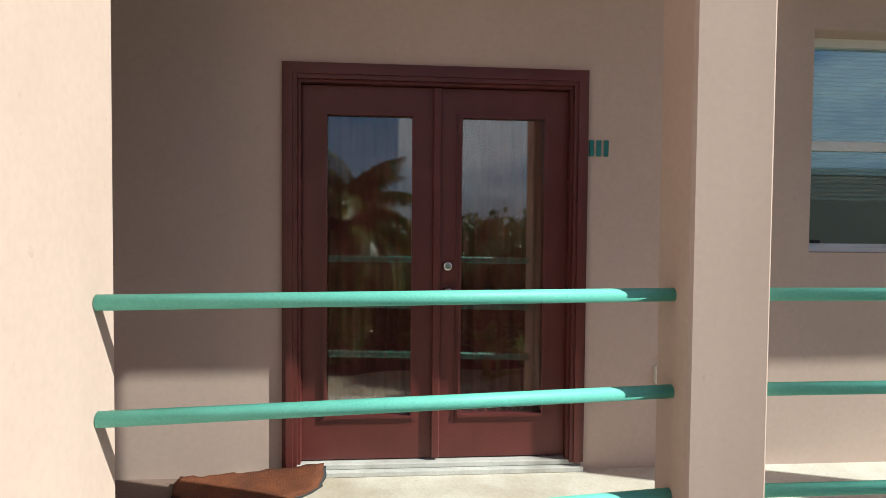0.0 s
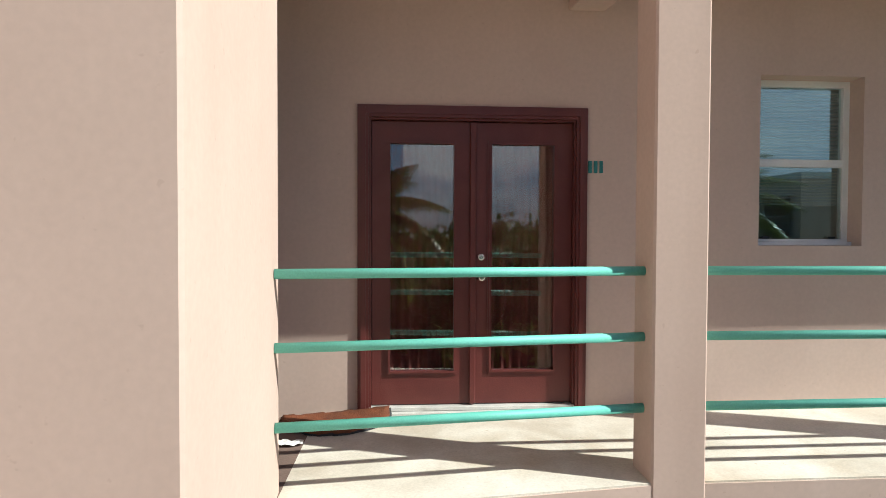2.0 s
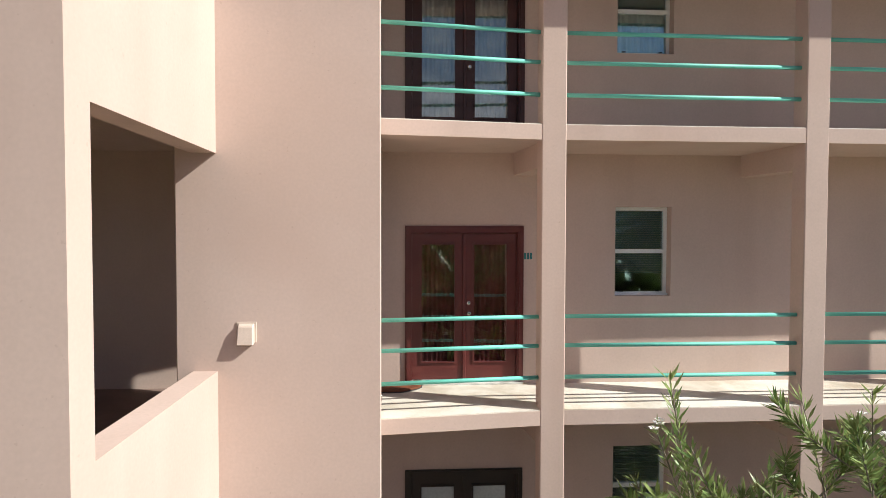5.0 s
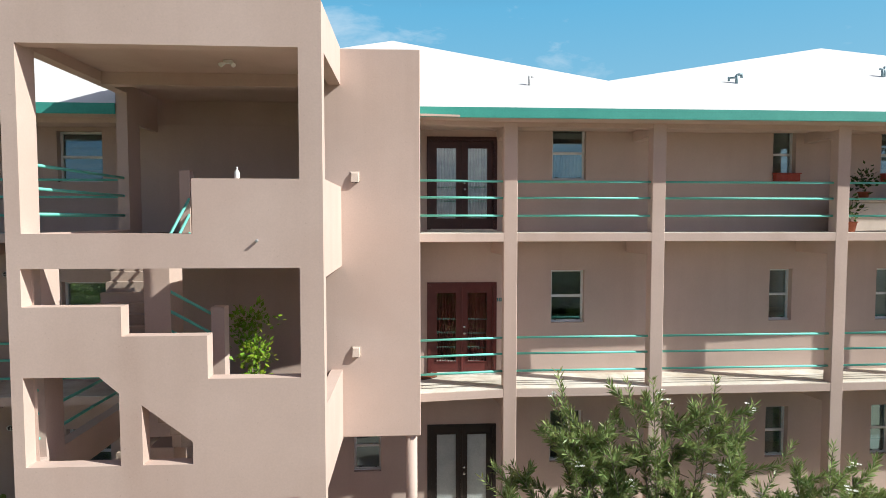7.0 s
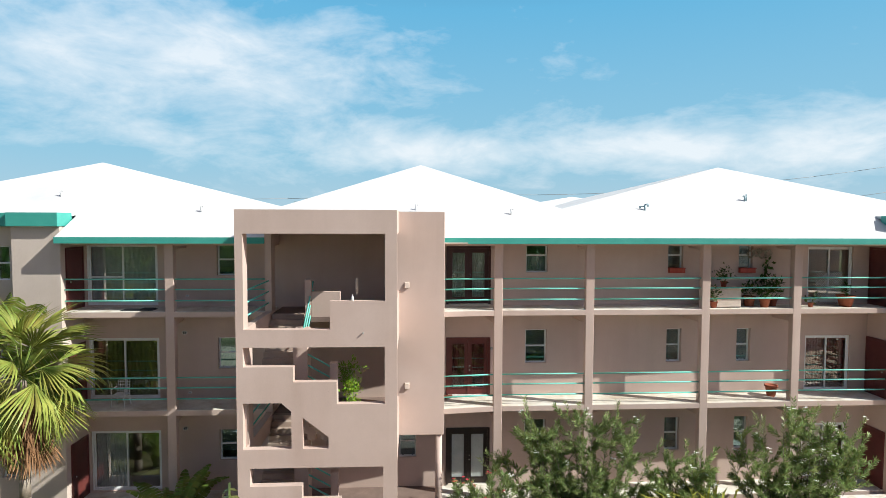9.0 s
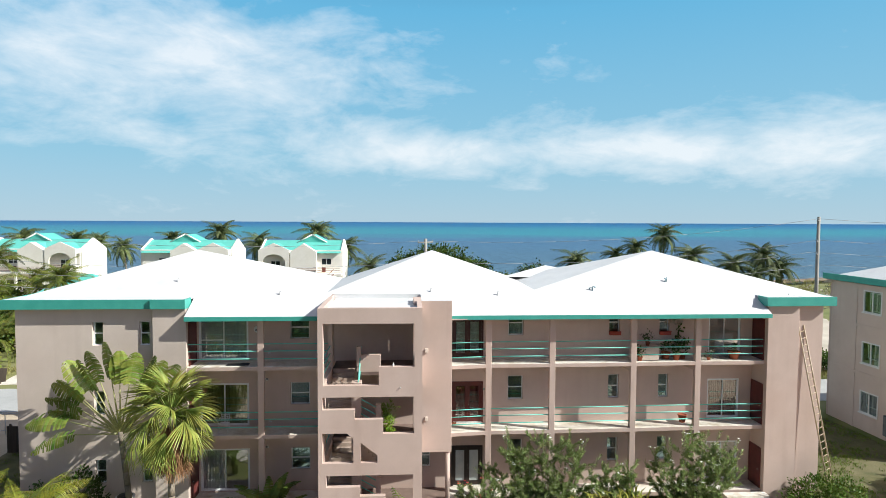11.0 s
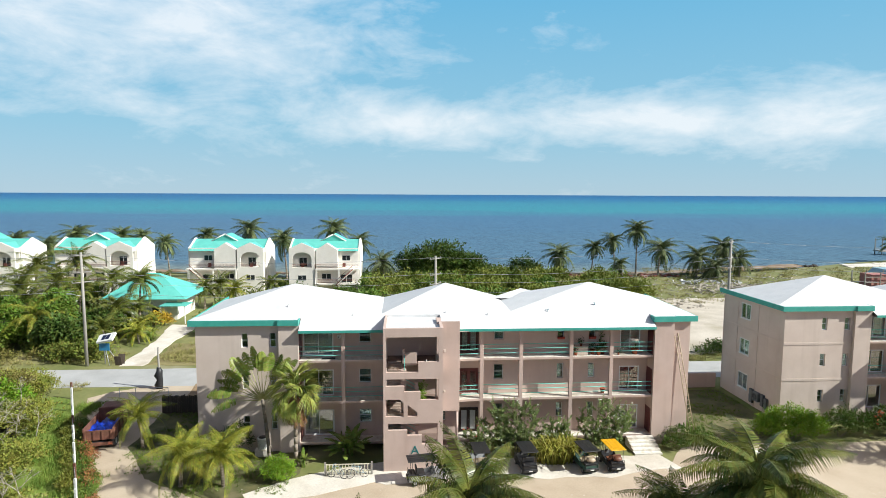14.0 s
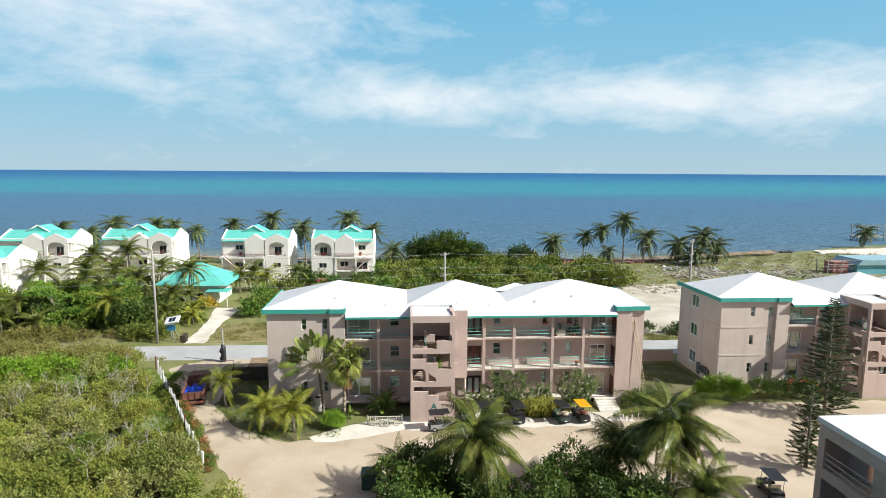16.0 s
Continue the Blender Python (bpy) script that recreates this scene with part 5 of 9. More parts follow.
def oleander(at, stems, label, seed, flowers=None, n_fl=20):
    """Upright bending stems clothed in narrow leaves in whorls; stems: (dx, dy, height)."""
    rnd, rng = random.Random(seed), np.random.default_rng(seed)
    o = thing("oleander_bush", at, label, "shrub", "oleander bushes")
    bm = bmesh.new()
    cs, ds = [], []
    tips = []
    for dx, dy, h in stems:
        def run(a, b, r, m):
            a, b = Vector(a), Vector(b)
            bend = Vector((rnd.uniform(-.2, .2), rnd.uniform(-.2, .2), 0))
            prev = a
            for i in range(1, m + 1):
                t = i / m
                p = a.lerp(b, t) + bend * math.sin(math.pi * t)
                tube(bm, prev, p, r * (1 - 0.7 * (t - 1 / m)), 5, r * (1 - 0.7 * t))
                if t > 0.28:
                    dirn = np.array((p - prev).normalized())
                    for w in range(5):
                        q = np.array(prev.lerp(p, (w + 0.5) / 5))
                        for j in range(6):
                            u = rng.normal(size=3)
                            u -= dirn * u.dot(dirn)
                            u /= max(np.linalg.norm(u), 1e-5)
                            cs.append(q)
                            ds.append(u * 0.85 + dirn * (0.55 + 0.5 * t))
                prev = p
            return prev
        tip = run((dx * 0.25, dy * 0.25, -0.05), (dx, dy, h), 0.02, 11)
        tips.append(tip)
        for k in range(9):
            t = rnd.uniform(0.22, 0.85)
            b = Vector((dx * (0.25 + 0.75 * t), dy * (0.25 + 0.75 * t), h * t))
            e = b + Vector((rnd.uniform(-.85, .85), rnd.uniform(-.6, .6), rnd.uniform(0.15, 0.85)))
            tips.append(run(b, e, 0.01, 6))
    part("stem", bm, BARK, o)
    c, d = np.array(cs), unit(np.array(ds))
    s = unit(np.cross(d, rng.normal(0, 0.6, c.shape) + np.array((0.4, -0.3, 0.8))))
    ln = rng.uniform(0.12, 0.23, len(c))
    v, f = leaf_quads(c, d, s, ln, ln * 0.145)
    ob = new("foliage", raw_mesh("foliage", v.tolist(), f.tolist(), LEAF_OLEANDER))
    ob.parent = o
    bm = bmesh.new()
    for t, k in [(t + Vector((rnd.gauss(0, 0.06), rnd.gauss(0, 0.06), rnd.gauss(0.02, 0.05))), k) for t in rnd.sample(tips, min(n_fl, len(tips))) for c6 in range(4) for k in (0,)]:
        for k in range(5):
            a = k * 1.257
            q = [bm.verts.new(t + Vector((math.cos(a + e) * r, math.sin(a + e) * r, z))) for e, r, z in ((0, 0.004, 0.01), (-0.5, 0.04, 0.03), (0, 0.055, 0.025), (0.5, 0.04, 0.03))]
            bm.faces.new(q)
    part("blossom", bm, flowers or PETAL_WHITE, o)
    return o


def strap_clump(at, rx, ry, h, n, label, seed, material):
    rng = np.random.default_rng(seed)
    o = thing("strap_leaf_clump", at, label, "plant")
    vv, ff = [], []
    for i in range(n):
        a, r = rng.uniform(0, 6.28), math.sqrt(rng.uniform())
        b = Vector((rx * r * math.cos(a), ry * r * math.sin(a), -0.03))
        dr = rng.uniform(0, 6.28)
        out = Vector((math.cos(dr), math.sin(dr), 0))
        L = h * rng.uniform(0.7, 1.2)
        side = out.cross(Vector((0, 0, 1))) * 0.040
        reach = rng.uniform(0.25, 0.85)
        pts = [b + out * L * reach * t ** 1.6 + Vector((0, 0, L * (1.55 * t - (0.72 + 0.45 * reach) * t * t))) for t in (0, 0.35, 0.7, 1.0)]
        k = len(vv)
        for j, p in enumerate(pts):
            w = (0.8, 1.0, 0.8, 0.1)[j]
            vv += [p + side * w, p - side * w]
        for j in range(3):
            ff.append((k + 2 * j, k + 2 * j + 1, k + 2 * j + 3, k + 2 * j + 2))
    ob = new("foliage", raw_mesh("foliage", [tuple(p) for p in vv], ff, material))
    ob.parent = o
    return o


def norfolk_pine(at, height, label, seed, r0=2.3):
    rnd = random.Random(seed)
    o = thing("norfolk_pine", at, label, "tree", "norfolk pines")
    bm = bmesh.new()
    tube(bm, (0, 0, -0.1), (0, 0, height), 0.17, 8, 0.015)
    cs, ds = [], []
    z = 0.5
    while z < height - 0.2:
        q = z / height
        r = r0 * (1 - q) ** 0.75 + 0.15
        for k in range(5):
            a = rnd.uniform(0, 6.28)
            e = Vector((math.cos(a) * r, math.sin(a) * r, z + r * 0.18))
            tube(bm, (0, 0, z), e, 0.03 * (1 - q) + 0.008, 4, 0.006)
            m = max(6, int(r / 0.07))
            for i in range(m):
                t = 0.15 + 0.85 * i / m
                p = Vector((0, 0, z)).lerp(e, t)
                for s in (-1, 1):
                    for w in range(2):
                        cs.append(tuple(p))
                        d = Vector((math.cos(a + s * 1.0), math.sin(a + s * 1.0), 0.25 + rnd.uniform(-.25, .35)))
                        ds.append(tuple(d))
        z += 0.36 * (1 - 0.4 * q)
    part("trunk", bm, BARK, o)
    rng = np.random.default_rng(seed)
    c, d = np.array(cs), unit(np.array(ds))
    s = unit(np.cross(d, rng.normal(size=c.shape)))
    ln = rng.uniform(0.22, 0.40, len(c))
    v, f = leaf_quads(c, d, s, ln, ln * 0.16)
    ob = new("foliage", raw_mesh("foliage", v.tolist(), f.tolist(), PINE_GREEN))
    ob.parent = o
    return o

# ---- planting round the building ----
G0 = GZ + 0.03
oleander((3.6, -1.55, G0), [(-2.9, 0.0, 3.3), (-2.05, -0.1, 5.1), (-1.95, 0.05, 4.55), (-2.15, -0.05, 4.6), (-1.9, -0.15, 4.35), (-1.9, -0.2, 4.5), (-2.2, 0.3, 4.0), (-1.2, -0.3, 4.1), (-0.6, 0.2, 4.8), (-0.3, -0.3, 5.0), (0.2, 0.1, 4.4), (0.7, -0.2, 4.6), (1.1, 0.0, 4.9), (1.5, -0.3, 4.1), (2.0, 0.2, 4.3), (2.6, -0.1, 3.6), (0.0, -0.6, 3.4), (-1.6, -0.6, 2.9), (1.0, -0.7, 3.0), (-2.6, -0.4, 2.6), (2.2, -0.5, 2.7), (-0.8, 0.5, 3.8), (-3.5, -0.1, 3.1), (1.7, 0.3, 3.9)], "tall green oleander bush with a few white blossoms", 11, None, 22)
oleander((7.0, -1.5, G0), [(-0.6, 0, 3.2), (0.0, -0.2, 3.6), (0.6, 0.1, 3.2), (0.9, -0.3, 2.7), (-0.9, -0.3, 2.6), (0.2, -0.5, 2.6), (-0.3, 0.3, 3.0)], "small green oleander bush with white blossoms", 12, None, 14)
oleander((10.9, -1.5, G0), [(-2.1, 0.0, 3.9), (-1.6, -0.2, 4.5), (-1.1, 0.2, 4.2), (-0.6, -0.2, 4.7), (-0.1, 0.1, 4.9), (0.4, -0.2, 4.4), (0.9, 0.2, 4.6), (1.3, -0.2, 4.7), (1.8, 0.0, 4.3), (2.2, -0.2, 4.2), (2.6, 0.1, 3.6), (-1.9, -0.6, 3.0), (-0.8, -0.7, 3.2), (0.2, -0.7, 3.1), (1.2, -0.7, 3.3), (2.0, -0.6, 3.0), (-2.3, 0.2, 3.1), (0.6, 0.5, 4.0)], "broad green oleander bush covered in white blossoms", 13, None, 34)
oleander((0.3, -2.3, G0), [(-0.5, 0, 2.6), (0.0, -0.3, 3.0), (0.5, 0.1, 2.8), (-0.2, 0.3, 2.2), (0.9, -0.2, 2.6), (-0.9, 0.1, 2.4)], "straggly oleander with a few red blossoms", 14, PETAL_RED, 12)
strap_clump((6.6, -2.8, G0), 1.55, 0.65, 2.75, 400, "clump of yellow-green strap leaves by the cart parking", 15, LEAF_YELLOW)
fan_palm((-13.95, -2.1, G0), 6.1, "stout fan palm with split leaves and a brown dead skirt", 21, 1.3)
travellers_palm((-16.8, -0.95, G0), 4.95, "traveller's palm with a flat fan of torn paddle leaves", 22)
coconut_palm((-27.2, 1.6, G0), 2.7, "young leaning coconut palm beside the drive", 23, 0.86, (-0.3, 0.2), 20, PALM_YELLOW, 0.1, 74, "garden palms", False, 0.015, 18, 0.9)
coconut_palm((-21.7, -5.0, G0), 2.3, "short coconut palm with yellowing fronds", 24, 0.93, (0.2, 0.0), 23, PALM_YELLOW, 0.1, 80, "garden palms", False, 0.015, 16, 0.95)
coconut_palm((-18.6, -5.2, G0), 2.2, "short coconut palm with yellowing fronds", 25, 0.95, (-0.2, 0.1), 23, PALM_YELLOW, 0.1, 80, "garden palms", False, 0.015, 16, 0.95)
bush((-14.9, -4.4, G0), [(0, 0, 0.80, 1.15, 1.0, 0.85), (0.4, -0.2, 0.65, 0.85, 0.8, 0.68)], 0.10, 380, LEAF_LIME, "clipped round bright green shrub on the sand", "shrub", 26, "round_shrub")
banana_plant((-10.0, -0.9, G0), "leafy green banana clump against the gallery", 27, 26, 1.35)
banana_plant((-13.3, -2.4, G0), "small broad-leaved plant by the shrub", 28, 8, 0.7, "leafy_plant")
bush((-20.0, -0.75, G0), [(0, 0, 1.2, 1.2, 0.7, 1.0), (1.3, 0.1, 1.7, 0.9, 0.6, 1.1), (-1.6, 0, 0.9, 1.1, 0.7, 0.8)], 0.16, 130, LEAF_DARK, "dark green foundation shrub against the end wall", "shrub", 29)
bush((17.9, -0.9, G0), [(0, 0, 0.9, 1.3, 0.8, 0.9), (1.7, 0.2, 0.8, 1.0, 0.8, 0.8), (-0.9, -0.3, 0.7, 0.8, 0.7, 0.7)], 0.14, 150, LEAF_MID, "green shrub at the foot of the end pier", "shrub", 30)
bush((28.2, 0.4, G0), [(0, 0, 1.3, 2.4, 1.5, 1.35), (1.8, -0.1, 1.1, 1.4, 1.2, 1.1), (-1.6, 0.2, 1.0, 1.3, 1.1, 1.0)], 0.16, 190, LEAF_LIME, "large rounded bright green hedge shrub", "shrub", 31)
bush((33.0, 0.6, G0), [(0, 0, 1.1, 1.5, 1.0, 1.2), (1.9, 0, 1.0, 1.3, 1.0, 1.1)], 0.16, 130, LEAF_MID, "green mixed shrub by the neighbouring building", "shrub", 32)
hibiscus = bush((37.2, 0.4, G0), [(0, 0, 1.2, 1.7, 1.1, 1.3), (1.6, 0.2, 1.0, 1.3, 1.0, 1.0)], 0.16, 130, LEAF_MID, "green hibiscus shrub dotted with orange-red blossoms", "shrub", 33)
HIBISCUS_PETAL = surface("orange_red_petal", (0.62, 0.10, 0.03), (0.72, 0.16, 0.05), 0.6, 5, 50, 0.0)
rnd = random.Random(77)
bm = bmesh.new()
for lx, ly, lz, rx, ry, rz in ((0, 0, 1.2, 1.7, 1.1, 1.3), (1.6, 0.2, 1.0, 1.3, 1.0, 1.0)):
    for k in range(26):
        a, e = rnd.uniform(math.pi, 2 * math.pi), rnd.uniform(0.05, 1.2)
        c = Vector((lx + rx * math.cos(a) * math.cos(e), ly + ry * math.sin(a) * math.cos(e), lz + rz * math.sin(e)))
        n = Vector((math.cos(a) * 0.5, math.sin(a) - 0.2, 0.5)).normalized()
        u = n.orthogonal().normalized()
        w = n.cross(u)
        for m in range(5):
            b = m * 1.257
            q = [bm.verts.new(c + u * (math.cos(b + d) * r) + w * (math.sin(b + d) * r) + n * up) for d, r, up in ((0, 0.01, 0.0), (-0.5, 0.07, 0.04), (0, 0.10, 0.03), (0.5, 0.07, 0.04))]
            bm.faces.new(q)
part("blossom", bm, HIBISCUS_PETAL, hibiscus, "orange-red blossoms")

# the row of palms and thicket across the lot
coconut_palm((-2.6, -19.8, G0), 5.8, "tall coconut palm with arching green fronds", 41, 1.30, (0.2, 0.1), 38, None, 0.12, 76, wide=0.026, fall=34, leaf=0.98)
coconut_palm((12.7, -19.6, G0), 6.5, "tall coconut palm with arching green fronds", 42, 1.36, (-0.2, 0.1), 40, None, 0.12, 76, wide=0.026, fall=34, leaf=0.98)
coconut_palm((9.4, -17.2, G0), 3.6, "middling coconut palm leaning at the lot edge", 43, 1.15, (0.2, 0.0), 28, None, 0.1, 64, wide=0.026, fall=26, leaf=0.95)
coconut_palm((12.4, -25.0, G0), 4.0, "young coconut palm at the lot edge", 44, 1.15, (0.1, 0.0), 28, None, 0.1, 64, wide=0.026, fall=18, nuts=False, leaf=0.95)
coconut_palm((-8.2, -16.0, G0), 1.8, "young coconut palm at the lot edge", 45, 0.92, (0.0, 0.0), 24, None, 0.0, 56, nuts=False, leaf=0.9)
def thicket(x0, x1, y0, y1, step, seed):
    """Separate shrubs crowded together on an uneven grid, each a heap of small leafy lumps."""
    rnd = random.Random(seed)
    x, k = x0, 0
    while x < x1:
        y = y0
        while y < y1:
            px, py = x + rnd.uniform(-0.8, 0.8), y + rnd.uniform(-0.8, 0.8)
            h = rnd.uniform(2.1, 4.5)
            rad = rnd.uniform(1.0, 1.7)
            lumps = []
            for j in range(9):
                a, q = rnd.uniform(0, 6.28), rnd.random() ** 0.6
                z = h * rnd.uniform(0.45, 0.95) if j else h
                w = rnd.uniform(0.5, 0.95)
                lumps.append((rad * q * math.cos(a), rad * q * math.sin(a), z, w, w, w * rnd.uniform(0.6, 0.95)))
            lumps.append((0, 0, h * 0.35, rad, rad, h * 0.35))
            tone = rnd.choice((LEAF_DARK, LEAF_DARK, LEAF_MID))
            words = "dense dark green broad-leaved shrub at the lot edge" if tone is LEAF_DARK else "glossy mid-green broad-leaved shrub at the lot edge"
            bush((px, py, G0), lumps, rnd.uniform(0.19, 0.30), 44, tone, words, "shrub", seed * 100 + k, "thicket_shrub", "lot edge shrubs")
            k += 1
            y += step
        x += step


thicket(-8.0, -0.6, -25.5, -17.2, 2.6, 46)
thicket(0.2, 9.0, -25.5, -19.2, 2.7, 47)
for i, (x, y, s) in enumerate(((5.0, -16.4, 1.5), (6.6, -17.2, 1.7), (7.9, -16.2, 1.5), (3.4, -17.4, 1.3), (8.8, -18.2, 1.5), (6.0, -18.6, 1.6), (1.4, -17.6, 1.2))):
    banana_plant((x, y, G0), "banana plant with long upright leaves in the thicket", 50 + i, 11, s * 0.95)
norfolk_pine((37.1, -4.2, G0), 12.9, "tall slender norfolk pine at the lot edge", 61, 3.1)
norfolk_pine((27.6, -14.6, G0), 7.6, "dark young norfolk pine at the lot edge", 62, 1.9)

# scrub forest beside the drive, beyond counting
def forest(name, region, n, rlo, rhi, zlo, zhi, leaf, density, material, label, seed):
    rng = np.random.default_rng(seed)
    lumps = []
    while len(lumps) < n:
        x, y = rng.uniform(region[0], region[1]), rng.uniform(region[2], region[3])
        if not region[4](x, y):
            continue
        r = rng.uniform(rlo, rhi)
        lumps.append((x, y, GZ + rng.uniform(zlo, zhi), r * rng.uniform(0.9, 1.3), r * rng.uniform(0.9, 1.3), r * rng.uniform(0.7, 1.0)))
    v, f = clump_leaves(lumps, density, leaf, rng, 8, -0.2)
    ob = new(name, raw_mesh(name, v.tolist(), f.tolist(), material))
    return tagged(ob, label, "vegetation", kind="stuff")


def fence_x(y):
    return -39.4 + (13.75 - y) * 0.58 if y > -12 else -24.3 + (-12 - y) * 0.35


# near-black brown ground sheets beneath the scrub and the lot-edge shrubs
DARKFLOOR = surface("dark_scrub_ground", (0.030, 0.026, 0.016), (0.060, 0.050, 0.028), 0.95, 0.8, 12.0, 0.6)
sheet("scrub_floor", [(-70, 15), (-43.5, 14.5), (-38.5, 3.6), (-31.0, -12.5), (-24.5, -15), (-21, -27), (-60, -27)], 0.025, DARKFLOOR, "dark brown ground under the mangrove scrub", "ground", 0.5, 16)
sheet("thicket_floor", [(-8.6, -26.5), (10.5, -26.5), (10.2, -18.6), (0.4, -18.4), (-8.4, -16.4)], 0.05, DARKFLOOR, "dark brown ground under the shrubs", "ground", 0.5, 17)


def scrub_room(y):
    """How wide the grass between fence and scrub is."""
    return float(np.interp(y, (-17, -13.5, -11, -9, 0, 14), (-2.6, -0.7, 1.6, 3.2, 2.6, 1.3)))


def canopy(name, n, leaf, density, material, label, seed):
    """Rounded crowns side by side, each of several small lumps, with dark gaps between them."""
    rng = np.random.default_rng(seed)
    lumps = []
    while n:
        x, y = rng.uniform(-66, -20), rng.uniform(-27, 15)
        rad = rng.uniform(1.1, 2.1)
        if x + rad > fence_x(y) - scrub_room(y) or x < -18 - 0.72 * (y + 60):
            continue
        n -= 1
        h = rng.uniform(2.0, 3.9) * (0.8 if x + rad > fence_x(y) - scrub_room(y) - 2 else 1.0)
        for k in range(6):
            a, q = rng.uniform(0, 6.28), rng.uniform() ** 0.5
            w = rng.uniform(0.6, 1.25)
            lumps.append((x + rad * q * math.cos(a), y + rad * q * math.sin(a), GZ + h * (1 - 0.28 * q * q) - 0.3 * w, w, w, w * rng.uniform(0.65, 0.95)))
        lumps.append((x, y, GZ + h * 0.4, rad * 0.9, rad * 0.9, h * 0.35))
    v, f = clump_leaves(lumps, density, leaf, rng, 8, -0.2, 0.09)
    return tagged(new(name, raw_mesh(name, v.tolist(), f.tolist(), material)), label, "vegetation", kind="stuff")


LEAF_GREY = surface("grey_green_leaf", (0.135, 0.150, 0.036), (0.335, 0.335, 0.105), 0.5, 0.5, 8, 0.0, var=0.5, trans=0.12, leafy=True)
LEAF_DRY = surface("dry_olive_leaf", (0.15, 0.145, 0.030), (0.33, 0.285, 0.085), 0.6, 0.4, 8, 0.0, var=0.5, trans=0.12, leafy=True)
canopy("mangrove_scrub", 74, 0.19, 42, LEAF_OLIVE, "dense olive-green mangrove scrub beside the drive", 71)
canopy("grey_mangrove_scrub", 66, 0.185, 42, LEAF_GREY, "grey-green mangrove scrub beside the drive", 171)
canopy("green_mangrove_scrub", 34, 0.20, 40, LEAF_SCRUB, "mid-green scrub among the mangroves", 172)
forest("bright_scrub", (-52.5, -42, 2, 8.5, lambda x, y: x < fence_x(y) - 5), 17, 1.0, 2.0, 2.0, 3.2, 0.24, 60, LEAF_LIME, "bright green sea-grape thicket beside the road", 72)
forest("olive_scrub", (-66, -42, 9, 15.5, lambda x, y: x < fence_x(y) - 5), 46, 0.9, 1.7, 1.5, 2.9, 0.21, 46, LEAF_DRY, "brownish olive scrub beside the road", 95)
forest("verge_brush", (-92, -47, 26.6, 31, lambda x, y: True), 70, 0.5, 1.1, 0.2, 0.8, 0.24, 34, LEAF_DRY, "brownish olive brush along the far side of the road", 96)
forest("roadside_scrub", (-90, -44, 27.5, 60, lambda x, y: x < -58 or y < 44), 95, 0.8, 1.9, 0.1, 1.0, 0.36, 26, LEAF_SCRUB, "tropical scrub between the road and the beach houses", 73)
forest("roadside_trees", (-88, -46, 34, 60, lambda x, y: x < -60 or y < 40 and x < -50), 9, 1.5, 2.5, 2.0, 3.6, 0.42, 38, LEAF_BRIGHT, "bright broad-leaved trees beyond the road", 74)
forest("dark_roadside_trees", (-88, -46, 30, 60, lambda x, y: x < -60 or y < 42 and x < -48), 30, 1.2, 2.5, 0.6, 3.0, 0.42, 30, LEAF_DARK, "dark broad-leaved trees beyond the road", 94)
LEAF_COAST = surface("coastal_shrub_leaf", (0.055, 0.125, 0.018), (0.165, 0.245, 0.040), 0.5, 0.3, 8, 0.0, var=0.4, trans=0.14, leafy=True)
forest("coastal_scrub", (-12, 46, 62, 96, lambda x, y: y < 97 - max(0, x) * 0.28), 95, 1.3, 2.8, 0.5, 1.9, 0.52, 13, LEAF_SCRUB, "low coastal scrub behind the building", 75)
forest("coastal_scrub", (-36, 22, 27.5, 62, lambda x, y: x > -36), 52, 1.2, 2.4, 0.4, 1.4, 0.50, 13, LEAF_SCRUB, "low coastal scrub behind the building", 76)
forest("green_coastal_scrub", (-36, 46, 40, 90, lambda x, y: x < 14 or y > 66), 52, 1.2, 2.4, 0.6, 1.9, 0.46, 14, LEAF_COAST, "bright green coastal shrubs behind the building", 97)
forest("hedge", (20.5, 60, 26.0, 28.5, lambda x, y: True), 34, 0.8, 1.2, 0.4, 0.8, 0.26, 40, LEAF_DARK, "dark hedge along the road", 77)
bush((3.5, 88, GZ), [(0, 0, 5.0, 6.0, 4.5, 4.2), (-6.5, 1, 4.2, 4.0, 3.5, 3.4), (6.5, 0, 3.4, 4.5, 3.5, 3.0), (-2, -2, 2.6, 6, 4, 2.6), (-3, -3, 6.6, 2.0, 1.8, 1.4), (3, -3, 6.2, 2.2, 1.8, 1.5), (0.5, -3.5, 4.4, 2.4, 1.6, 1.5)], 0.5, 26, LEAF_MID, "broad dark green sea-almond tree near the beach", "tree", 78, "almond_tree", "", True, 4.0)
bush((23.5, 93, GZ), [(0, 0, 2.8, 3.4, 2.6, 2.2), (3, 0, 2.2, 2.2, 2.0, 1.7)], 0.45, 30, LEAF_DARK, "low dark green tree at the beach", "tree", 79, "almond_tree", "", True, 3.0)

# palms along the beach
BEACH = [(-98, 99, 9.0, 1.3), (-90, 96, 8.0, 1.3), (-83.5, 99, 10.5, 1.35), (-74.5, 101, 10.0, 1.3), (-70.5, 101, 9.6, 1.2), (-61.5, 96, 8.6, 1.15), (-53.5, 99, 10.2, 1.2),
         (-43.8, 98, 11.8, 1.4), (-33.8, 96, 9.6, 1.45), (-22.7, 98, 12.2, 1.5), (-17, 98, 9.0, 1.3), (-9.4, 80, 5.6, 1.25), (33.9, 97, 5.6, 1.55), (42.6, 98, 7.4, 1.05), (48.8, 98, 9.0, 1.1),
         (54.3, 98, 11.8, 1.35), (60.2, 98, 6.8, 1.6), (50.5, 97, 3.0, 1.0), (69.5, 96, 5.0, 1.55), (76.2, 97, 7.2, 1.55), (81.0, 96, 4.4, 1.6), (72.0, 92, 2.8, 1.5), (155, 133, 5.0, 1.5)]
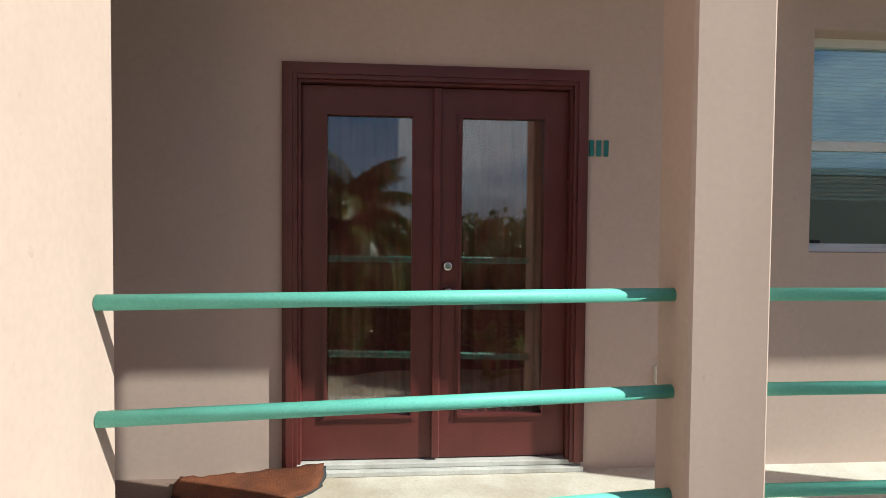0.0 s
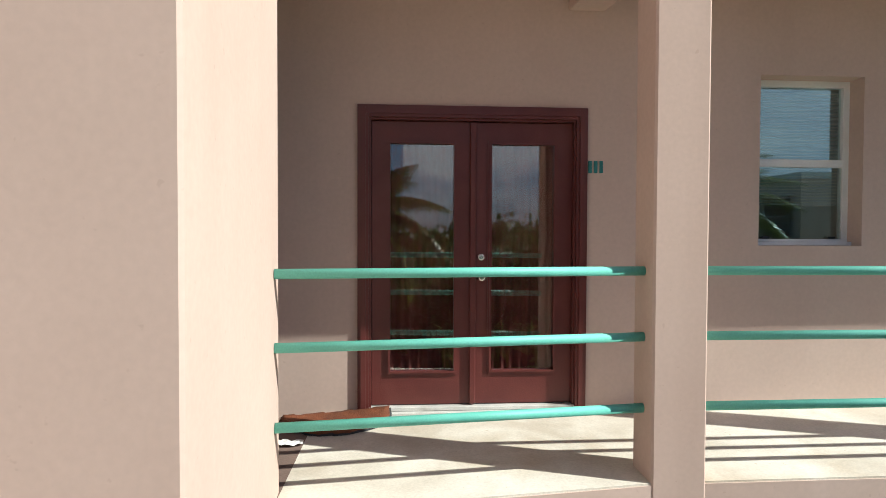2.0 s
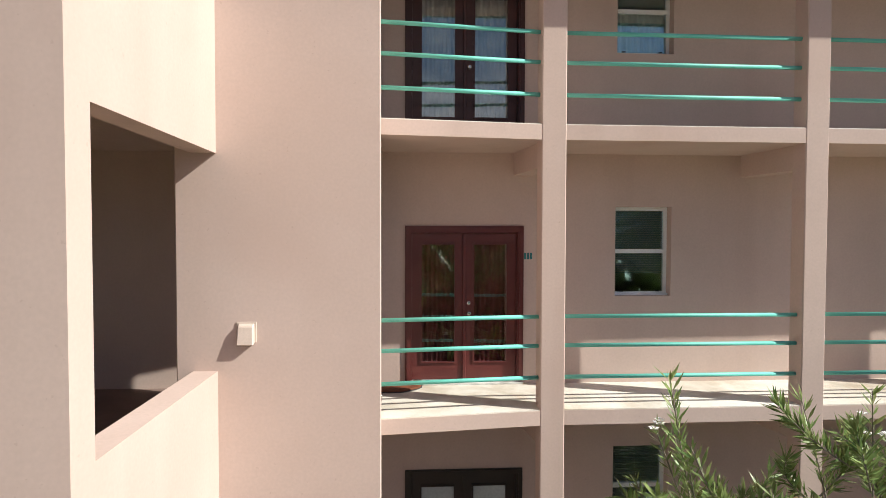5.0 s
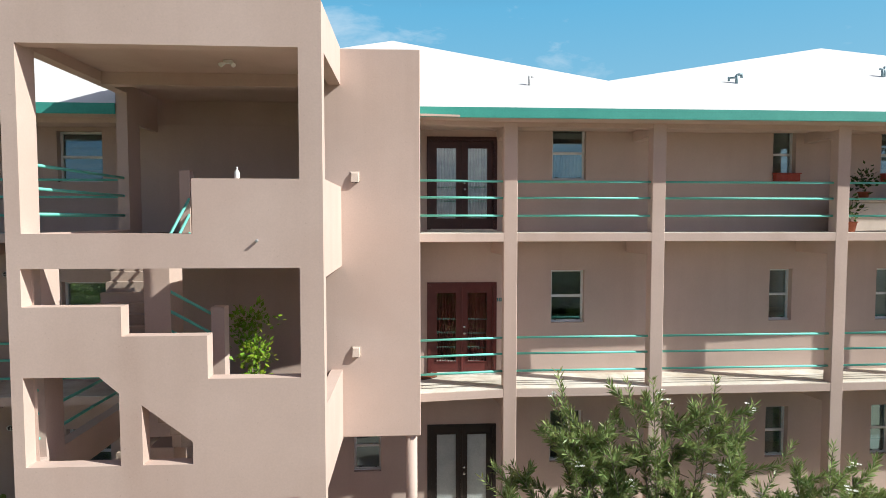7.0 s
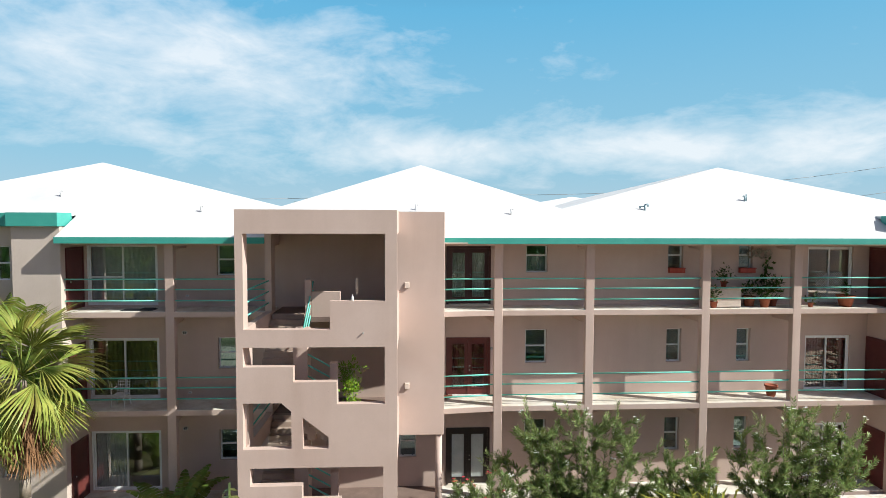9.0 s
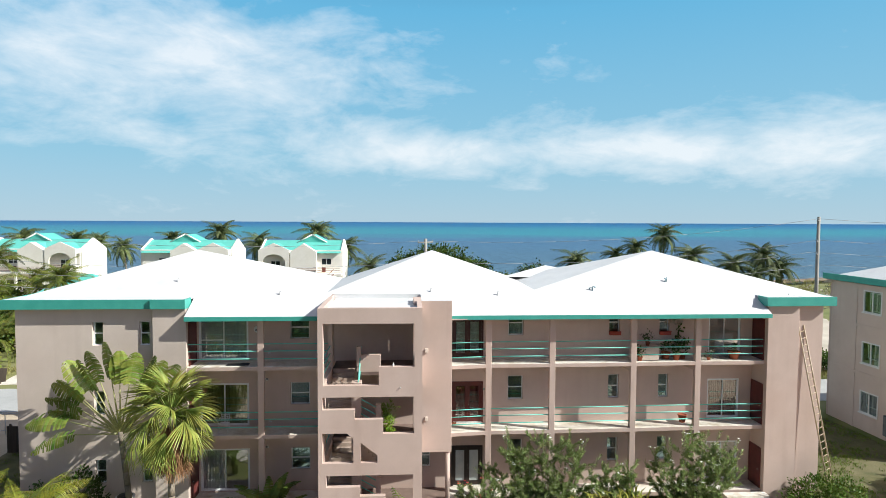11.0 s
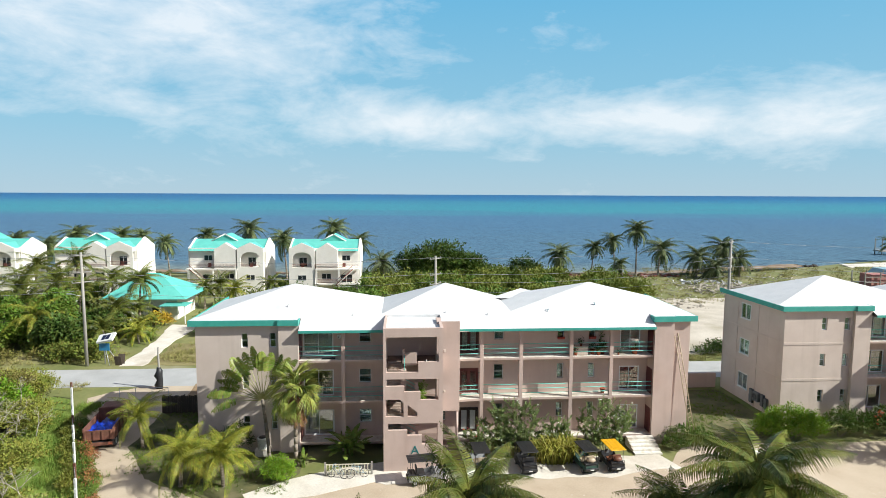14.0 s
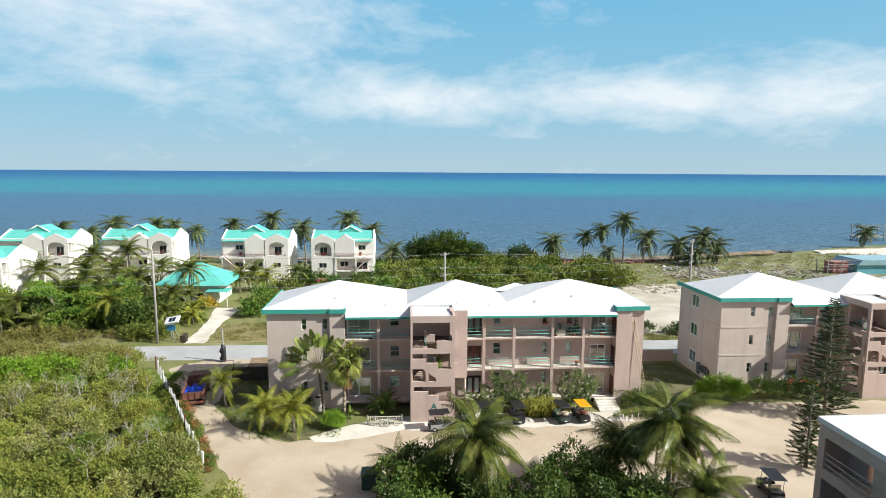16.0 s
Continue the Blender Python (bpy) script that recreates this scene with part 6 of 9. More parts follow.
for i, (x, y, h, s) in enumerate(BEACH):
    coconut_palm((x, y, ground_height(x, y)), h + 0.45 + GZ, "wind-bent coconut palm on the beach", 100 + i, s * 1.0, (0.9 * math.sin(i * 2.1), 0.0), 30, SALT_PALM, 0.30, 40, "beach palms", False, 0.038, 48, 0.92)
for i, (x, y, h, s) in enumerate(((-63.5, 60, 8.6, 1.6), (-51.5, 54, 5.6, 1.45), (-72, 62, 7.6, 1.5), (-41.5, 60, 3.6, 1.25), (-36.0, 61, 3.0, 1.3), (-54, 33, 4.2, 1.4), (-60, 40, 4.6, 1.4), (-48, 40, 4.0, 1.3), (-66, 47, 5.5, 1.5), (-58, 50, 5.0, 1.4), (-80, 55, 6.5, 1.4), (-45.5, 33, 2.6, 1.1), (-69, 34, 4.2, 1.3))):
    coconut_palm((x, y, GZ), h, "coconut palm among the beach houses", 140 + i, s * 0.98, (0.5 * math.sin(i), 0.3), 18, PALM_YELLOW if i in (4, 5) else None, 0.0, 42, "roadside palms", False, 0.034, 26)

# belt of trees on the far side of the lot, mirrored in the door glass
forest("far_thicket", (-75, 50, -105, -52, lambda x, y: True), 170, 2.4, 4.2, 1.2, 3.4, 0.9, 3.2, LEAF_DARK, "dark green woods beyond the lot", 82)
forest("lot_thicket", (-30, 20, -50, -29, lambda x, y: True), 110, 1.6, 2.8, 1.0, 2.9, 0.50, 8, LEAF_DARK, "dark green thicket on the far side of the lot", 81)
for i, (x, y, h, s) in enumerate(((-3.4, -38, 5.0, 1.3), (6, -40, 4.6, 1.2), (-20, -36, 5.5, 1.3))):
    coconut_palm((x, y, G0), h, "coconut palm in the thicket across the lot", 180 + i, s, (0.4 * math.sin(i), 0.2), 20, None, 0.0, 30, "thicket palms", False, 0.03)


# bare grey branches standing out of the scrub, beyond counting
def bare_branches(name, spots, n, h, label, seed):
    rnd = random.Random(seed)
    bm = bmesh.new()

    def grow(p, d, ln, r, depth):
        q = p + d * ln
        tube(bm, p, q, r, 4, r * 0.65)
        if depth:
            for k in range(rnd.choice((2, 3))):
                e = (d + Vector((rnd.gauss(0, 0.55), rnd.gauss(0, 0.55), rnd.gauss(0.1, 0.35)))).normalized()
                grow(q, e, ln * rnd.uniform(0.6, 0.85), r * 0.62, depth - 1)
    for x, y, spread in spots:
        for k in range(n):
            p = Vector((x + rnd.gauss(0, spread), y + rnd.gauss(0, spread), GZ + rnd.uniform(1.4, 2.4)))
            grow(p, Vector((rnd.gauss(0, 0.3), rnd.gauss(0, 0.3), 1)).normalized(), h * rnd.uniform(0.7, 1.2), 0.045, 4)
    return tagged(part(name, bm, DEADTWIG), label, "vegetation", kind="stuff")


bare_branches("bare_branches", [(-36.5, -1.5, 2.2), (-40, 2, 2.5), (-45, -2, 3.5), (-38, -8, 2.5), (-50, -8, 4.0), (-31, -13, 2.0)], 8, 1.0, "bare grey branches sticking out of the mangrove scrub", 83)
# layered broad-leaved trees across the road
LEAF_ALMOND = surface("almond_leaf", (0.070, 0.145, 0.018), (0.185, 0.275, 0.040), 0.5, 0.5, 8, 0.0, var=0.4, trans=0.14, leafy=True)
for i, (x, y, r) in enumerate(((-61.5, 34.5, 3.6), (-53.0, 35.5, 3.3), (-67.5, 37.0, 3.2), (-57.5, 41.0, 3.0))):
    rnd = random.Random(200 + i)
    lumps = [(rnd.uniform(-0.75, 0.75) * r, rnd.uniform(-0.6, 0.6) * r, 1.2 + k * 0.62, r * rnd.uniform(0.38, 0.6) * (1 - 0.07 * k), r * rnd.uniform(0.35, 0.5) * (1 - 0.07 * k), 0.42) for k in range(9) for twice in (0, 1)]
    bush((x, y, GZ), lumps, 0.36, 70, LEAF_ALMOND, "layered bright green sea-almond tree beside the road", "tree", 210 + i, "almond_tree", "roadside almond trees", True, 3.0)
for i, (x, y, h, s) in enumerate(((-70, 31.5, 2.4, 1.2), (-64.5, 30.5, 2.0, 1.1), (-46.5, 44, 3.2, 1.2), (-44.0, 40, 1.6, 1.0), (-42.8, 36.5, 1.4, 0.9), (-62, 52, 6.2, 1.5), (-56, 57, 5.6, 1.4), (-75, 50, 6.6, 1.5), (-50, 62, 4.2, 1.3), (-70, 56, 6.0, 1.5))):
    coconut_palm((x, y, GZ), h, "leafy palm in the scrub beside the road", 160 + i, s * 0.98, (0.3 * math.sin(i), 0.1), 18, PALM_YELLOW if i in (3, 4) else None, 0.0, 42, "roadside palms", False, 0.034, 26)

# ---- neighbouring buildings ----
VILLA = surface("white_villa_stucco", (0.82, 0.775, 0.69), (0.89, 0.85, 0.775), 0.85, 0.5, 30, 0.1, stain=(0.70, 0.65, 0.57))
VILLAROOF = surface("turquoise_metal_roof", (0.10, 0.47, 0.395), (0.135, 0.55, 0.47), 0.5, 0.6, 30, 0.05)
REDWOOD = surface("red_brown_timber", (0.16, 0.05, 0.035), (0.24, 0.08, 0.055), 0.7, 2, 30, 0.1)
WHITEPAINT = surface("white_paint", (0.72, 0.72, 0.70), (0.80, 0.80, 0.78), 0.6, 3, 60, 0.05)
GREYWOOD = surface("weathered_pole_wood", (0.26, 0.24, 0.21), (0.38, 0.36, 0.32), 0.85, 2, 40, 0.2, streak=True)
DARKWOOD = surface("dark_fence_wood", (0.06, 0.045, 0.035), (0.10, 0.075, 0.055), 0.85, 2, 30, 0.2, streak=True, var=0.25)
RUST = surface("rusty_truck_paint", (0.14, 0.055, 0.035), (0.23, 0.10, 0.065), 0.75, 2, 25, 0.2, stain=(0.09, 0.045, 0.03))
TARP = surface("blue_tarp", (0.005, 0.035, 0.42), (0.01, 0.06, 0.55), 0.4, 3, 15, 0.3)
BLACKPLASTIC = surface("black_plastic", (0.018, 0.018, 0.02), (0.03, 0.03, 0.032), 0.45, 4, 60, 0.03)
YELLOW = surface("yellow_cart_roof", (0.72, 0.36, 0.012), (0.80, 0.43, 0.02), 0.4, 2, 30, 0.03)
TYRE = surface("tyre_rubber", (0.014, 0.014, 0.015), (0.024, 0.024, 0.025), 0.85, 8, 60, 0.1)
METALGREY = surface("grey_metal", (0.42, 0.43, 0.44), (0.52, 0.53, 0.54), 0.45, 3, 60, 0.04, metal=0.6)
SEAT = surface("tan_vinyl_seat", (0.42, 0.33, 0.22), (0.50, 0.40, 0.28), 0.5, 3, 60, 0.05)
BROWNSEAT = surface("brown_vinyl_seat", (0.16, 0.06, 0.035), (0.21, 0.085, 0.05), 0.5, 3, 60, 0.05)
GREENBOX = surface("green_utility_paint", (0.03, 0.075, 0.06), (0.045, 0.10, 0.08), 0.5, 2, 40, 0.04)
DARKGLASS = surface("dark_window_glass", (0.02, 0.026, 0.03), (0.03, 0.038, 0.042), 0.08, 2, 20, 0.0)
SOLAR = surface("solar_cell", (0.012, 0.02, 0.05), (0.02, 0.03, 0.07), 0.15, 3, 30, 0.0)
SIGNBLUE = surface("blue_sign_paint", (0.02, 0.16, 0.30), (0.03, 0.20, 0.36), 0.5, 3, 30, 0.0)

OFF = Matrix.Translation((51.9, 3.55, 0.0))
for o in MAIN:
    c = copy_thing(o, OFF @ o.matrix_basis)
    if o is building:
        c["label"] = "neighbouring pink three-storey apartment building of the same design"
        second = c
bm = bmesh.new()
for z in (3.62, 7.07):
    box(bm, -22.24, -22.204, EY - 0.03, BY - 0.2, z, z + 0.22)
    box(bm, -22.24, -15.62, EY - 0.035, EY - 0.004, z, z + 0.22)
for y in (EY + 0.0, 4.35, 7.85):
    box(bm, -22.24, -22.204, y, y + 0.35, GZ, 3.61)
    box(bm, -22.24, -22.204, y, y + 0.35, 3.85, 7.06)
    box(bm, -22.24, -22.204, y, y + 0.35, 7.30, 10.0)
part("wall_band", bm, STUCCO_PALE, second, "raised stucco bands dividing the end wall")


def slider(y0, y1, z0, z1, x, label, drawn):
    """A white two-light sliding window in a wall that faces west; drawn = share covered by its curtain."""
    o = thing("sliding_window", (x, y0, z0), label, "window", "end wall windows")
    w, h, t = y1 - y0, z1 - z0, 0.09
    bm = bmesh.new()
    box(bm, -0.03, 0.06, 0, w, 0, t)
    box(bm, -0.03, 0.06, 0, w, h - t, h)
    box(bm, -0.03, 0.06, 0, t, t, h - t)
    box(bm, -0.03, 0.06, w - t, w, t, h - t)
    part("frame", bm, WHITEPAINT, o)
    solid("meeting_stile", WHITEPAINT, o, lambda bm: box(bm, -0.02, 0.055, w / 2 - 0.05, w / 2 + 0.05, t, h - t), bevel=0.004)
    solid("sill", WHITEPAINT, o, lambda bm: box(bm, -0.10, -0.031, -0.04, w + 0.04, -0.05, 0.035), bevel=0.004)
    for a, b, d in ((t, w / 2 - 0.05, 0.012), (w / 2 + 0.05, w - t, 0.03)):
        solid("pane", SASHGLASS, o, lambda bm: box(bm, d, d + 0.005, a, b, t, h - t))
    bm = bmesh.new()
    n = 44
    vs = [[bm.verts.new((0.10 + 0.016 * math.sin(i * 1.35) + 0.008 * math.sin(i * 0.37), t + (w - 2 * t) * drawn * i / n, z)) for i in range(n + 1)] for z in (0.03, h - 0.03)]
    for i in range(n):
        bm.faces.new((vs[0][i], vs[0][i + 1], vs[1][i + 1], vs[1][i]))
    part("curtain", bm, CURTAIN_WHITE, o)
    return o


for z, drawn, words in ((0.92, 1.0, "white sliding window with its white curtain closed"), (4.50, 0.35, "white sliding window with a pale curtain pushed aside"), (8.20, 0.52, "white sliding window, one light dark, one curtained")):
    slider(9.20, 10.85, z, z + 1.62, 29.70, words, drawn)


def condenser(y, z, w, h):
    """An outdoor cooling unit on the end wall with a round fan guard."""
    o = thing("air_conditioner", (29.66, y, z), "grey outdoor air conditioner on the pink end wall", "air conditioner", "wall units")
    solid("casing", CASEGREY, o, lambda bm: box(bm, -0.40, -0.06, 0, w, 0, h), bevel=0.02)
    bm = bmesh.new()
    for r in (0.12, 0.22, 0.32):
        ring = [Vector((-0.42, w / 2 + r * math.cos(k * math.pi / 9), h / 2 + r * math.sin(k * math.pi / 9))) for k in range(18)]
        for k in range(18):
            tube(bm, ring[k], ring[(k + 1) % 18], 0.012, 5)
    part("fan_guard", bm, BLACKPLASTIC, o)
    for s in (0.12, w - 0.18):
        solid("bracket", METALGREY, o, lambda bm: box(bm, -0.42, 0.0, s, s + 0.06, -0.05, -0.002))
    return o


def meter_cabinet(y, z, w, h):
    o = thing("meter_cabinet", (29.66, y, z), "dark grey electric meter cabinet on the pink end wall", "meter box", "wall units")
    solid("case", CASEDARK, o, lambda bm: box(bm, -0.22, 0.0, 0, w, 0, h), bevel=0.012)
    solid("cabinet_door", CASEGREY, o, lambda bm: box(bm, -0.245, -0.222, 0.04, w - 0.04, 0.05, h - 0.05), bevel=0.006)
    solid("latch", BLACKPLASTIC, o, lambda bm: box(bm, -0.265, -0.246, w - 0.10, w - 0.06, h * 0.45, h * 0.55))
    solid("conduit", METALGREY, o, lambda bm: tube(bm, (-0.08, w / 2, -0.01), (-0.08, w / 2, GZ - z - 0.1), 0.035, 8))
    return o


CASEGREY = surface("grey_cabinet_paint", (0.13, 0.14, 0.145), (0.18, 0.19, 0.195), 0.5, 2, 40, 0.05)
CASEDARK = surface("dark_cabinet_paint", (0.05, 0.055, 0.06), (0.08, 0.085, 0.09), 0.5, 2, 40, 0.05)
meter_cabinet(7.90, 0.05, 0.55, 1.40)
condenser(6.75, 0.55, 0.85, 0.90)
meter_cabinet(6.15, 0.30, 0.45, 1.15)
meter_cabinet(5.60, 0.20, 0.45, 1.05)


def villa(x, y, s, seed, w=14.4):
    """A white two-and-a-half-storey beach villa with turquoise roofs; s = -1 mirrors it."""
    o = thing("beach_villa", (x, y, GZ), "white beach villa with turquoise roof, arched balcony and outside stairs", "house", "beach villas")

    def bx(bm, x0, x1, y0, y1, z0, z1):
        box(bm, min(s * x0, s * x1), max(s * x0, s * x1), y0, y1, z0, z1)
    h = w / 2
    solid("body", VILLA, o, lambda bm: bx(bm, -h + 0.3, h - 0.3, 1.6, 10.0, -0.2, 9.7))
    # arched bay: wall with a deep round-headed recess
    a0, a1 = -h + 0.2, -h + 5.4
    am, ar = (a0 + a1) / 2, 1.95

    n, zt = 12, 7.6
    curve = [(am - ar * math.cos(k * math.pi / n), zt + 1.45 * math.sin(k * math.pi / n)) for k in range(n + 1)]

    def crest(px):
        return 11.0 - 1.2 * abs(px - am) / (am - a0)
    bm = bmesh.new()
    bx(bm, a0, am - ar, 0.0, 0.3, 5.9, crest(a0))
    bx(bm, am + ar, a1, 0.0, 0.3, 5.9, crest(a1))
    for (p, zp), (q, zq) in zip(curve, curve[1:]):
        prism(bm, [(s * p, zp), (s * q, zq), (s * q, crest(q)), (s * p, crest(p))], 0.0, 0.3)
    for p0, p1 in ((a0, am - ar), (a1, am + ar)):
        prism(bm, [(s * p0, crest(p0)), (s * p1, crest(p0)), (s * p1, crest(p1))], 0.0, 0.3)
    bmesh.ops.remove_doubles(bm, verts=list(bm.verts), dist=0.002)
    part("arched_front", bm, VILLA, o, "gabled white wall with a round-headed balcony arch")
    solid("lower_front", VILLA, o, lambda bm: bx(bm, a0, a1, 0.0, 1.62, -0.2, 5.898))
    for e0 in (a0, a1 - 0.25):
        solid("bay_parapet", VILLA, o, lambda bm: bx(bm, e0, e0 + 0.25, 0.3, 1.62, 5.9, 6.7))
        solid("bay_lintel", VILLA, o, lambda bm: bx(bm, e0, e0 + 0.25, 0.3, 1.62, 8.9, 9.75))
    solid("balcony_floor", VILLA, o, lambda bm: bx(bm, a1, h, -0.2, 1.62, 5.35, 5.65))
    # middle gable
    m0, m1 = a1 + 0.2, a1 + 4.6

    def gable(bm):
        pts = [(s * px, pz) for px, pz in ((m0, 5.66), (m1, 5.66), (m1, 9.5), ((m0 + m1) / 2, 10.9), (m0, 9.5))]
        prism(bm, pts, 0.12, 1.598)
    solid("middle_gable", VILLA, o, gable)
    # roofs
    def roof(bm):
        v = [bm.verts.new((s * px, py, pz)) for px, py, pz in ((-h + 0.3, 0.9, 9.2), (h - 0.3, 0.9, 9.2), (h - 0.3, 5.8, 11.3), (-h + 0.3, 5.8, 11.3), (-h + 0.3, 10.6, 9.2), (h - 0.3, 10.6, 9.2))]
        bm.faces.new((v[0], v[1], v[2], v[3]))
        bm.faces.new((v[3], v[2], v[5], v[4]))
    solid("roof", VILLAROOF, o, roof)
    # rear gable rising behind the ridge, with a white coping

    def rear(bm):
        v = [bm.verts.new((s * px, py, pz)) for px, py, pz in ((-1.2, 5.0, 10.9), (1.4, 5.0, 12.3), (4.0, 5.0, 10.9), (-1.2, 10.2, 10.9), (1.4, 10.2, 12.3), (4.0, 10.2, 10.9))]
        bm.faces.new((v[0], v[1], v[4], v[3]))
        bm.faces.new((v[1], v[2], v[5], v[4]))
        bm.faces.new((v[0], v[2], v[1]))
    solid("rear_gable_roof", VILLAROOF, o, rear)
    for q0, q1 in ((-1.3, 1.4), (4.1, 1.4)):
        bm = bmesh.new()
        tube(bm, (s * q0, 4.95, 10.9), (s * q1, 4.95, 12.35), 0.16, 4)
        part("coping", bm, VILLA, o)
    for c0, c1, zp, zb in ((a0, a1, 11.05, 9.85), (m0, m1, 10.95, 9.55)):
        def gr(bm):
            cm = (c0 + c1) / 2
            v = [bm.verts.new((s * px, py, pz)) for px, py, pz in ((c0, 0.3, zb - 0.22), (cm, 0.3, zp - 0.22), (c1, 0.3, zb - 0.22), (c0, 5.0, zb - 0.22), (cm, 5.2, zp - 0.22), (c1, 5.0, zb - 0.22))]
            bm.faces.new((v[0], v[1], v[4], v[3]))
            bm.faces.new((v[1], v[2], v[5], v[4]))
        solid("gable_roof", VILLAROOF, o, gr)
    for e in (-h, h - 0.3):
        def side(bm):
            prism_pts = [(10.2, -0.2), (10.2, 9.5), (5.8, 11.55), (1.7, 9.75), (1.7, -0.2)]
            a = [bm.verts.new((s * e, py, pz)) for py, pz in prism_pts]
            b = [bm.verts.new((s * (e + 0.3), py, pz)) for py, pz in prism_pts]
            bm.faces.new(a), bm.faces.new(b[::-1])
            for i in range(len(a)):
                j = (i + 1) % len(a)
                bm.faces.new((a[i], a[j], b[j], b[i]))
        bm = bmesh.new()
        side(bm)
        bmesh.ops.triangulate(bm, faces=[f for f in bm.faces if len(f.verts) > 4])
        part("end_wall", bm, VILLA, o)
    wins = [(am - 0.75, am + 0.75, 5.95, 7.75, 1.58), (am - 0.8, am + 0.8, 3.3, 4.3, -0.02), (m1 + 0.8, m1 + 2.4, 7.2, 8.2, 1.58), (m1 + 0.4, m1 + 2.8, 2.6, 4.2, 1.58), (m0 + 1.0, m0 + 2.8, 3.4, 4.4, 1.58)]
    for a, b, c, d, yy in wins:
        bm = bmesh.new()
        bx(bm, a, b, yy, yy + 0.015, c, d)
        wdw = part("window", bm, DARKGLASS, o)
        bm = bmesh.new()
        bx(bm, (a + b) / 2 - 0.04, (a + b) / 2 + 0.04, yy - 0.03, yy - 0.001, c, d)
        bx(bm, a - 0.06, b + 0.06, yy - 0.03, yy - 0.001, d, d + 0.07)
        bx(bm, a - 0.06, b + 0.06, yy - 0.03, yy - 0.001, c - 0.07, c)
        part("frame", bm, WHITEPAINT, wdw)
    # posts, rails, outside stair
    for px in (a1 + 0.15, m1 + 0.1, h - 0.6):
        solid("post", VILLA, o, lambda bm: bx(bm, px, px + 0.3, -0.2, 0.1, -0.2, 5.34))
    solid("lower_deck", VILLA, o, lambda bm: bx(bm, a1, h, -0.2, 1.62, 2.3, 2.55))
    for z in (5.66, 2.56):
        for k in (0.35, 0.65, 0.95):
            solid("rail", REDWOOD, o, lambda bm: bx(bm, a1 + 0.1, h - 0.2, -0.12, -0.06, z + k - 0.05, z + k))
    for k in (0.35, 0.65, 0.95):
        solid("rail", REDWOOD, o, lambda bm: bx(bm, am - ar, am + ar, 0.1, 0.16, 5.9 + k - 0.05, 5.9 + k))
    for z0, z1, p0, p1 in ((2.5, 5.6, h - 4.6, h - 1.2), (-0.2, 2.5, h - 1.2, h - 4.6)):
        bm = bmesh.new()
        for i in range(12):
            t = i / 11
            cx = p0 + (p1 - p0) * t
            bx(bm, cx - 0.16, cx + 0.16, -1.5, -0.4, z0 + (z1 - z0) * t - 0.12, z0 + (z1 - z0) * t)
        part("stair_flight", bm, VILLA, o)
        bm = bmesh.new()
        tube(bm, (s * p0, -1.5, z0 + 0.95), (s * p1, -1.5, z1 + 0.95), 0.05, 6)
        tube(bm, (s * p0, -1.5, z0 + 0.15), (s * p1, -1.5, z1 + 0.15), 0.09, 6)
        part("stair_rail", bm, REDWOOD, o)
    for px in (m1 + 1.2, am):
        solid("deck_chair", REDWOOD, o, lambda bm: (bx(bm, px - 0.3, px + 0.3, 0.6, 1.1, 5.95, 6.1), bx(bm, px - 0.3, px + 0.3, 1.1, 1.2, 5.95, 6.7)), "red-brown deck chair")
    return o


villa(-21.7, 72.4, 1, 1)
villa(-41.6, 73.2, -1, 2, 15.6)
villa(-69.0, 76.0, -1, 3, 16.5)
villa(-90.6, 74.0, -1, 4, 16.0)
villa(-86.0, 45.0, -1, 5, 16.0)

# turquoise hipped pavilion by the path
pav = thing("beach_pavilion", (-48.6, 55.5, GZ), "low white pavilion with a turquoise hipped roof", "house")
solid("wall", VILLA, pav, lambda bm: wall_grid(bm, -5.6, 5.6, -0.2, 3.7, -4.2, -4.0, [(1.5, 2.6, -0.2, 2.2), (-3.5, -2.3, 1.0, 2.2)]))
solid("wall", VILLA, pav, lambda bm: (box(bm, -5.6, -5.4, -4.0, 4.0, -0.2, 3.7), box(bm, 5.4, 5.6, -4.0, 4.0, -0.2, 3.7), box(bm, -5.4, 5.4, 3.8, 4.0, -0.2, 3.7)))


def pav_roof(bm):
    e = [bm.verts.new(p) for p in ((-6.2, -5.6, 3.7), (7.6, -5.6, 3.7), (7.6, 5.6, 3.7), (-6.2, 5.6, 3.7), (-1.2, 0, 7.3), (1.2, 0, 7.3))]
    for q in ((0, 1, 5, 4), (1, 2, 5), (2, 3, 4, 5), (3, 0, 4), (3, 2, 1, 0)):
        bm.faces.new([e[i] for i in q])


solid("roof", VILLAROOF, pav, pav_roof)
solid("door", DARKGLASS, pav, lambda bm: box(bm, 1.5, 2.6, -4.08, -4.04, -0.1, 2.2))
solid("awning", VILLAROOF, pav, lambda bm: slab_poly(bm, [(4.0, -7.6), (8.2, -7.6), (8.2, -4.4), (4.0, -4.4)], 2.9, 3.0))
for px in (4.2, 8.0):
    solid("awning_post", WHITEPAINT, pav, lambda bm: box(bm, px - 0.06, px + 0.06, -7.5, -7.38, -0.1, 2.9))

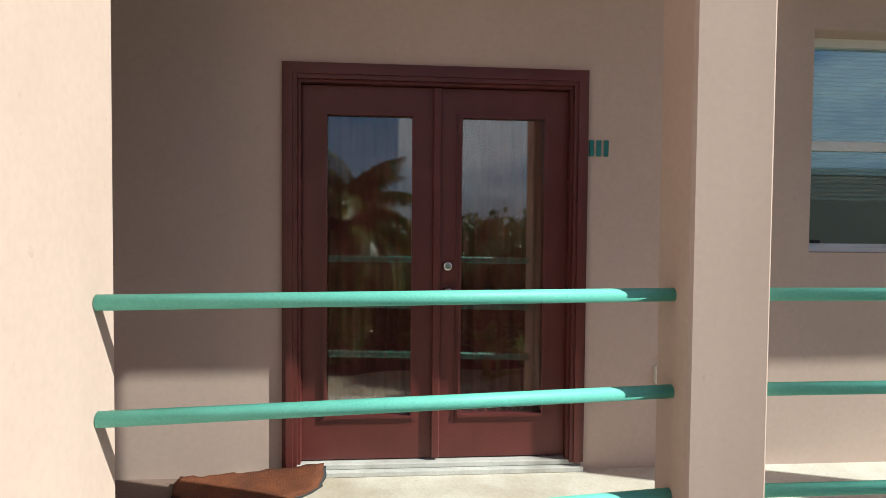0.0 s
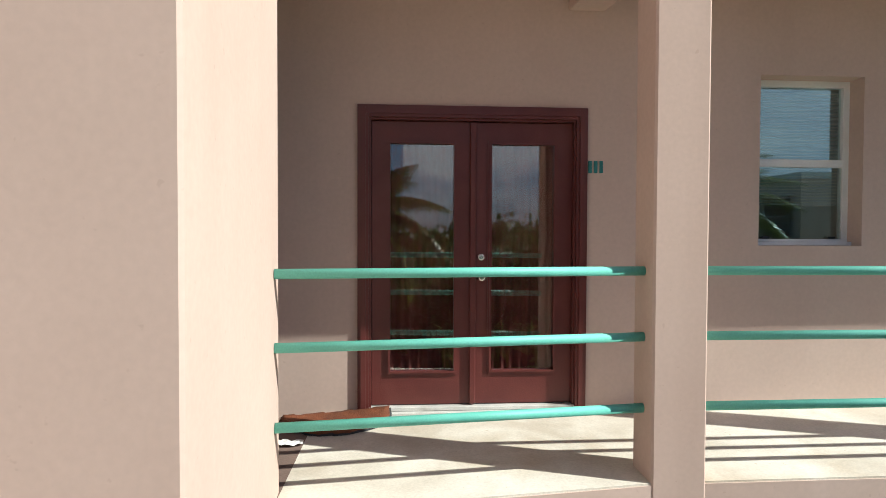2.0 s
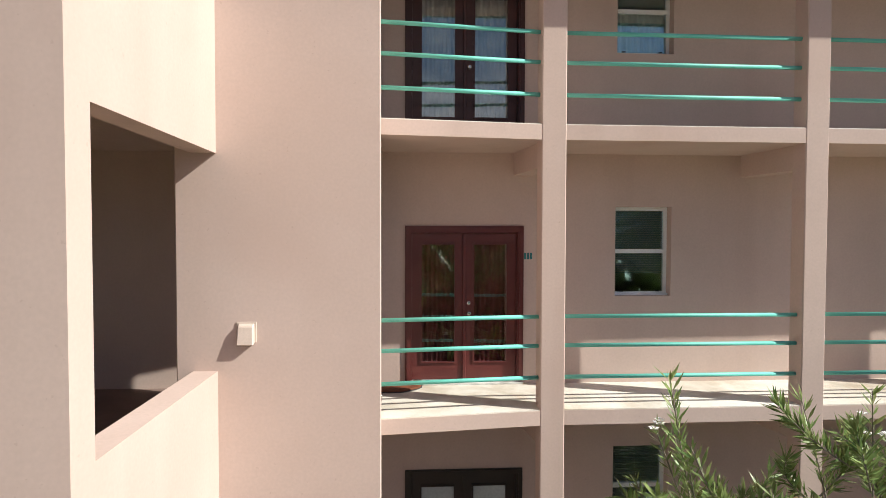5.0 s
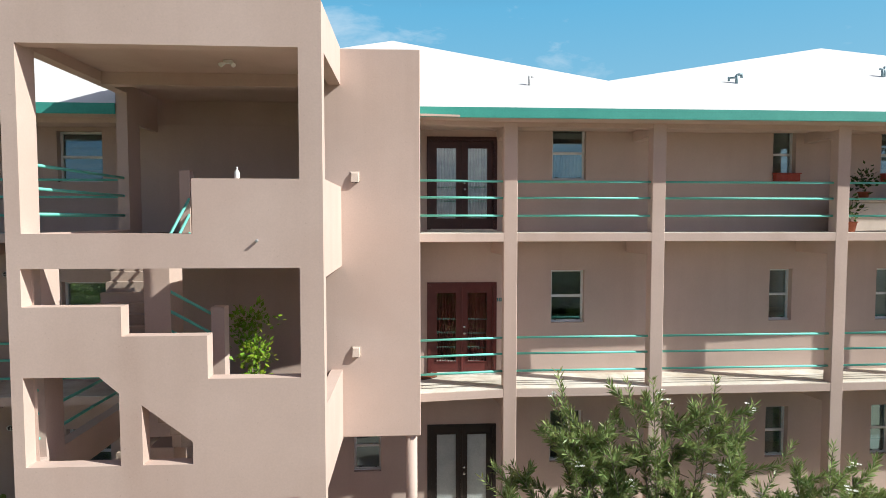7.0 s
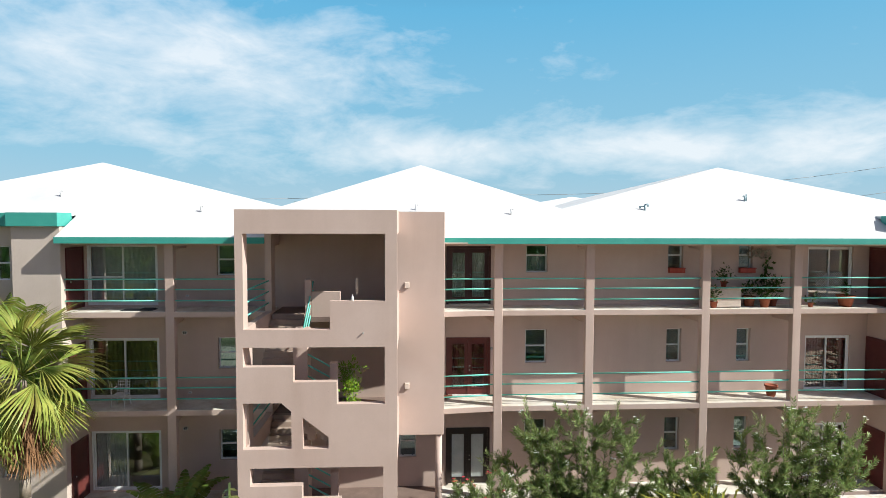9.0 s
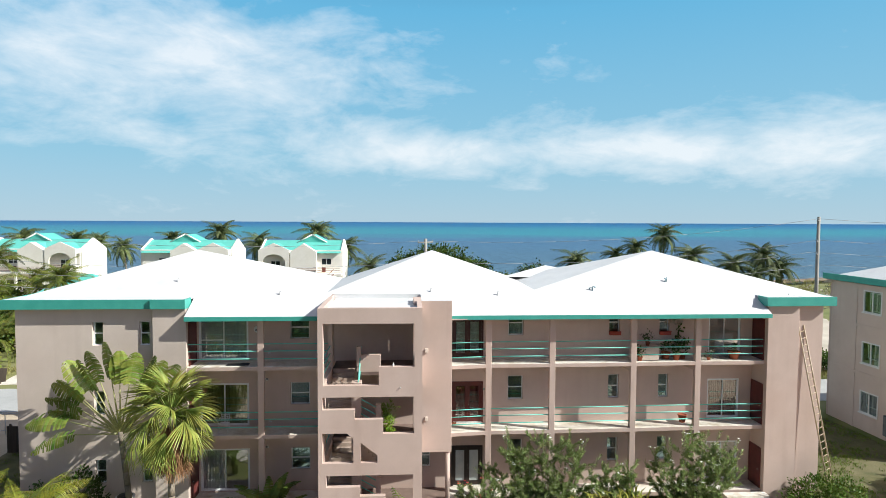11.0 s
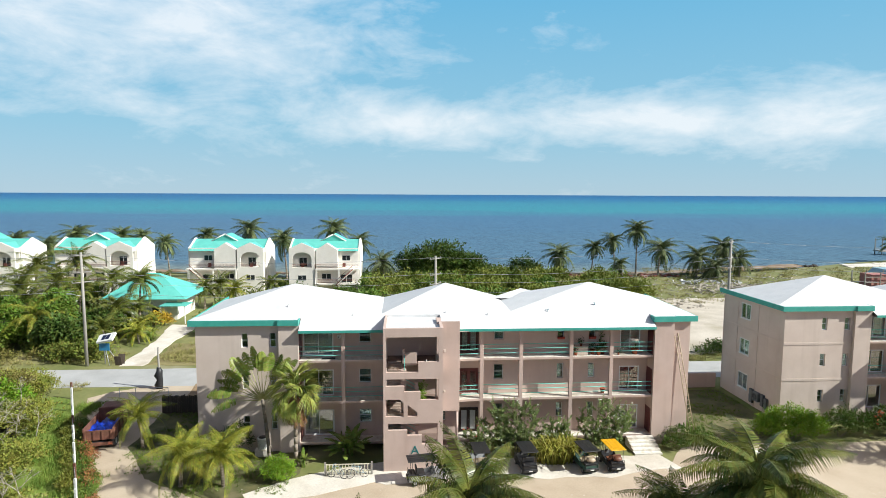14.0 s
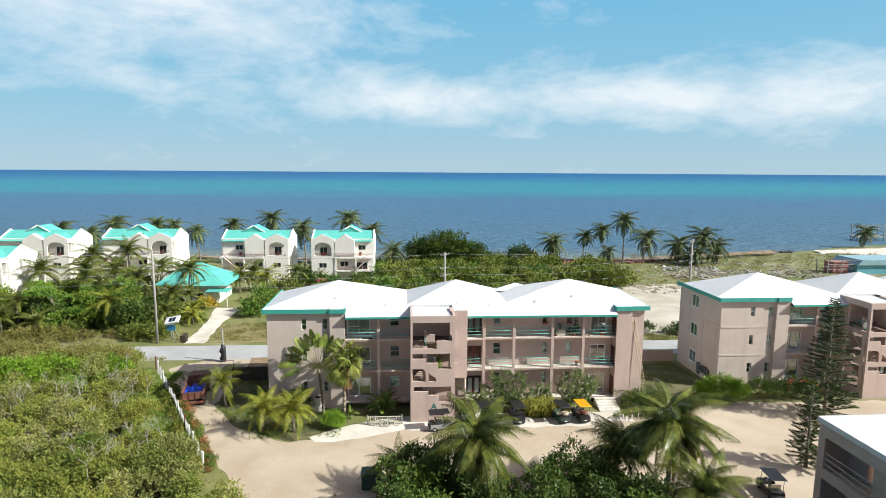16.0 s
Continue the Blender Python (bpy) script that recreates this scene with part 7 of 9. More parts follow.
# flat-roofed block across the lot
nb = thing("flat_roofed_block", (0, 0, GZ), "pink stucco block with flat white roof and open galleries", "building")
solid("gallery_wall", STUCCO, nb, lambda bm: wall_grid(bm, -34.0, -24.1, -0.2, 8.70, 21.0, 21.25, [(-31.5, -24.7, 5.6, 7.85), (-31.5, -24.7, 2.1, 4.9), (-31.5, -24.7, -0.1, 1.5)], "y"))
solid("end_wall", STUCCO, nb, lambda bm: wall_grid(bm, 21.25, 34.0, -0.2, 8.70, -24.35, -24.1, []))
solid("inner_wall", STUCCO, nb, lambda bm: wall_grid(bm, -34.0, -24.36, -0.2, 8.65, 23.2, 23.4, [(-27.5, -26.0, 5.3, 7.2), (-30.5, -29.2, 5.3, 7.2)], "y"))
solid("projecting_tower", STUCCO, nb, lambda bm: box(bm, 21.6, 26.0, -33.0, -28.2, -0.2, 8.97))
solid("roof", ROOF, nb, lambda bm: box(bm, 20.9, 34.0, -34.0, -23.95, 8.71, 9.07), "flat white coated roof")
for z in (1.7, 5.1):
    solid("gallery_floor", CONC, nb, lambda bm: box(bm, 21.26, 23.19, -34.0, -24.36, z - 0.15, z))
for z in (5.9, 6.3, 6.7):
    solid("rail", METALGREY, nb, lambda bm: box(bm, 21.1, 21.14, -31.5, -24.7, z, z + 0.05))

# ---- poles and wires ----
CABLE = surface("pale_grey_cable", (0.30, 0.31, 0.32), (0.38, 0.39, 0.40), 0.9, 3, 60, 0.0, spec=0.1)


def pole(x, y, top, label):
    o = thing("utility_pole", (x, y, GZ), label, "utility pole", "utility poles")
    bm = bmesh.new()
    tube(bm, (0, 0, -0.1), (0, 0, top - GZ), 0.21, 10, 0.14)
    part("shaft", bm, GREYWOOD, o)
    for z in (top - 0.35, top - 2.4, top - 3.6):
        arm = solid("crossarm", GREYWOOD, o, lambda bm: tube(bm, (-0.75, -0.85, z - GZ), (0.75, 0.85, z - GZ), 0.08, 4))
        for k in (-1.0, 0.0, 1.0):
            bm = bmesh.new()
            lathe(bm, [(0.03, 0), (0.05, 0.04), (0.03, 0.08), (0.045, 0.12), (0.02, 0.16)], 8, (0.7 * k, 0.8 * k, z - GZ + 0.06))
            part("insulator", bm, METALGREY, arm)
    return o


p1 = pole(-44.1, 25.5, 13.6, "tall grey utility pole beside the road with a street lamp")
bm = bmesh.new()
tube(bm, (0, 0, 8.6), (-1.2, -0.4, 9.0), 0.035, 6)
box(bm, -1.7, -1.15, -0.5, -0.3, 8.94, 9.06)
part("lamp_arm", bm, METALGREY, p1)
pole(-1.4, 27.2, 12.9, "grey utility pole behind the building")
pole(36.2, 24.5, 15.2, "grey utility pole between the buildings")
pole(-95, 26.5, 13.2, "grey utility pole beside the road")
pole(95, 22.5, 15.0, "grey utility pole beside the road")
spans = [(-95, 26.5, 13.2), (-44.1, 25.5, 13.6), (-1.4, 27.2, 12.9), (36.2, 24.5, 15.2), (95, 22.5, 15.0)]
for d, k in ((0.2, 0.0), (2.25, 0.0), (3.45, 0.9), (4.6, 0.0)):
    bm = bmesh.new()
    for (x0, y0, z0), (x1, y1, z1) in zip(spans, spans[1:]):
        prev = None
        for i in range(13):
            t = i / 12
            q = Vector((x0 + (x1 - x0) * t, y0 + (y1 - y0) * t + k, z0 + (z1 - z0) * t - d - 0.9 * 4 * t * (1 - t)))
            if prev is not None:
                tube(bm, prev, q, 0.018, 6)
            prev = q
    tagged(part("power_line", bm, CABLE), "thin sagging power line between the utility poles", "cable", "power lines")

# roadside solar lamp stand and sign
o = thing("solar_sign", (-42.4, 26.4, GZ), "tilted solar panel box over a blue sign beside the road", "sign")
bm = bmesh.new()
tube(bm, (0, 0, -0.1), (0, 0, 3.0), 0.07, 8)
tube(bm, (1.9, -0.3, 0), (0.1, 0, 2.4), 0.04, 6)
tube(bm, (0.9, -0.8, 0), (0.1, 0, 2.0), 0.04, 6)
part("post", bm, METALGREY, o)
bm = bmesh.new()
box(bm, -1.0, 1.1, -0.65, 0.65, -0.2, 0.06)
bmesh.ops.rotate(bm, verts=list(bm.verts), matrix=Matrix.Rotation(radians(32), 3, "X") @ Matrix.Rotation(radians(-14), 3, "Y"))
bmesh.ops.translate(bm, verts=list(bm.verts), vec=(0.2, 0, 3.3))
casing = part("casing", bm, WHITEPAINT, o)
for k in (-0.45, 0.1):
    bm = bmesh.new()
    box(bm, k, k + 0.5, -0.4, 0.4, 0.065, 0.075)
    bmesh.ops.rotate(bm, verts=list(bm.verts), matrix=Matrix.Rotation(radians(32), 3, "X") @ Matrix.Rotation(radians(-14), 3, "Y"))
    bmesh.ops.translate(bm, verts=list(bm.verts), vec=(0.2, 0, 3.3))
    part("solar_cell", bm, SOLAR, casing)
solid("sign_board", SIGNBLUE, o, lambda bm: box(bm, -0.55, 0.65, -0.14, -0.08, 1.7, 2.6))
o = thing("sandwich_board", (-40.4, 25.9, GZ), "dark leaning sandwich board beside the road", "sign")
for s in (-1, 1):
    bm = bmesh.new()
    box(bm, -0.4, 0.4, -0.02, 0.02, 0, 1.25)
    bmesh.ops.rotate(bm, verts=list(bm.verts), matrix=Matrix.Rotation(radians(s * 14), 3, "X"))
    bmesh.ops.translate(bm, verts=list(bm.verts), vec=(0, s * -0.3, 0))
    part("board", bm, DARKWOOD, o)

# ---- fence, gate, walls ----
fence = thing("wire_fence", (0, 0, GZ), "white-posted wire fence beside the drive", "fence")
a, b = Vector((-39.6, 14.0, 0)), Vector((-25.0, -12.2, 0))
N = 15
for i in range(N):
    p = a.lerp(b, i / (N - 1))
    bm = bmesh.new()
    box(bm, p.x - 0.07, p.x + 0.07, p.y - 0.07, p.y + 0.07, -0.2, 1.75 + 0.12 * math.sin(i * 2.7))
    part("post", bm, WHITEPAINT if i % 5 else RUST, fence)
for z in (0.25, 0.6, 0.95, 1.3, 1.6):
    bm = bmesh.new()
    tube(bm, a + Vector((0, 0, z)), b + Vector((0, 0, z)), 0.012, 4)
    part("wire", bm, METALGREY, fence)
for i in range(3, 11):
    p, q = a.lerp(b, i / (N - 1)), a.lerp(b, (i + 1) / (N - 1))
    bm = bmesh.new()
    for k in range(9):
        r = p.lerp(q, (k + 0.5) / 9)
        tube(bm, r + Vector((0, 0, 0.05)), r + Vector((0, 0, 1.45)), 0.016, 4)
    part("mesh_panel", bm, WHITEPAINT, fence)
gate = thing("drive_gate", (-34.2, 12.6, GZ), "open metal tube gate across the drive", "gate")
bm = bmesh.new()
for x in (0.0, 1.6, 3.2, 4.8):
    tube(bm, (x, 0, -0.02), (x, 0, 1.5), 0.03, 6)
tube(bm, (0, 0, 1.5), (4.8, 0, 1.5), 0.03, 6)
tube(bm, (0, 0, 0.3), (4.8, 0, 0.3), 0.03, 6)
part("gate_frame", bm, METALGREY, gate)
o = thing("gate_post", (-31.9, 16.6, GZ), "dark wrapped timber gate post beside the road", "post")
bm = bmesh.new()
tube(bm, (0, 0, -0.1), (0, 0, 4.6), 0.13, 8, 0.1)
part("post", bm, GREYWOOD, o)
bm = bmesh.new()
lathe(bm, [(0.28, 0.0), (0.42, 0.5), (0.3, 1.0), (0.45, 1.5), (0.34, 2.0), (0.14, 2.4)], 9)
for v in bm.verts:
    v.co += Vector((0.08 * math.sin(v.co.z * 5 + v.co.x * 9), 0.07 * math.cos(v.co.z * 6), 0))
part("wrapping", bm, BLACKPLASTIC, o, "black sheeting tied round the post")
wallthing = thing("timber_screen", (-28.7, 9.3, GZ), "dark timber screen fence behind the garden", "fence")
for i in range(34):
    solid("board", DARKWOOD, wallthing, lambda bm: box(bm, i * 0.18, i * 0.18 + 0.165, -0.015, 0.015, -0.1, 1.78 + 0.05 * math.sin(i * 1.9)))
for z in (0.45, 1.4):
    solid("rail", DARKWOOD, wallthing, lambda bm: box(bm, 0, 6.1, 0.016, 0.07, z, z + 0.1))
for k in range(4):
    solid("post", DARKWOOD, wallthing, lambda bm: box(bm, 0.1 + k * 1.95, 0.2 + k * 1.95, 0.071, 0.17, -0.2, 1.86))
EARTH = surface("dry_brown_earth", (0.20, 0.125, 0.065), (0.36, 0.25, 0.145), 0.95, 0.9, 12.0, 0.6, stain=(0.42, 0.36, 0.24))
sheet("bare_earth", [(-27.4, 9.8), (-22.4, 9.8), (-22.4, 17.7), (-28.6, 17.9)], 0.055, EARTH, "dry brown earth with leaves beside the road", "ground", 0.25, 18)
tagged(solid("yard_wall", STUCCO, None, lambda bm: box(bm, 20.2, 29.0, 13.9, 14.15, GZ - 0.2, 1.25)), "low pink wall between the buildings", "wall", kind="structure")

# ---- vehicles ----
def wheel(parent, x, y, r, w):
    bm = bmesh.new()
    lathe(bm, [(r * 0.55, -w / 2), (r * 0.93, -w / 2), (r, -w / 3), (r, w / 3), (r * 0.93, w / 2), (r * 0.55, w / 2)], 18)
    bmesh.ops.rotate(bm, verts=list(bm.verts), matrix=Matrix.Rotation(radians(90), 3, "Y"))
    bmesh.ops.translate(bm, verts=list(bm.verts), vec=(x, y, r))
    t = part("wheel", bm, TYRE, parent)
    bm = bmesh.new()
    lathe(bm, [(r * 0.54, -w / 2 - 0.01), (r * 0.3, -w / 2 + 0.03), (r * 0.3, w / 2 - 0.03), (r * 0.54, w / 2 + 0.01)], 14)
    bmesh.ops.rotate(bm, verts=list(bm.verts), matrix=Matrix.Rotation(radians(90), 3, "Y"))
    bmesh.ops.translate(bm, verts=list(bm.verts), vec=(x, y, r))
    part("rim", bm, METALGREY, t)


def golf_cart(m, top, body, seat, label, cargo=None):
    o = thing("golf_cart", (0, 0, 0), label, "golf cart", "golf carts")
    for x in (-0.48, 0.48):
        for y in (-0.8, 0.85):
            wheel(o, x, y, 0.23, 0.2)
    bm = bmesh.new()
    prof = [(-1.2, 0.3), (1.25, 0.3), (1.3, 0.5), (1.15, 0.8), (0.7, 0.92), (0.55, 0.45), (-0.15, 0.42), (-0.2, 0.68), (-1.2, 0.72)]
    l = [bm.verts.new((-0.56, y, z)) for y, z in prof]
    r = [bm.verts.new((0.56, y, z)) for y, z in prof]
    bm.faces.new(l), bm.faces.new(r[::-1])
    for i in range(len(prof)):
        j = (i + 1) % len(prof)
        bm.faces.new((l[i], l[j], r[j], r[i]))
    bmesh.ops.triangulate(bm, faces=[f for f in bm.faces if len(f.verts) > 4])
    part("body", bm, body, o)
    solid("seat", seat, o, lambda bm: box(bm, -0.5, 0.5, -0.55, 0.0, 0.73, 0.86), bevel=0.03)
    solid("backrest", seat, o, lambda bm: box(bm, -0.5, 0.5, -0.66, -0.56, 0.86, 1.22), bevel=0.03)
    solid("rear_seat", BLACKPLASTIC, o, lambda bm: box(bm, -0.5, 0.5, -1.15, -0.70, 0.73, 0.84), bevel=0.02)
    for x in (-0.5, 0.5):
        for y0, y1 in ((-0.95, -1.0), (0.75, 0.45)):
            bm = bmesh.new()
            tube(bm, (x, y0, 0.7), (x, y1, 1.84), 0.02, 6)
            part("roof_post", bm, BLACKPLASTIC, o)
    bm = bmesh.new()
    box(bm, -0.62, 0.62, -1.3, 0.75, 1.84, 1.89)
    bbox_bevel(bm, 0.02)
    for k in (-0.3, 0.0, 0.3):
        box(bm, k - 0.03, k + 0.03, -1.2, 0.65, 1.891, 1.905)
    part("roof", bm, top, o)
    solid("bumper", BLACKPLASTIC, o, lambda bm: box(bm, -0.55, 0.55, -1.32, -1.22, 0.34, 0.5), bevel=0.01)
    solid("rear_plate", WHITEPAINT, o, lambda bm: box(bm, -0.15, 0.15, -1.335, -1.325, 0.36, 0.46))
    bm = bmesh.new()
    for z in (0.5, 0.75, 1.0):
        tube(bm, (-0.5, -1.22, z), (0.5, -1.22, z), 0.018, 6)
    for x in (-0.5, 0.5):
        tube(bm, (x, -1.22, 0.45), (x, -1.22, 1.0), 0.018, 6)
    part("rear_rack", bm, BLACKPLASTIC, o)
    bm = bmesh.new()
    tube(bm, (-0.25, 0.5, 0.85), (-0.25, 0.25, 1.15), 0.02, 6)
    bmesh.ops.create_circle(bm, cap_ends=True, radius=0.17, segments=14, matrix=Matrix.Translation((-0.25, 0.24, 1.16)) @ Matrix.Rotation(radians(55), 4, "X"))
    part("steering_wheel", bm, BLACKPLASTIC, o)
    if cargo:
        bm = bmesh.new()
        bmesh.ops.create_icosphere(bm, subdivisions=2, radius=0.3, matrix=Matrix.Translation((0.1, -0.9, 1.0)) @ Matrix.Diagonal((1.2, 0.8, 0.7, 1)))
        part("cargo_bag", bm, cargo, o, smooth=True)
    o.matrix_basis = m
    return o


LOT = GZ + 0.05
golf_cart(pose(8.55, -3.9, LOT, 0, 0, 8), BLACKPLASTIC, GREENBOX, SEAT, "golf cart with black roof and pale bag parked at the beds", SEAT)
golf_cart(pose(10.7, -3.8, LOT, 0, 0, 5), YELLOW, BLACKPLASTIC, BROWNSEAT, "golf cart with a bright yellow roof parked at the beds", BROWNSEAT)
golf_cart(pose(3.9, -3.8, LOT, 0, 0, 6), BLACKPLASTIC, BLACKPLASTIC, BLACKPLASTIC, "black golf cart parked by the oleanders")
golf_cart(pose(0.3, -3.7, LOT, 0, 0, 4), BLACKPLASTIC, METALGREY, SEAT, "grey golf cart parked by the entry")
golf_cart(pose(-4.0, -5.4, LOT, 0, 0, -82), BLACKPLASTIC, METALGREY, BLACKPLASTIC, "silver golf cart with black roof parked before the stair tower")
golf_cart(pose(21.7, -18.6, GZ + 0.035, 0, 0, -8), BLACKPLASTIC, BLACKPLASTIC, SEAT, "black golf cart standing on the sand lot")

truck = thing("dump_truck", (0, 0, 0), "rusty brown tipper truck with a blue tarp in its bed", "truck")
for x in (-0.9, 0.9):
    wheel(truck, x, -1.3, 0.48, 0.3)
    wheel(truck, x, 2.6, 0.48, 0.28)
    wheel(truck, x * 0.62, -1.3, 0.48, 0.28)
solid("chassis", BLACKPLASTIC, truck, lambda bm: box(bm, -0.5, 0.5, -2.3, 3.2, 0.55, 0.8))
bm = bmesh.new()
for p in ((-1.15, -1.05, -2.2, 1.7, 0.95, 1.95), (1.05, 1.15, -2.2, 1.7, 0.95, 1.95), (-1.05, 1.05, -2.2, -2.1, 0.95, 1.75), (-1.05, 1.05, 1.6, 1.7, 0.95, 2.35), (-1.05, 1.05, -2.1, 1.6, 0.95, 1.05)):
    box(bm, *p)
bed = part("bed", bm, RUST, truck, "rusty open tipper bed")
for k in (-1.0, -0.35, 0.3, 0.95):
    solid("rib", RUST, bed, lambda bm: box(bm, k - 0.05, k + 0.05, -2.27, -2.201, 0.97, 1.73))
for k in (-1.6, -0.6, 0.4, 1.3):
    for s in (-1, 1):
        solid("rib", RUST, bed, lambda bm: box(bm, min(s * 1.151, s * 1.22), max(s * 1.151, s * 1.22), k - 0.05, k + 0.05, 0.97, 1.9))
bm = bmesh.new()
n = 14
g = [[bm.verts.new((-1.03 + 2.06 * i / n, -1.9 + 2.9 * j / n, 1.45 + 0.22 * math.sin(i * 0.9) * math.cos(j * 0.7) + 0.1 * math.sin(i * 2.3 + j))) for i in range(n + 1)] for j in range(n + 1)]
for j in range(n):
    for i in range(n):
        bm.faces.new((g[j][i], g[j][i + 1], g[j + 1][i + 1], g[j + 1][i])).smooth = True
part("tarp", bm, TARP, truck, "crumpled bright blue tarp")
solid("cab", RUST, truck, lambda bm: box(bm, -1.0, 1.0, 1.85, 3.4, 0.7, 2.3), bevel=0.08)
solid("rear_window", DARKGLASS, truck, lambda bm: box(bm, -0.7, 0.7, 1.83, 1.848, 1.7, 2.15))
solid("rear_bumper", RUST, truck, lambda bm: box(bm, -1.1, 1.1, -2.42, -2.3, 0.55, 0.8))
for x in (-0.9, 0.9):
    solid("tail_lamp", TERRACOTTA, truck, lambda bm: box(bm, x - 0.12, x + 0.12, -2.45, -2.421, 0.6, 0.76))
    solid("wing_mirror", METALGREY, truck, lambda bm: box(bm, x * 1.25 - 0.08, x * 1.25 + 0.08, 3.0, 3.06, 1.7, 2.15))
truck.matrix_basis = pose(-30.9, 3.4, GZ + 0.035, 0, 0, 10)

o = thing("utility_cabinet", (-10.4, -15.6, GZ + 0.03), "dark green utility cabinet at the lot edge", "cabinet")
solid("body", GREENBOX, o, lambda bm: box(bm, -0.8, 0.8, -0.6, 0.6, 0, 1.3), bevel=0.03)
solid("lid", GREENBOX, o, lambda bm: box(bm, -0.86, 0.86, -0.66, 0.66, 1.302, 1.4), bevel=0.02)
solid("door", GREENBOX, o, lambda bm: box(bm, -0.7, -0.02, -0.63, -0.601, 0.1, 1.2))
solid("door", GREENBOX, o, lambda bm: box(bm, 0.02, 0.7, -0.63, -0.601, 0.1, 1.2))

# ladder on the end wall
lad = thing("ladder", (0, 0, 0), "tall wooden extension ladder leaning on the end wall", "ladder")
p0, p1 = Vector((19.2, -0.45, GZ + 0.02)), Vector((17.55, 0.33, 9.2))
side = Vector((0.26, 0.10, 0.06))
for s in (-0.5, 0.5):
    bm = bmesh.new()
    tube(bm, p0 + side * s * 1.6, p1 + side * s * 1.4, 0.04, 6)
    part("stile", bm, SEAT, lad)
for i in range(26):
    q = p0.lerp(p1, (i + 0.7) / 26.5)
    bm = bmesh.new()
    tube(bm, q - side * 0.75, q + side * 0.75, 0.022, 5)
    part("rung", bm, SEAT, lad)

# entrance steps
st = thing("entrance_steps", (0, 0, GZ), "broad concrete steps up to the ground-floor gallery", "steps")
for i in range(5):
    solid("step", CONC, st, lambda bm: box(bm, 13.4, 15.7, -2.0 + 0.42 * i, 0.15, -0.1 if i == 0 else 0.135 + 0.155 * (i - 1), 0.155 + 0.155 * i - 0.02 + 0.0))
st2 = thing("entry_apron", (0, 0, GZ), "concrete entry apron before the stair tower", "steps")
solid("step", CONC, st2, lambda bm: box(bm, -2.5, 0.7, -3.1, -1.4, -0.1, 0.30))
solid("step", CONC, st2, lambda bm: box(bm, -2.5, 0.7, -1.39, -0.06, -0.1, 0.62))

# ---- roof pipes ----
def roof_pipe(x, y, material, kind, label):
    z = EZ + SL * (y - RF)
    o = thing("roof_vent_pipe", (x, y, z), label, "vent pipe", "roof vent pipes")
    bm = bmesh.new()
    tube(bm, (0, 0, -0.05), (0, 0, 0.38), 0.06, 10)
    if kind == 1:
        tube(bm, (0, 0, 0.36), (0.22, 0, 0.42), 0.06, 10)
        tube(bm, (0.22, 0, 0.43), (0.22, 0, 0.24), 0.06, 10)
        tube(bm, (-0.3, 0.1, 0.12), (-0.3, 0.1, 0.3), 0.05, 10)
        tube(bm, (-0.3, 0.1, 0.26), (0.0, 0, 0.26), 0.045, 10)
    elif kind == 2:
        tube(bm, (0.14, 0.05, 0.0), (0.14, 0.05, 0.5), 0.055, 10)
        tube(bm, (0.0, 0.0, 0.34), (0.14, 0.05, 0.34), 0.05, 10)
        tube(bm, (-0.14, 0.0, 0.36), (0, 0, 0.36), 0.05, 10)
    else:
        tube(bm, (0, 0, 0.34), (0.2, 0, 0.36), 0.05, 10)
    bmesh.ops.scale(bm, verts=list(bm.verts), vec=(0.55, 0.55, 0.55))
    part("pipe", bm, material, o)


NAVY = surface("blue_grey_pipe", (0.22, 0.33, 0.37), (0.30, 0.40, 0.44), 0.5, 4, 60, 0.02)
roof_pipe(-1.96, 1.44, ROOF, 0, "white coated bent vent pipe on the roof")
roof_pipe(1.54, 1.15, ROOF, 0, "white coated bent vent pipe on the roof")
roof_pipe(6.7, 1.5, NAVY, 1, "dark blue bent vent pipes on the roof")
roof_pipe(11.0, 2.21, NAVY, 2, "dark blue upright vent pipes on the roof")
roof_pipe(-15.2, 2.3, ROOF, 0, "white coated bent vent pipe on the roof")
roof_pipe(-9.7, 1.25, ROOF, 0, "white coated bent vent pipe on the roof")
roof_pipe(17.2, 0.9, ROOF, 0, "white coated bent vent pipe on the roof")

# ---- small things on the galleries ----
f2, f3, f1 = FLOORS[1], FLOORS[2], FLOORS[0]
mat = thing("door_mat", (-1.37, 1.335, f2 + 0.003), "worn half-round rust coir door mat with curled rubber edge", "mat")


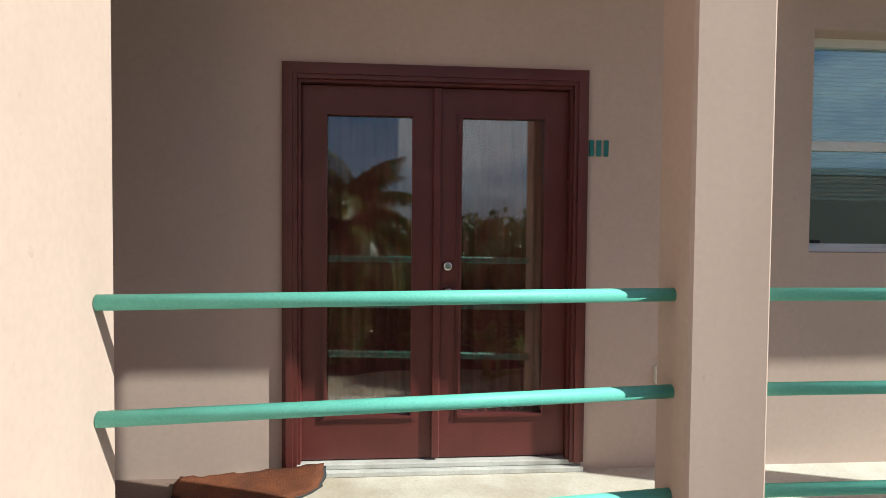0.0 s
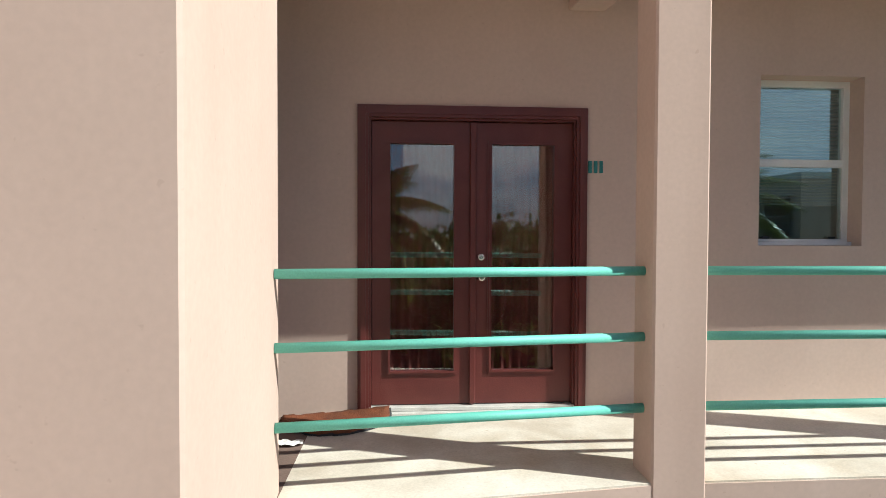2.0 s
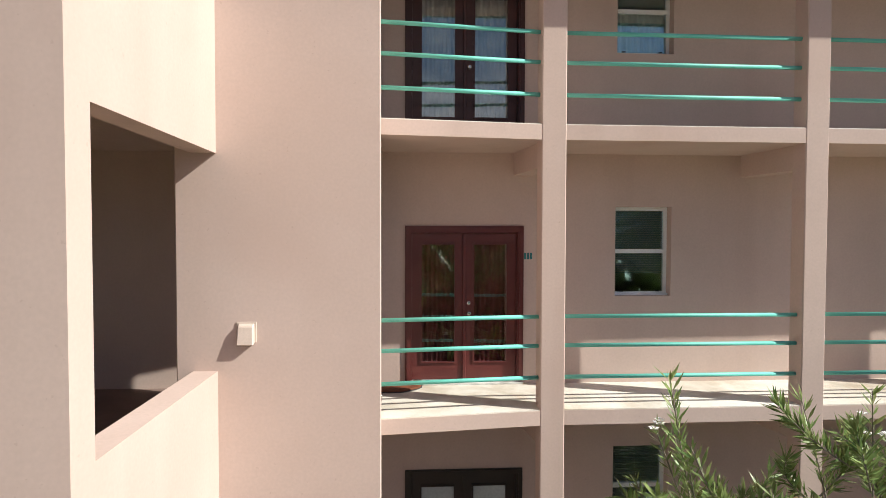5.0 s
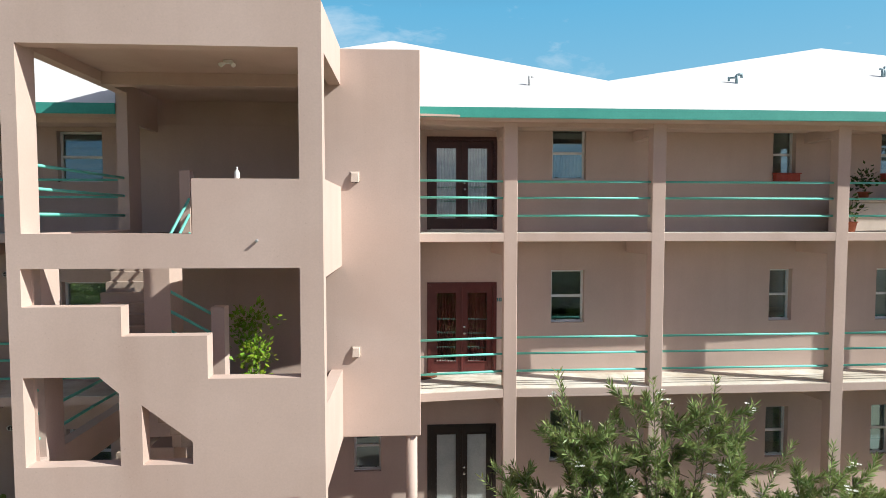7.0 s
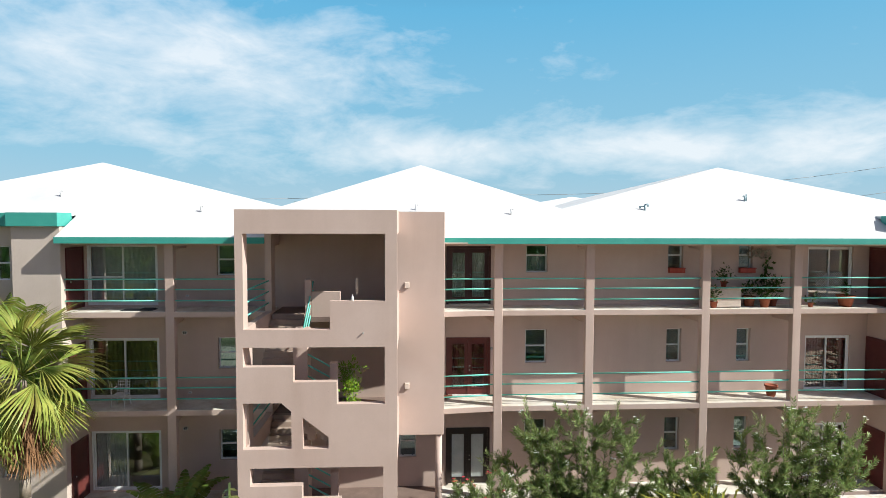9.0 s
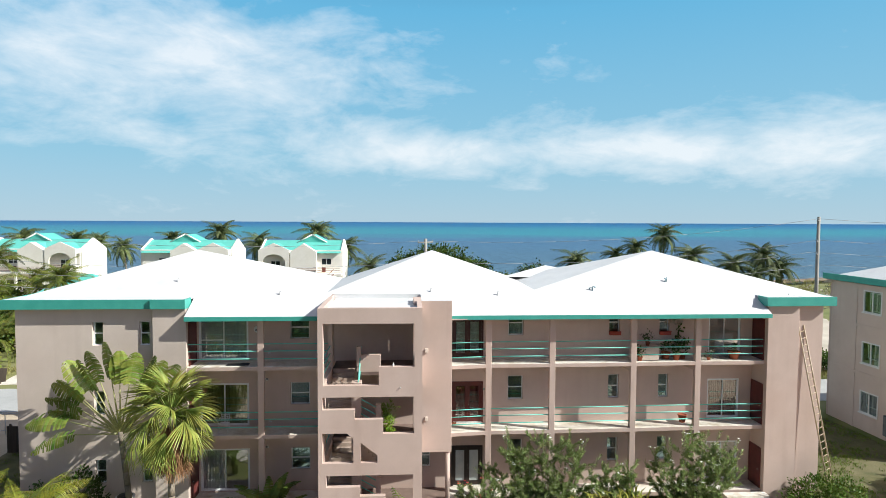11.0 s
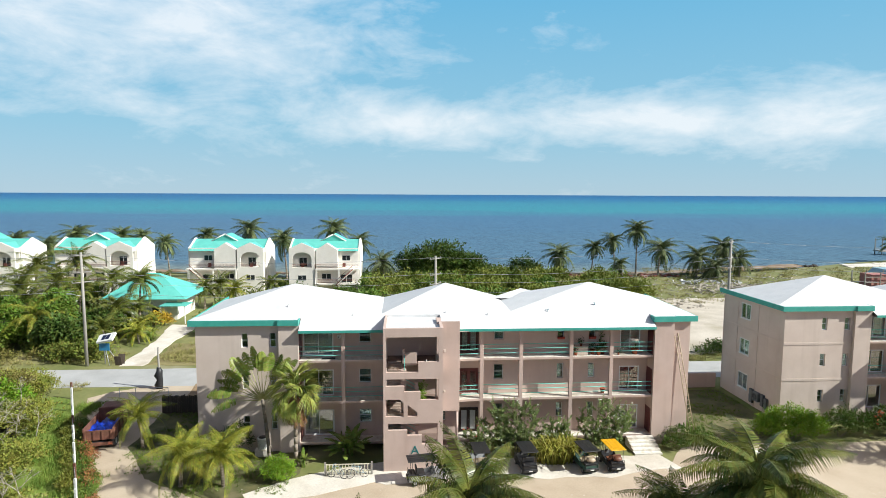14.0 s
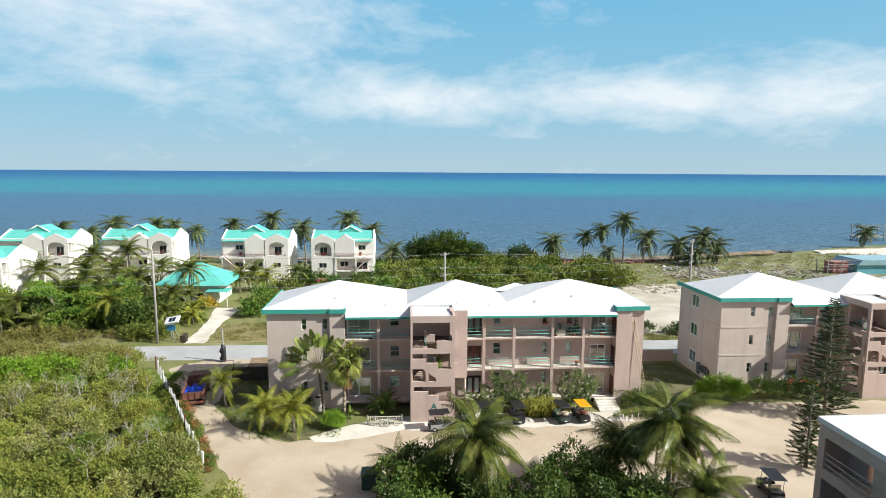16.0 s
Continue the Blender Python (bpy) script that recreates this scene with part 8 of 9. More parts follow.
def mat_sheet(bm, lo, hi, inset):
    """A half-round sheet, its straight back edge curling up towards the door."""
    n, m = 22, 8
    top, low = [], []
    for j in range(m + 1):
        v = inset + (1 - 2 * inset) * j / m
        for rows, h in ((top, hi), (low, lo)):
            row = []
            for i in range(n + 1):
                u = inset + (1 - 2 * inset) * i / n
                deep = 0.10 + 0.25 * math.sin(math.pi * u) ** 0.7
                wob = 0.006 * math.sin(u * 23 + v * 9) + 0.005 * math.sin(u * 51 + 2)
                row.append(bm.verts.new((0.78 * u + 0.03 * v * (0.5 - u) + wob, 0.03 * u - deep * v + wob, h + 0.05 * u ** 1.5 * (1 - v) ** 2 + 0.012 * (1 - v) + 0.3 * wob * (h > 0.01))))
            rows.append(row)
    for j in range(m):
        for i in range(n):
            bm.faces.new((top[j][i], top[j + 1][i], top[j + 1][i + 1], top[j][i + 1])).smooth = True
            bm.faces.new((low[j][i], low[j][i + 1], low[j + 1][i + 1], low[j + 1][i])).smooth = True
    rim_t = top[0] + [r[-1] for r in top[1:]] + top[-1][-2::-1] + [r[0] for r in top[-2:0:-1]]
    rim_l = low[0] + [r[-1] for r in low[1:]] + low[-1][-2::-1] + [r[0] for r in low[-2:0:-1]]
    for i in range(len(rim_t)):
        k = (i + 1) % len(rim_t)
        bm.faces.new((rim_t[i], rim_t[k], rim_l[k], rim_l[i]))


solid("rubber_edge", RUBBER, mat, lambda bm: mat_sheet(bm, 0.0, 0.012, 0.0))
solid("coir_mat_face", MAT_FIBRE, mat, lambda bm: mat_sheet(bm, 0.0125, 0.03, 0.02), "matted rust-red coir pile")

# bulkhead lamps, sockets and litter on the galleries
def bulkhead_lamp(x, z, y=WY):
    o = thing("bulkhead_lamp", (x, y - 0.001, z), "oval bulkhead wall lamp with a pale wire cage", "lamp", "bulkhead lamps")
    bm = bmesh.new()
    lathe(bm, [(0.075, 0.0), (0.075, 0.02), (0.06, 0.03)], 20)
    turn = Matrix.Rotation(radians(90), 3, "X") @ Matrix.Diagonal((1.25, 0.85, 1.0))
    bmesh.ops.transform(bm, verts=list(bm.verts), matrix=turn.to_4x4())
    part("base", bm, METALGREY, o)
    bm = bmesh.new()
    lathe(bm, [(0.055, 0.03), (0.052, 0.055), (0.035, 0.075), (0.01, 0.082)], 18)
    bmesh.ops.transform(bm, verts=list(bm.verts), matrix=turn.to_4x4())
    part("lens", bm, RUBBER, o, "dusty dark glass lens")
    bm = bmesh.new()
    for k in range(20):
        a, b = k * math.tau / 20, (k + 1) * math.tau / 20
        tube(bm, (0.09 * math.cos(a), -0.035, 0.062 * math.sin(a)), (0.09 * math.cos(b), -0.035, 0.062 * math.sin(b)), 0.007, 5)
    for sx in (-0.03, 0.03):
        pts = [(sx, -0.035 - 0.06 * math.sin(q), 0.06 * math.cos(q)) for q in (0.0, 0.8, 1.57, 2.34, 3.14)]
        for p, q in zip(pts, pts[1:]):
            tube(bm, p, q, 0.005, 5)
    pts = [(0.088 * math.cos(q), -0.035 - 0.062 * math.sin(q), 0) for q in (0.0, 0.8, 1.57, 2.34, 3.14)]
    for p, q in zip(pts, pts[1:]):
        tube(bm, p, q, 0.005, 5)
    part("cage", bm, WHITEPAINT, o, "pale wire cage")


for x, z in ((-1.50, 6.53), (-10.95, 8.97), (-10.44, 6.41), (-10.47, 2.84)):
    bulkhead_lamp(x, z)
for x, z in ((-10.31, 7.77), (-10.28, 4.18)):
    o = thing("wall_socket", (x, WY - 0.001, z), "small white socket plate on the gallery wall", "socket")
    solid("box", WHITEPAINT, o, lambda bm: box(bm, -0.06, 0.06, -0.03, 0, -0.035, 0.035), bevel=0.006)
    solid("cover", METALGREY, o, lambda bm: box(bm, -0.045, 0.045, -0.034, -0.031, -0.022, 0.022), bevel=0.002)
bm = bmesh.new()
rnd_p = random.Random(5)
g = [[bm.verts.new((0.20 * i / 8, 0.09 * j / 4 + 0.01 * math.sin(i), 0.006 + 0.012 * abs(math.sin(i * 1.1 + j)) + 0.006 * rnd_p.random())) for i in range(9)] for j in range(5)]
for j in range(4):
    for i in range(8):
        bm.faces.new((g[j][i], g[j][i + 1], g[j + 1][i + 1], g[j + 1][i]))
o = part("crumpled_paper", bm, WHITEPAINT, None)
o.location = (-1.33, 0.82, f2 + 0.001)
tagged(o, "crumpled scrap of white paper on the gallery floor", "litter")

o = thing("wall_marks", (0.90, WY - 0.001, 5.735), "three small teal painted bars on the wall beside the door", "sign")
for k in range(3):
    solid("bar", NUMERAL, o, lambda bm: box(bm, -0.055 + k * 0.042, -0.027 + k * 0.042, -0.008, 0, -0.045, 0.045), bevel=0.003)

o = thing("wall_socket", (1.28, WY - 0.001, 4.46), "small white weatherproof socket box on the wall", "socket")
solid("box", WHITEPAINT, o, lambda bm: box(bm, -0.035, 0.035, -0.04, 0, -0.05, 0.05), bevel=0.006)
solid("cover", METALGREY, o, lambda bm: box(bm, -0.01, 0.028, -0.046, -0.041, -0.04, 0.04), bevel=0.002)

lt = bpy.data.curves.new("letter", "FONT")
lt.body, lt.size, lt.extrude, lt.align_x = "A", 0.95, 0.012, "CENTER"
lob = new("wall_letter", lt)
lob.matrix_basis = pose(-4.67, TY - 0.013, 1.03, 90, 0, 0)
lt.materials.append(NUMERAL)
tagged(lob, "large teal capital letter painted on the tower wall", "letter")
o = thing("notice_board", (-4.35, TY - 0.001, 0.62), "dark notice board fixed under the tower letter", "sign")
solid("board", BLACKPLASTIC, o, lambda bm: box(bm, -0.75, 0.75, -0.03, 0, -0.22, 0.22), bevel=0.006)

o = thing("drain_spout", (-3.5, TY, 7.35), "short grey drain spout sticking out of the tower wall", "pipe")
bm = bmesh.new()
tube(bm, (0, 0.03, 0.0), (0.01, -0.06, -0.01), 0.02, 10)
part("pipe", bm, METALGREY, o)

o = thing("flood_lamp", (-4.3, -2.2, 10.345), "twin white floodlight on the tower ceiling", "lamp")
for s in (-1, 1):
    bm = bmesh.new()
    tube(bm, (s * 0.04, 0, -0.03), (s * 0.11, -0.08, -0.10), 0.02, 10, 0.042)
    part("lamp_head", bm, WHITEPAINT, o)
solid("base", WHITEPAINT, o, lambda bm: box(bm, -0.07, 0.07, -0.05, 0.05, -0.05, -0.001))

bm = bmesh.new()
lathe(bm, [(0.034, 0), (0.038, 0.015), (0.038, 0.10), (0.013, 0.135), (0.013, 0.16), (0.017, 0.163), (0.015, 0.175)], 12)
o = part("plastic_bottle", bm, WHITEPAINT, None, "")
o.location = (-3.80, TY + 0.1, 8.262)
tagged(o, "small white plastic bottle standing on the tower parapet", "bottle")


def pot(bm_at, r, h, label, leaf=None, seed=1, height=0.5, material=None):
    o = thing("potted_plant" if leaf else "flower_pot", bm_at, label, "plant" if leaf else "pot")
    bm = bmesh.new()
    lathe(bm, [(r * 0.68, 0), (r * 0.95, h * 0.85), (r * 1.08, h * 0.86), (r * 1.08, h), (r * 0.9, h), (r * 0.85, h * 0.9)], 16)
    part("pot", bm, material or TERRACOTTA, o)
    if leaf:
        rng = np.random.default_rng(seed)
        v, f = clump_leaves([(0, 0, h + height * 0.5, height * 0.45, height * 0.45, height * 0.55)], 260, 0.12, rng, 6)
        ob = new("foliage", raw_mesh("foliage", v.tolist(), f.tolist(), leaf))
        ob.parent = o
    return o


BOXRED = surface("red_planter_plastic", (0.36, 0.045, 0.028), (0.45, 0.075, 0.045), 0.6, 6, 60, 0.05)
for x, z in ((7.91, f3 + 1.24), (10.66, f3 + 1.24)):
    o = thing("window_box", (x, WY - 0.02, z - 0.02), "bright red plastic planter box under the window", "planter")
    solid("trough", BOXRED, o, lambda bm: box(bm, -0.3, 0.3, -0.16, 0.0, 0.0, 0.17), bevel=0.012)
    solid("rim", BOXRED, o, lambda bm: box(bm, -0.32, 0.32, -0.18, 0.0, 0.171, 0.195), bevel=0.006)
crate = thing("storage_box", (9.5, 0.85, f3 + 0.002), "pale plastic storage box on the gallery", "box")
solid("body", VENTPAINT, crate, lambda bm: box(bm, -0.52, 0.52, -0.28, 0.28, 0, 0.68), bevel=0.02)
solid("lid", VENTPAINT, crate, lambda bm: box(bm, -0.55, 0.55, -0.31, 0.31, 0.682, 0.74), bevel=0.015)
pot((9.5, 0.85, f3 + 0.745), 0.12, 0.2, "red pot with green leaves on the storage box", LEAF_DARK, 5, 0.4)
pot((10.55, 0.95, f3 + 0.002), 0.22, 0.38, "terracotta pot with a leafy green plant", LEAF_DARK, 6, 0.45)
pot((11.0, 0.7, f3 + 0.002), 0.2, 0.34, "terracotta pot with a leafy green plant", LEAF_DARK, 7, 0.4)
pot((11.45, 0.95, f3 + 0.002), 0.18, 0.3, "terracotta pot with a tall leafy plant", LEAF_DARK, 8, 0.65)
pot((9.0, 0.6, f3 + 0.002), 0.14, 0.24, "small pot with green leaves", LEAF_DARK, 9, 0.4)
pot((14.2, 0.8, f3 + 0.002), 0.3, 0.42, "wide terracotta planter by the sliding door", LEAF_DARK, 10, 0.3)
pot((12.7, 0.6, f3 + 0.002), 0.1, 0.16, "small pot with green leaves", LEAF_DARK, 13, 0.25)
pot((11.55, 1.0, f2 + 0.002), 0.22, 0.42, "striped orange and white basket pot", None, 11)
o = thing("wall_wreath", (11.15, WY - 0.002, 9.3), "twisted driftwood wreath with a trailing vine on the wall", "decoration")
rnd_w = random.Random(77)
bm = bmesh.new()
for cx, cz, cr in ((-0.34, 0.0, 0.16), (-0.12, 0.05, 0.15), (0.12, -0.02, 0.17), (0.34, 0.03, 0.15), (0.0, 0.12, 0.09)):
    for k in range(26):
        a = k * 0.5 + rnd_w.uniform(-0.2, 0.2)
        q = cr * (1 - 0.02 * k)
        p = Vector((cx + q * math.cos(a), -0.03 - 0.05 * rnd_w.random(), cz + q * math.sin(a)))
        tube(bm, p, p + Vector((-math.sin(a) * 0.09, rnd_w.uniform(-.04, 0.01), math.cos(a) * 0.09)), 0.017, 5, 0.010)
part("twigs", bm, DEADTWIG, o)
rng_v = np.random.default_rng(78)
t = np.linspace(0, 1, 46)
c = np.stack([0.30 - 0.30 * t + rng_v.normal(0, 0.09, 46), -0.10 + rng_v.normal(0, 0.04, 46), -0.12 - 1.15 * t], 1)
d = unit(rng_v.normal(size=(46, 3)) + np.array((0, -0.6, -0.7)))
v, f = leaf_quads(c, d, unit(np.cross(d, rng_v.normal(size=(46, 3)))), np.full(46, 0.19), np.full(46, 0.12))
ob = new("vine", raw_mesh("vine", v.tolist(), f.tolist(), LEAF_DARK))
ob.parent = o
bm = bmesh.new()
lathe(bm, [(0.0, 0.0), (0.13, 0.0), (0.175, 0.022), (0.165, 0.03), (0.12, 0.012), (0.0, 0.014)], 24)
bmesh.ops.rotate(bm, verts=list(bm.verts), matrix=Matrix.Rotation(radians(90), 3, "X"))
o = part("wall_plate", bm, WHITEPAINT, None)
o.location = (-10.9, WY - 0.002, 9.02)
tagged(o, "round white plate hung on the gallery wall", "decoration")
roll = thing("floor_mat", (-11.75, 0.62, f3 + 0.002), "dark rubber mat lying before the sliding door", "mat")
solid("sheet", RUBBER, roll, lambda bm: box(bm, -0.48, 0.62, -0.22, 0.22, 0, 0.02), bevel=0.006)
solid("fold", RUBBER, roll, lambda bm: box(bm, 0.18, 0.60, -0.20, 0.16, 0.021, 0.06), bevel=0.012)
lat = thing("lattice_screen", (13.35, WY - 0.10, f3 + 0.01), "white lattice screen leaning by the sliding door", "screen")
bm = bmesh.new()
for k in range(-8, 14):
    for s in (-1, 1):
        xa, xb = (k * 0.09, k * 0.09 + 1.25) if s > 0 else (k * 0.09 + 1.25, k * 0.09)
        seg = [(xa + (xb - xa) * q / 20, 1.25 * q / 20) for q in range(21)]
        seg = [p for p in seg if 0 <= p[0] <= 1.1]
        if len(seg) > 1:
            tube(bm, (seg[0][0], 0.006 * s, seg[0][1]), (seg[-1][0], 0.006 * s, seg[-1][1]), 0.008, 4)
part("slat", bm, WHITEPAINT, lat)
chair = thing("plastic_chair", (-12.45, 0.75, f2 + 0.002), "white plastic lattice-back garden chair on the gallery", "chair")
solid("seat", WHITEPAINT, chair, lambda bm: box(bm, -0.23, 0.23, -0.22, 0.22, 0.4, 0.43), bevel=0.008)
for x in (-0.21, 0.21):
    for y in (-0.2, 0.2):
        bm = bmesh.new()
        tube(bm, (x * 1.1, y * 1.1, 0), (x, y, 0.4), 0.018, 6)
        part("leg", bm, WHITEPAINT, chair)
    bm = bmesh.new()
    tube(bm, (x, -0.2, 0.43), (x * 1.1, -0.2, 0.63), 0.016, 6)
    tube(bm, (x * 1.1, -0.2, 0.63), (x * 1.1, 0.2, 0.65), 0.018, 6)
    part("armrest", bm, WHITEPAINT, chair)
bm = bmesh.new()
for k in range(6):
    tube(bm, (-0.2 + 0.08 * k, 0.21, 0.43), (-0.2 + 0.08 * k, 0.27, 0.85), 0.01, 5)
for z in (0.5, 0.6, 0.7, 0.8, 0.86):
    tube(bm, (-0.22, 0.21 + (z - 0.43) * 0.14, z), (0.22, 0.21 + (z - 0.43) * 0.14, z), 0.011, 5)
part("backrest", bm, WHITEPAINT, chair, "lattice back of white plastic")

# tower plant, bucket and sacks
bush((-4.12, -1.85, f2 + 0.01), [(0, 0, 1.0, 0.17, 0.16, 0.75), (0.06, -0.05, 1.85, 0.24, 0.18, 0.28), (0.18, 0, 1.25, 0.14, 0.14, 0.2), (0.1, 0, 0.55, 0.2, 0.18, 0.4)], 0.10, 330, LEAF_LIME, "bright green leafy plant on the stair landing", "plant", 91, "landing_plant", "", True, 0.4)
bm = bmesh.new()
lathe(bm, [(0.16, 0), (0.19, 0.36), (0.2, 0.37), (0.2, 0.4), (0.18, 0.4), (0.17, 0.36)], 18)
o = part("white_bucket", bm, WHITEPAINT, None)
o.location = (-3.55, -2.4, f1 + 0.001)
tagged(o, "white plastic paint bucket on the ground-floor landing", "bucket")
o = thing("air_conditioner", (-16.95, -0.15, GZ + 0.04), "round white outdoor air-conditioning unit on a concrete stand", "air conditioner")
solid("stand", CONC, o, lambda bm: box(bm, -0.55, 0.55, -0.48, 0.48, 0, 0.55))
bm = bmesh.new()
lathe(bm, [(0.40, 0.552), (0.42, 0.58), (0.42, 1.36), (0.44, 1.38), (0.44, 1.44), (0.36, 1.47)], 24)
part("casing", bm, WHITEPAINT, o)
for k in range(7):
    bm = bmesh.new()
    lathe(bm, [(0.421, 0.650 + 0.095 * k), (0.438, 0.655 + 0.095 * k), (0.421, 0.675 + 0.095 * k)], 24)
    part("louvre", bm, METALGREY, o)
bm = bmesh.new()
lathe(bm, [(0.34, 1.471), (0.34, 1.485), (0.05, 1.49)], 20)
part("fan_grille", bm, BLACKPLASTIC, o)

# picket rack with bicycles
rack = thing("picket_rack", (-9.7, -4.0, GZ + 0.046), "low cream picket rack on the sand beside the tower", "rack")
for i in range(15):
    solid("picket", CREAM, rack, lambda bm: box(bm, -1.7 + i * 0.24, -1.64 + i * 0.24, -0.03, 0.0, -0.05, 0.85))
for z in (0.25, 0.78):
    solid("rail", CREAM, rack, lambda bm: box(bm, -1.75, 1.75, 0.001, 0.04, z, z + 0.08))
for s in (-1.75, 1.75):
    solid("post", GREYWOOD, rack, lambda bm: box(bm, s - 0.06, s + 0.06, -0.05, 0.07, -0.05, 1.0))


def bicycle(m, label):
    o = thing("bicycle", (0, 0, 0), label, "bicycle", "bicycles")
    for y in (-0.52, 0.52):
        bm = bmesh.new()
        for k in range(22):
            a, b = k * math.tau / 22, (k + 1) * math.tau / 22
            tube(bm, (0, y + 0.33 * math.cos(a), 0.34 + 0.33 * math.sin(a)), (0, y + 0.33 * math.cos(b), 0.34 + 0.33 * math.sin(b)), 0.02, 5)
        for k in range(8):
            a = k * math.tau / 8
            tube(bm, (0, y, 0.34), (0, y + 0.32 * math.cos(a), 0.34 + 0.32 * math.sin(a)), 0.004, 3)
        part("wheel", bm, TYRE, o)
    bm = bmesh.new()
    for p, q in (((0, -0.52, 0.34), (0, -0.1, 0.32)), ((0, -0.52, 0.34), (0, -0.2, 0.8)), ((0, -0.1, 0.32), (0, -0.22, 0.86)), ((0, -0.1, 0.32), (0, 0.36, 0.78)), ((0, -0.2, 0.8), (0, 0.35, 0.84)), ((0, 0.52, 0.34), (0, 0.33, 0.98)), ((-0.28, 0.25, 1.02), (0.28, 0.25, 1.02))):
        tube(bm, p, q, 0.017, 6)
    part("frame", bm, NAVY, o)
    solid("saddle", BLACKPLASTIC, o, lambda bm: box(bm, -0.07, 0.07, -0.36, -0.1, 0.87, 0.92), bevel=0.02)
    o.matrix_basis = m


bicycle(pose(-10.5, -4.45, GZ + 0.047, 0, 9, 74), "dark blue bicycle leaning by the picket rack")
bicycle(pose(-9.0, -4.5, GZ + 0.047, 0, 9, 98), "dark blue bicycle leaning by the picket rack")

# ---- the far shore ----
dock = thing("timber_dock", (170, 154, -1.3), "small timber dock with a rail frame in the sea", "dock")
solid("deck", GREYWOOD, dock, lambda bm: box(bm, 0, 12, 0, 4, 1.3, 1.7))
for x in (0.5, 6, 11.5):
    for y in (0.4, 3.6):
        bm = bmesh.new()
        tube(bm, (x, y, -1.0), (x, y, 6.2), 0.18, 8)
        part("pile", bm, GREYWOOD, dock)
solid("beam", GREYWOOD, dock, lambda bm: (box(bm, 0.4, 11.6, 0.3, 0.5, 5.8, 6.1)))
bs = thing("blue_shed", (107.5, 77.5, GZ), "long pale blue shed near the shore", "house")
solid("wall", surface("pale_blue_paint", (0.10, 0.34, 0.42), (0.14, 0.40, 0.48), 0.7, 0.5, 20, 0.1), bs, lambda bm: box(bm, 0, 30, 0, 8, -0.2, 2.4))
solid("roof", surface("pale_blue_roof", (0.24, 0.40, 0.46), (0.32, 0.48, 0.54), 0.6, 0.5, 20, 0.1), bs, lambda bm: prism(bm, [(-0.4, 2.4), (30.4, 2.4), (29.0, 3.7), (1.0, 3.7)], -0.5, 8.5))
kiosk = thing("unfinished_kiosk", (100, 78, GZ), "unfinished pink plywood kiosk with timber frame", "shed")
solid("wall", surface("pink_board", (0.34, 0.13, 0.12), (0.44, 0.20, 0.18), 0.8, 1, 20, 0.1), kiosk, lambda bm: box(bm, 2, 6, 0.5, 4, 0, 3))
for x in (0.2, 3.9, 8.0):
    for y in (0.2, 4.2):
        solid("post", GREYWOOD, kiosk, lambda bm: box(bm, x - 0.1, x + 0.1, y - 0.1, y + 0.1, -0.1, 3.6))
for z in (1.2, 2.4, 3.5):
    solid("beam", GREYWOOD, kiosk, lambda bm: box(bm, 0, 8.2, 0.05, 0.15, z, z + 0.16))


def rubble(name, x0, x1, y0, y1, n, size, material, label, seed, round_ones=False):
    rng = random.Random(seed)
    bm = bmesh.new()
    for i in range(n):
        x, y = rng.uniform(x0, x1), rng.uniform(y0, y1)
        z = ground_height(x, y)
        s = size * rng.uniform(0.4, 1.3)
        q = Matrix.Translation((x, y, z + s * 0.15)) @ Euler((rng.uniform(-.5, .5), rng.uniform(-.5, .5), rng.uniform(0, 3.1))).to_matrix().to_4x4() @ (Matrix.Diagonal((s * rng.uniform(0.6, 1.6), s * 0.75, s * 0.5, 1)) if round_ones else Matrix.Diagonal((s * rng.uniform(0.8, 3.0), s * rng.uniform(0.12, 0.4), s * 0.14, 1)))
        if round_ones:
            vs = bmesh.ops.create_icosphere(bm, subdivisions=1, radius=0.6, matrix=q)["verts"]
            for v in vs:
                v.co += Vector((rng.uniform(-.12, .12), rng.uniform(-.12, .12), rng.uniform(-.1, .1))) * s
        else:
            bmesh.ops.create_cube(bm, size=1, matrix=q)
    ob = part(name, bm, material)
    return tagged(ob, label, "debris", kind="stuff")


rubble("driftwood", 58, 98, 72, 84, 420, 0.9, DEADTWIG, "heaps of bleached driftwood and boards", 1)
rubble("stone_heap", 38, 52, 56, 66, 90, 0.8, DEADTWIG, "heap of grey rubble and branches", 2, True)
rubble("seaweed_wrack", 22, 66, 96, 103, 160, 1.3, REDWOOD, "brown seaweed wrack along the beach", 3, True)
rubble("jetty_stones", 108, 122, 121, 125, 60, 1.1, DARKWOOD, "dark stone groyne at the water", 4, True)
rubble("stone_heap", 60, 76, 84, 90, 60, 0.9, METALGREY, "pale stones under the palms", 5, True)


# planting along the beach path, and the red parasol by the villas
YELLOWSHRUB = surface("golden_croton_leaf", (0.42, 0.27, 0.02), (0.60, 0.42, 0.05), 0.5, 0.8, 10, 0.0, var=0.35, leafy=True)
bush((-44.2, 46.9, GZ), [(0, 0, 1.1, 1.3, 1.1, 1.1), (1.0, 0.2, 0.8, 0.9, 0.8, 0.8)], 0.26, 60, YELLOWSHRUB, "golden yellow croton shrub beside the pavilion", "shrub", 401, "croton_shrub")
for i, (x, y, s) in enumerate(((-49.5, 44.5, 1.5), (-46.4, 43.0, 1.3), (-44.8, 44.8, 1.4), (-42.6, 40.4, 1.2), (-45.5, 39.6, 1.2), (-36.6, 45.2, 1.3), (-35.2, 40.6, 1.2), (-41.9, 38.0, 1.0))):
    banana_plant((x, y, GZ + 0.02), "broad-leaved garden plant beside the sand path", 410 + i, 14, s, "garden_plant")
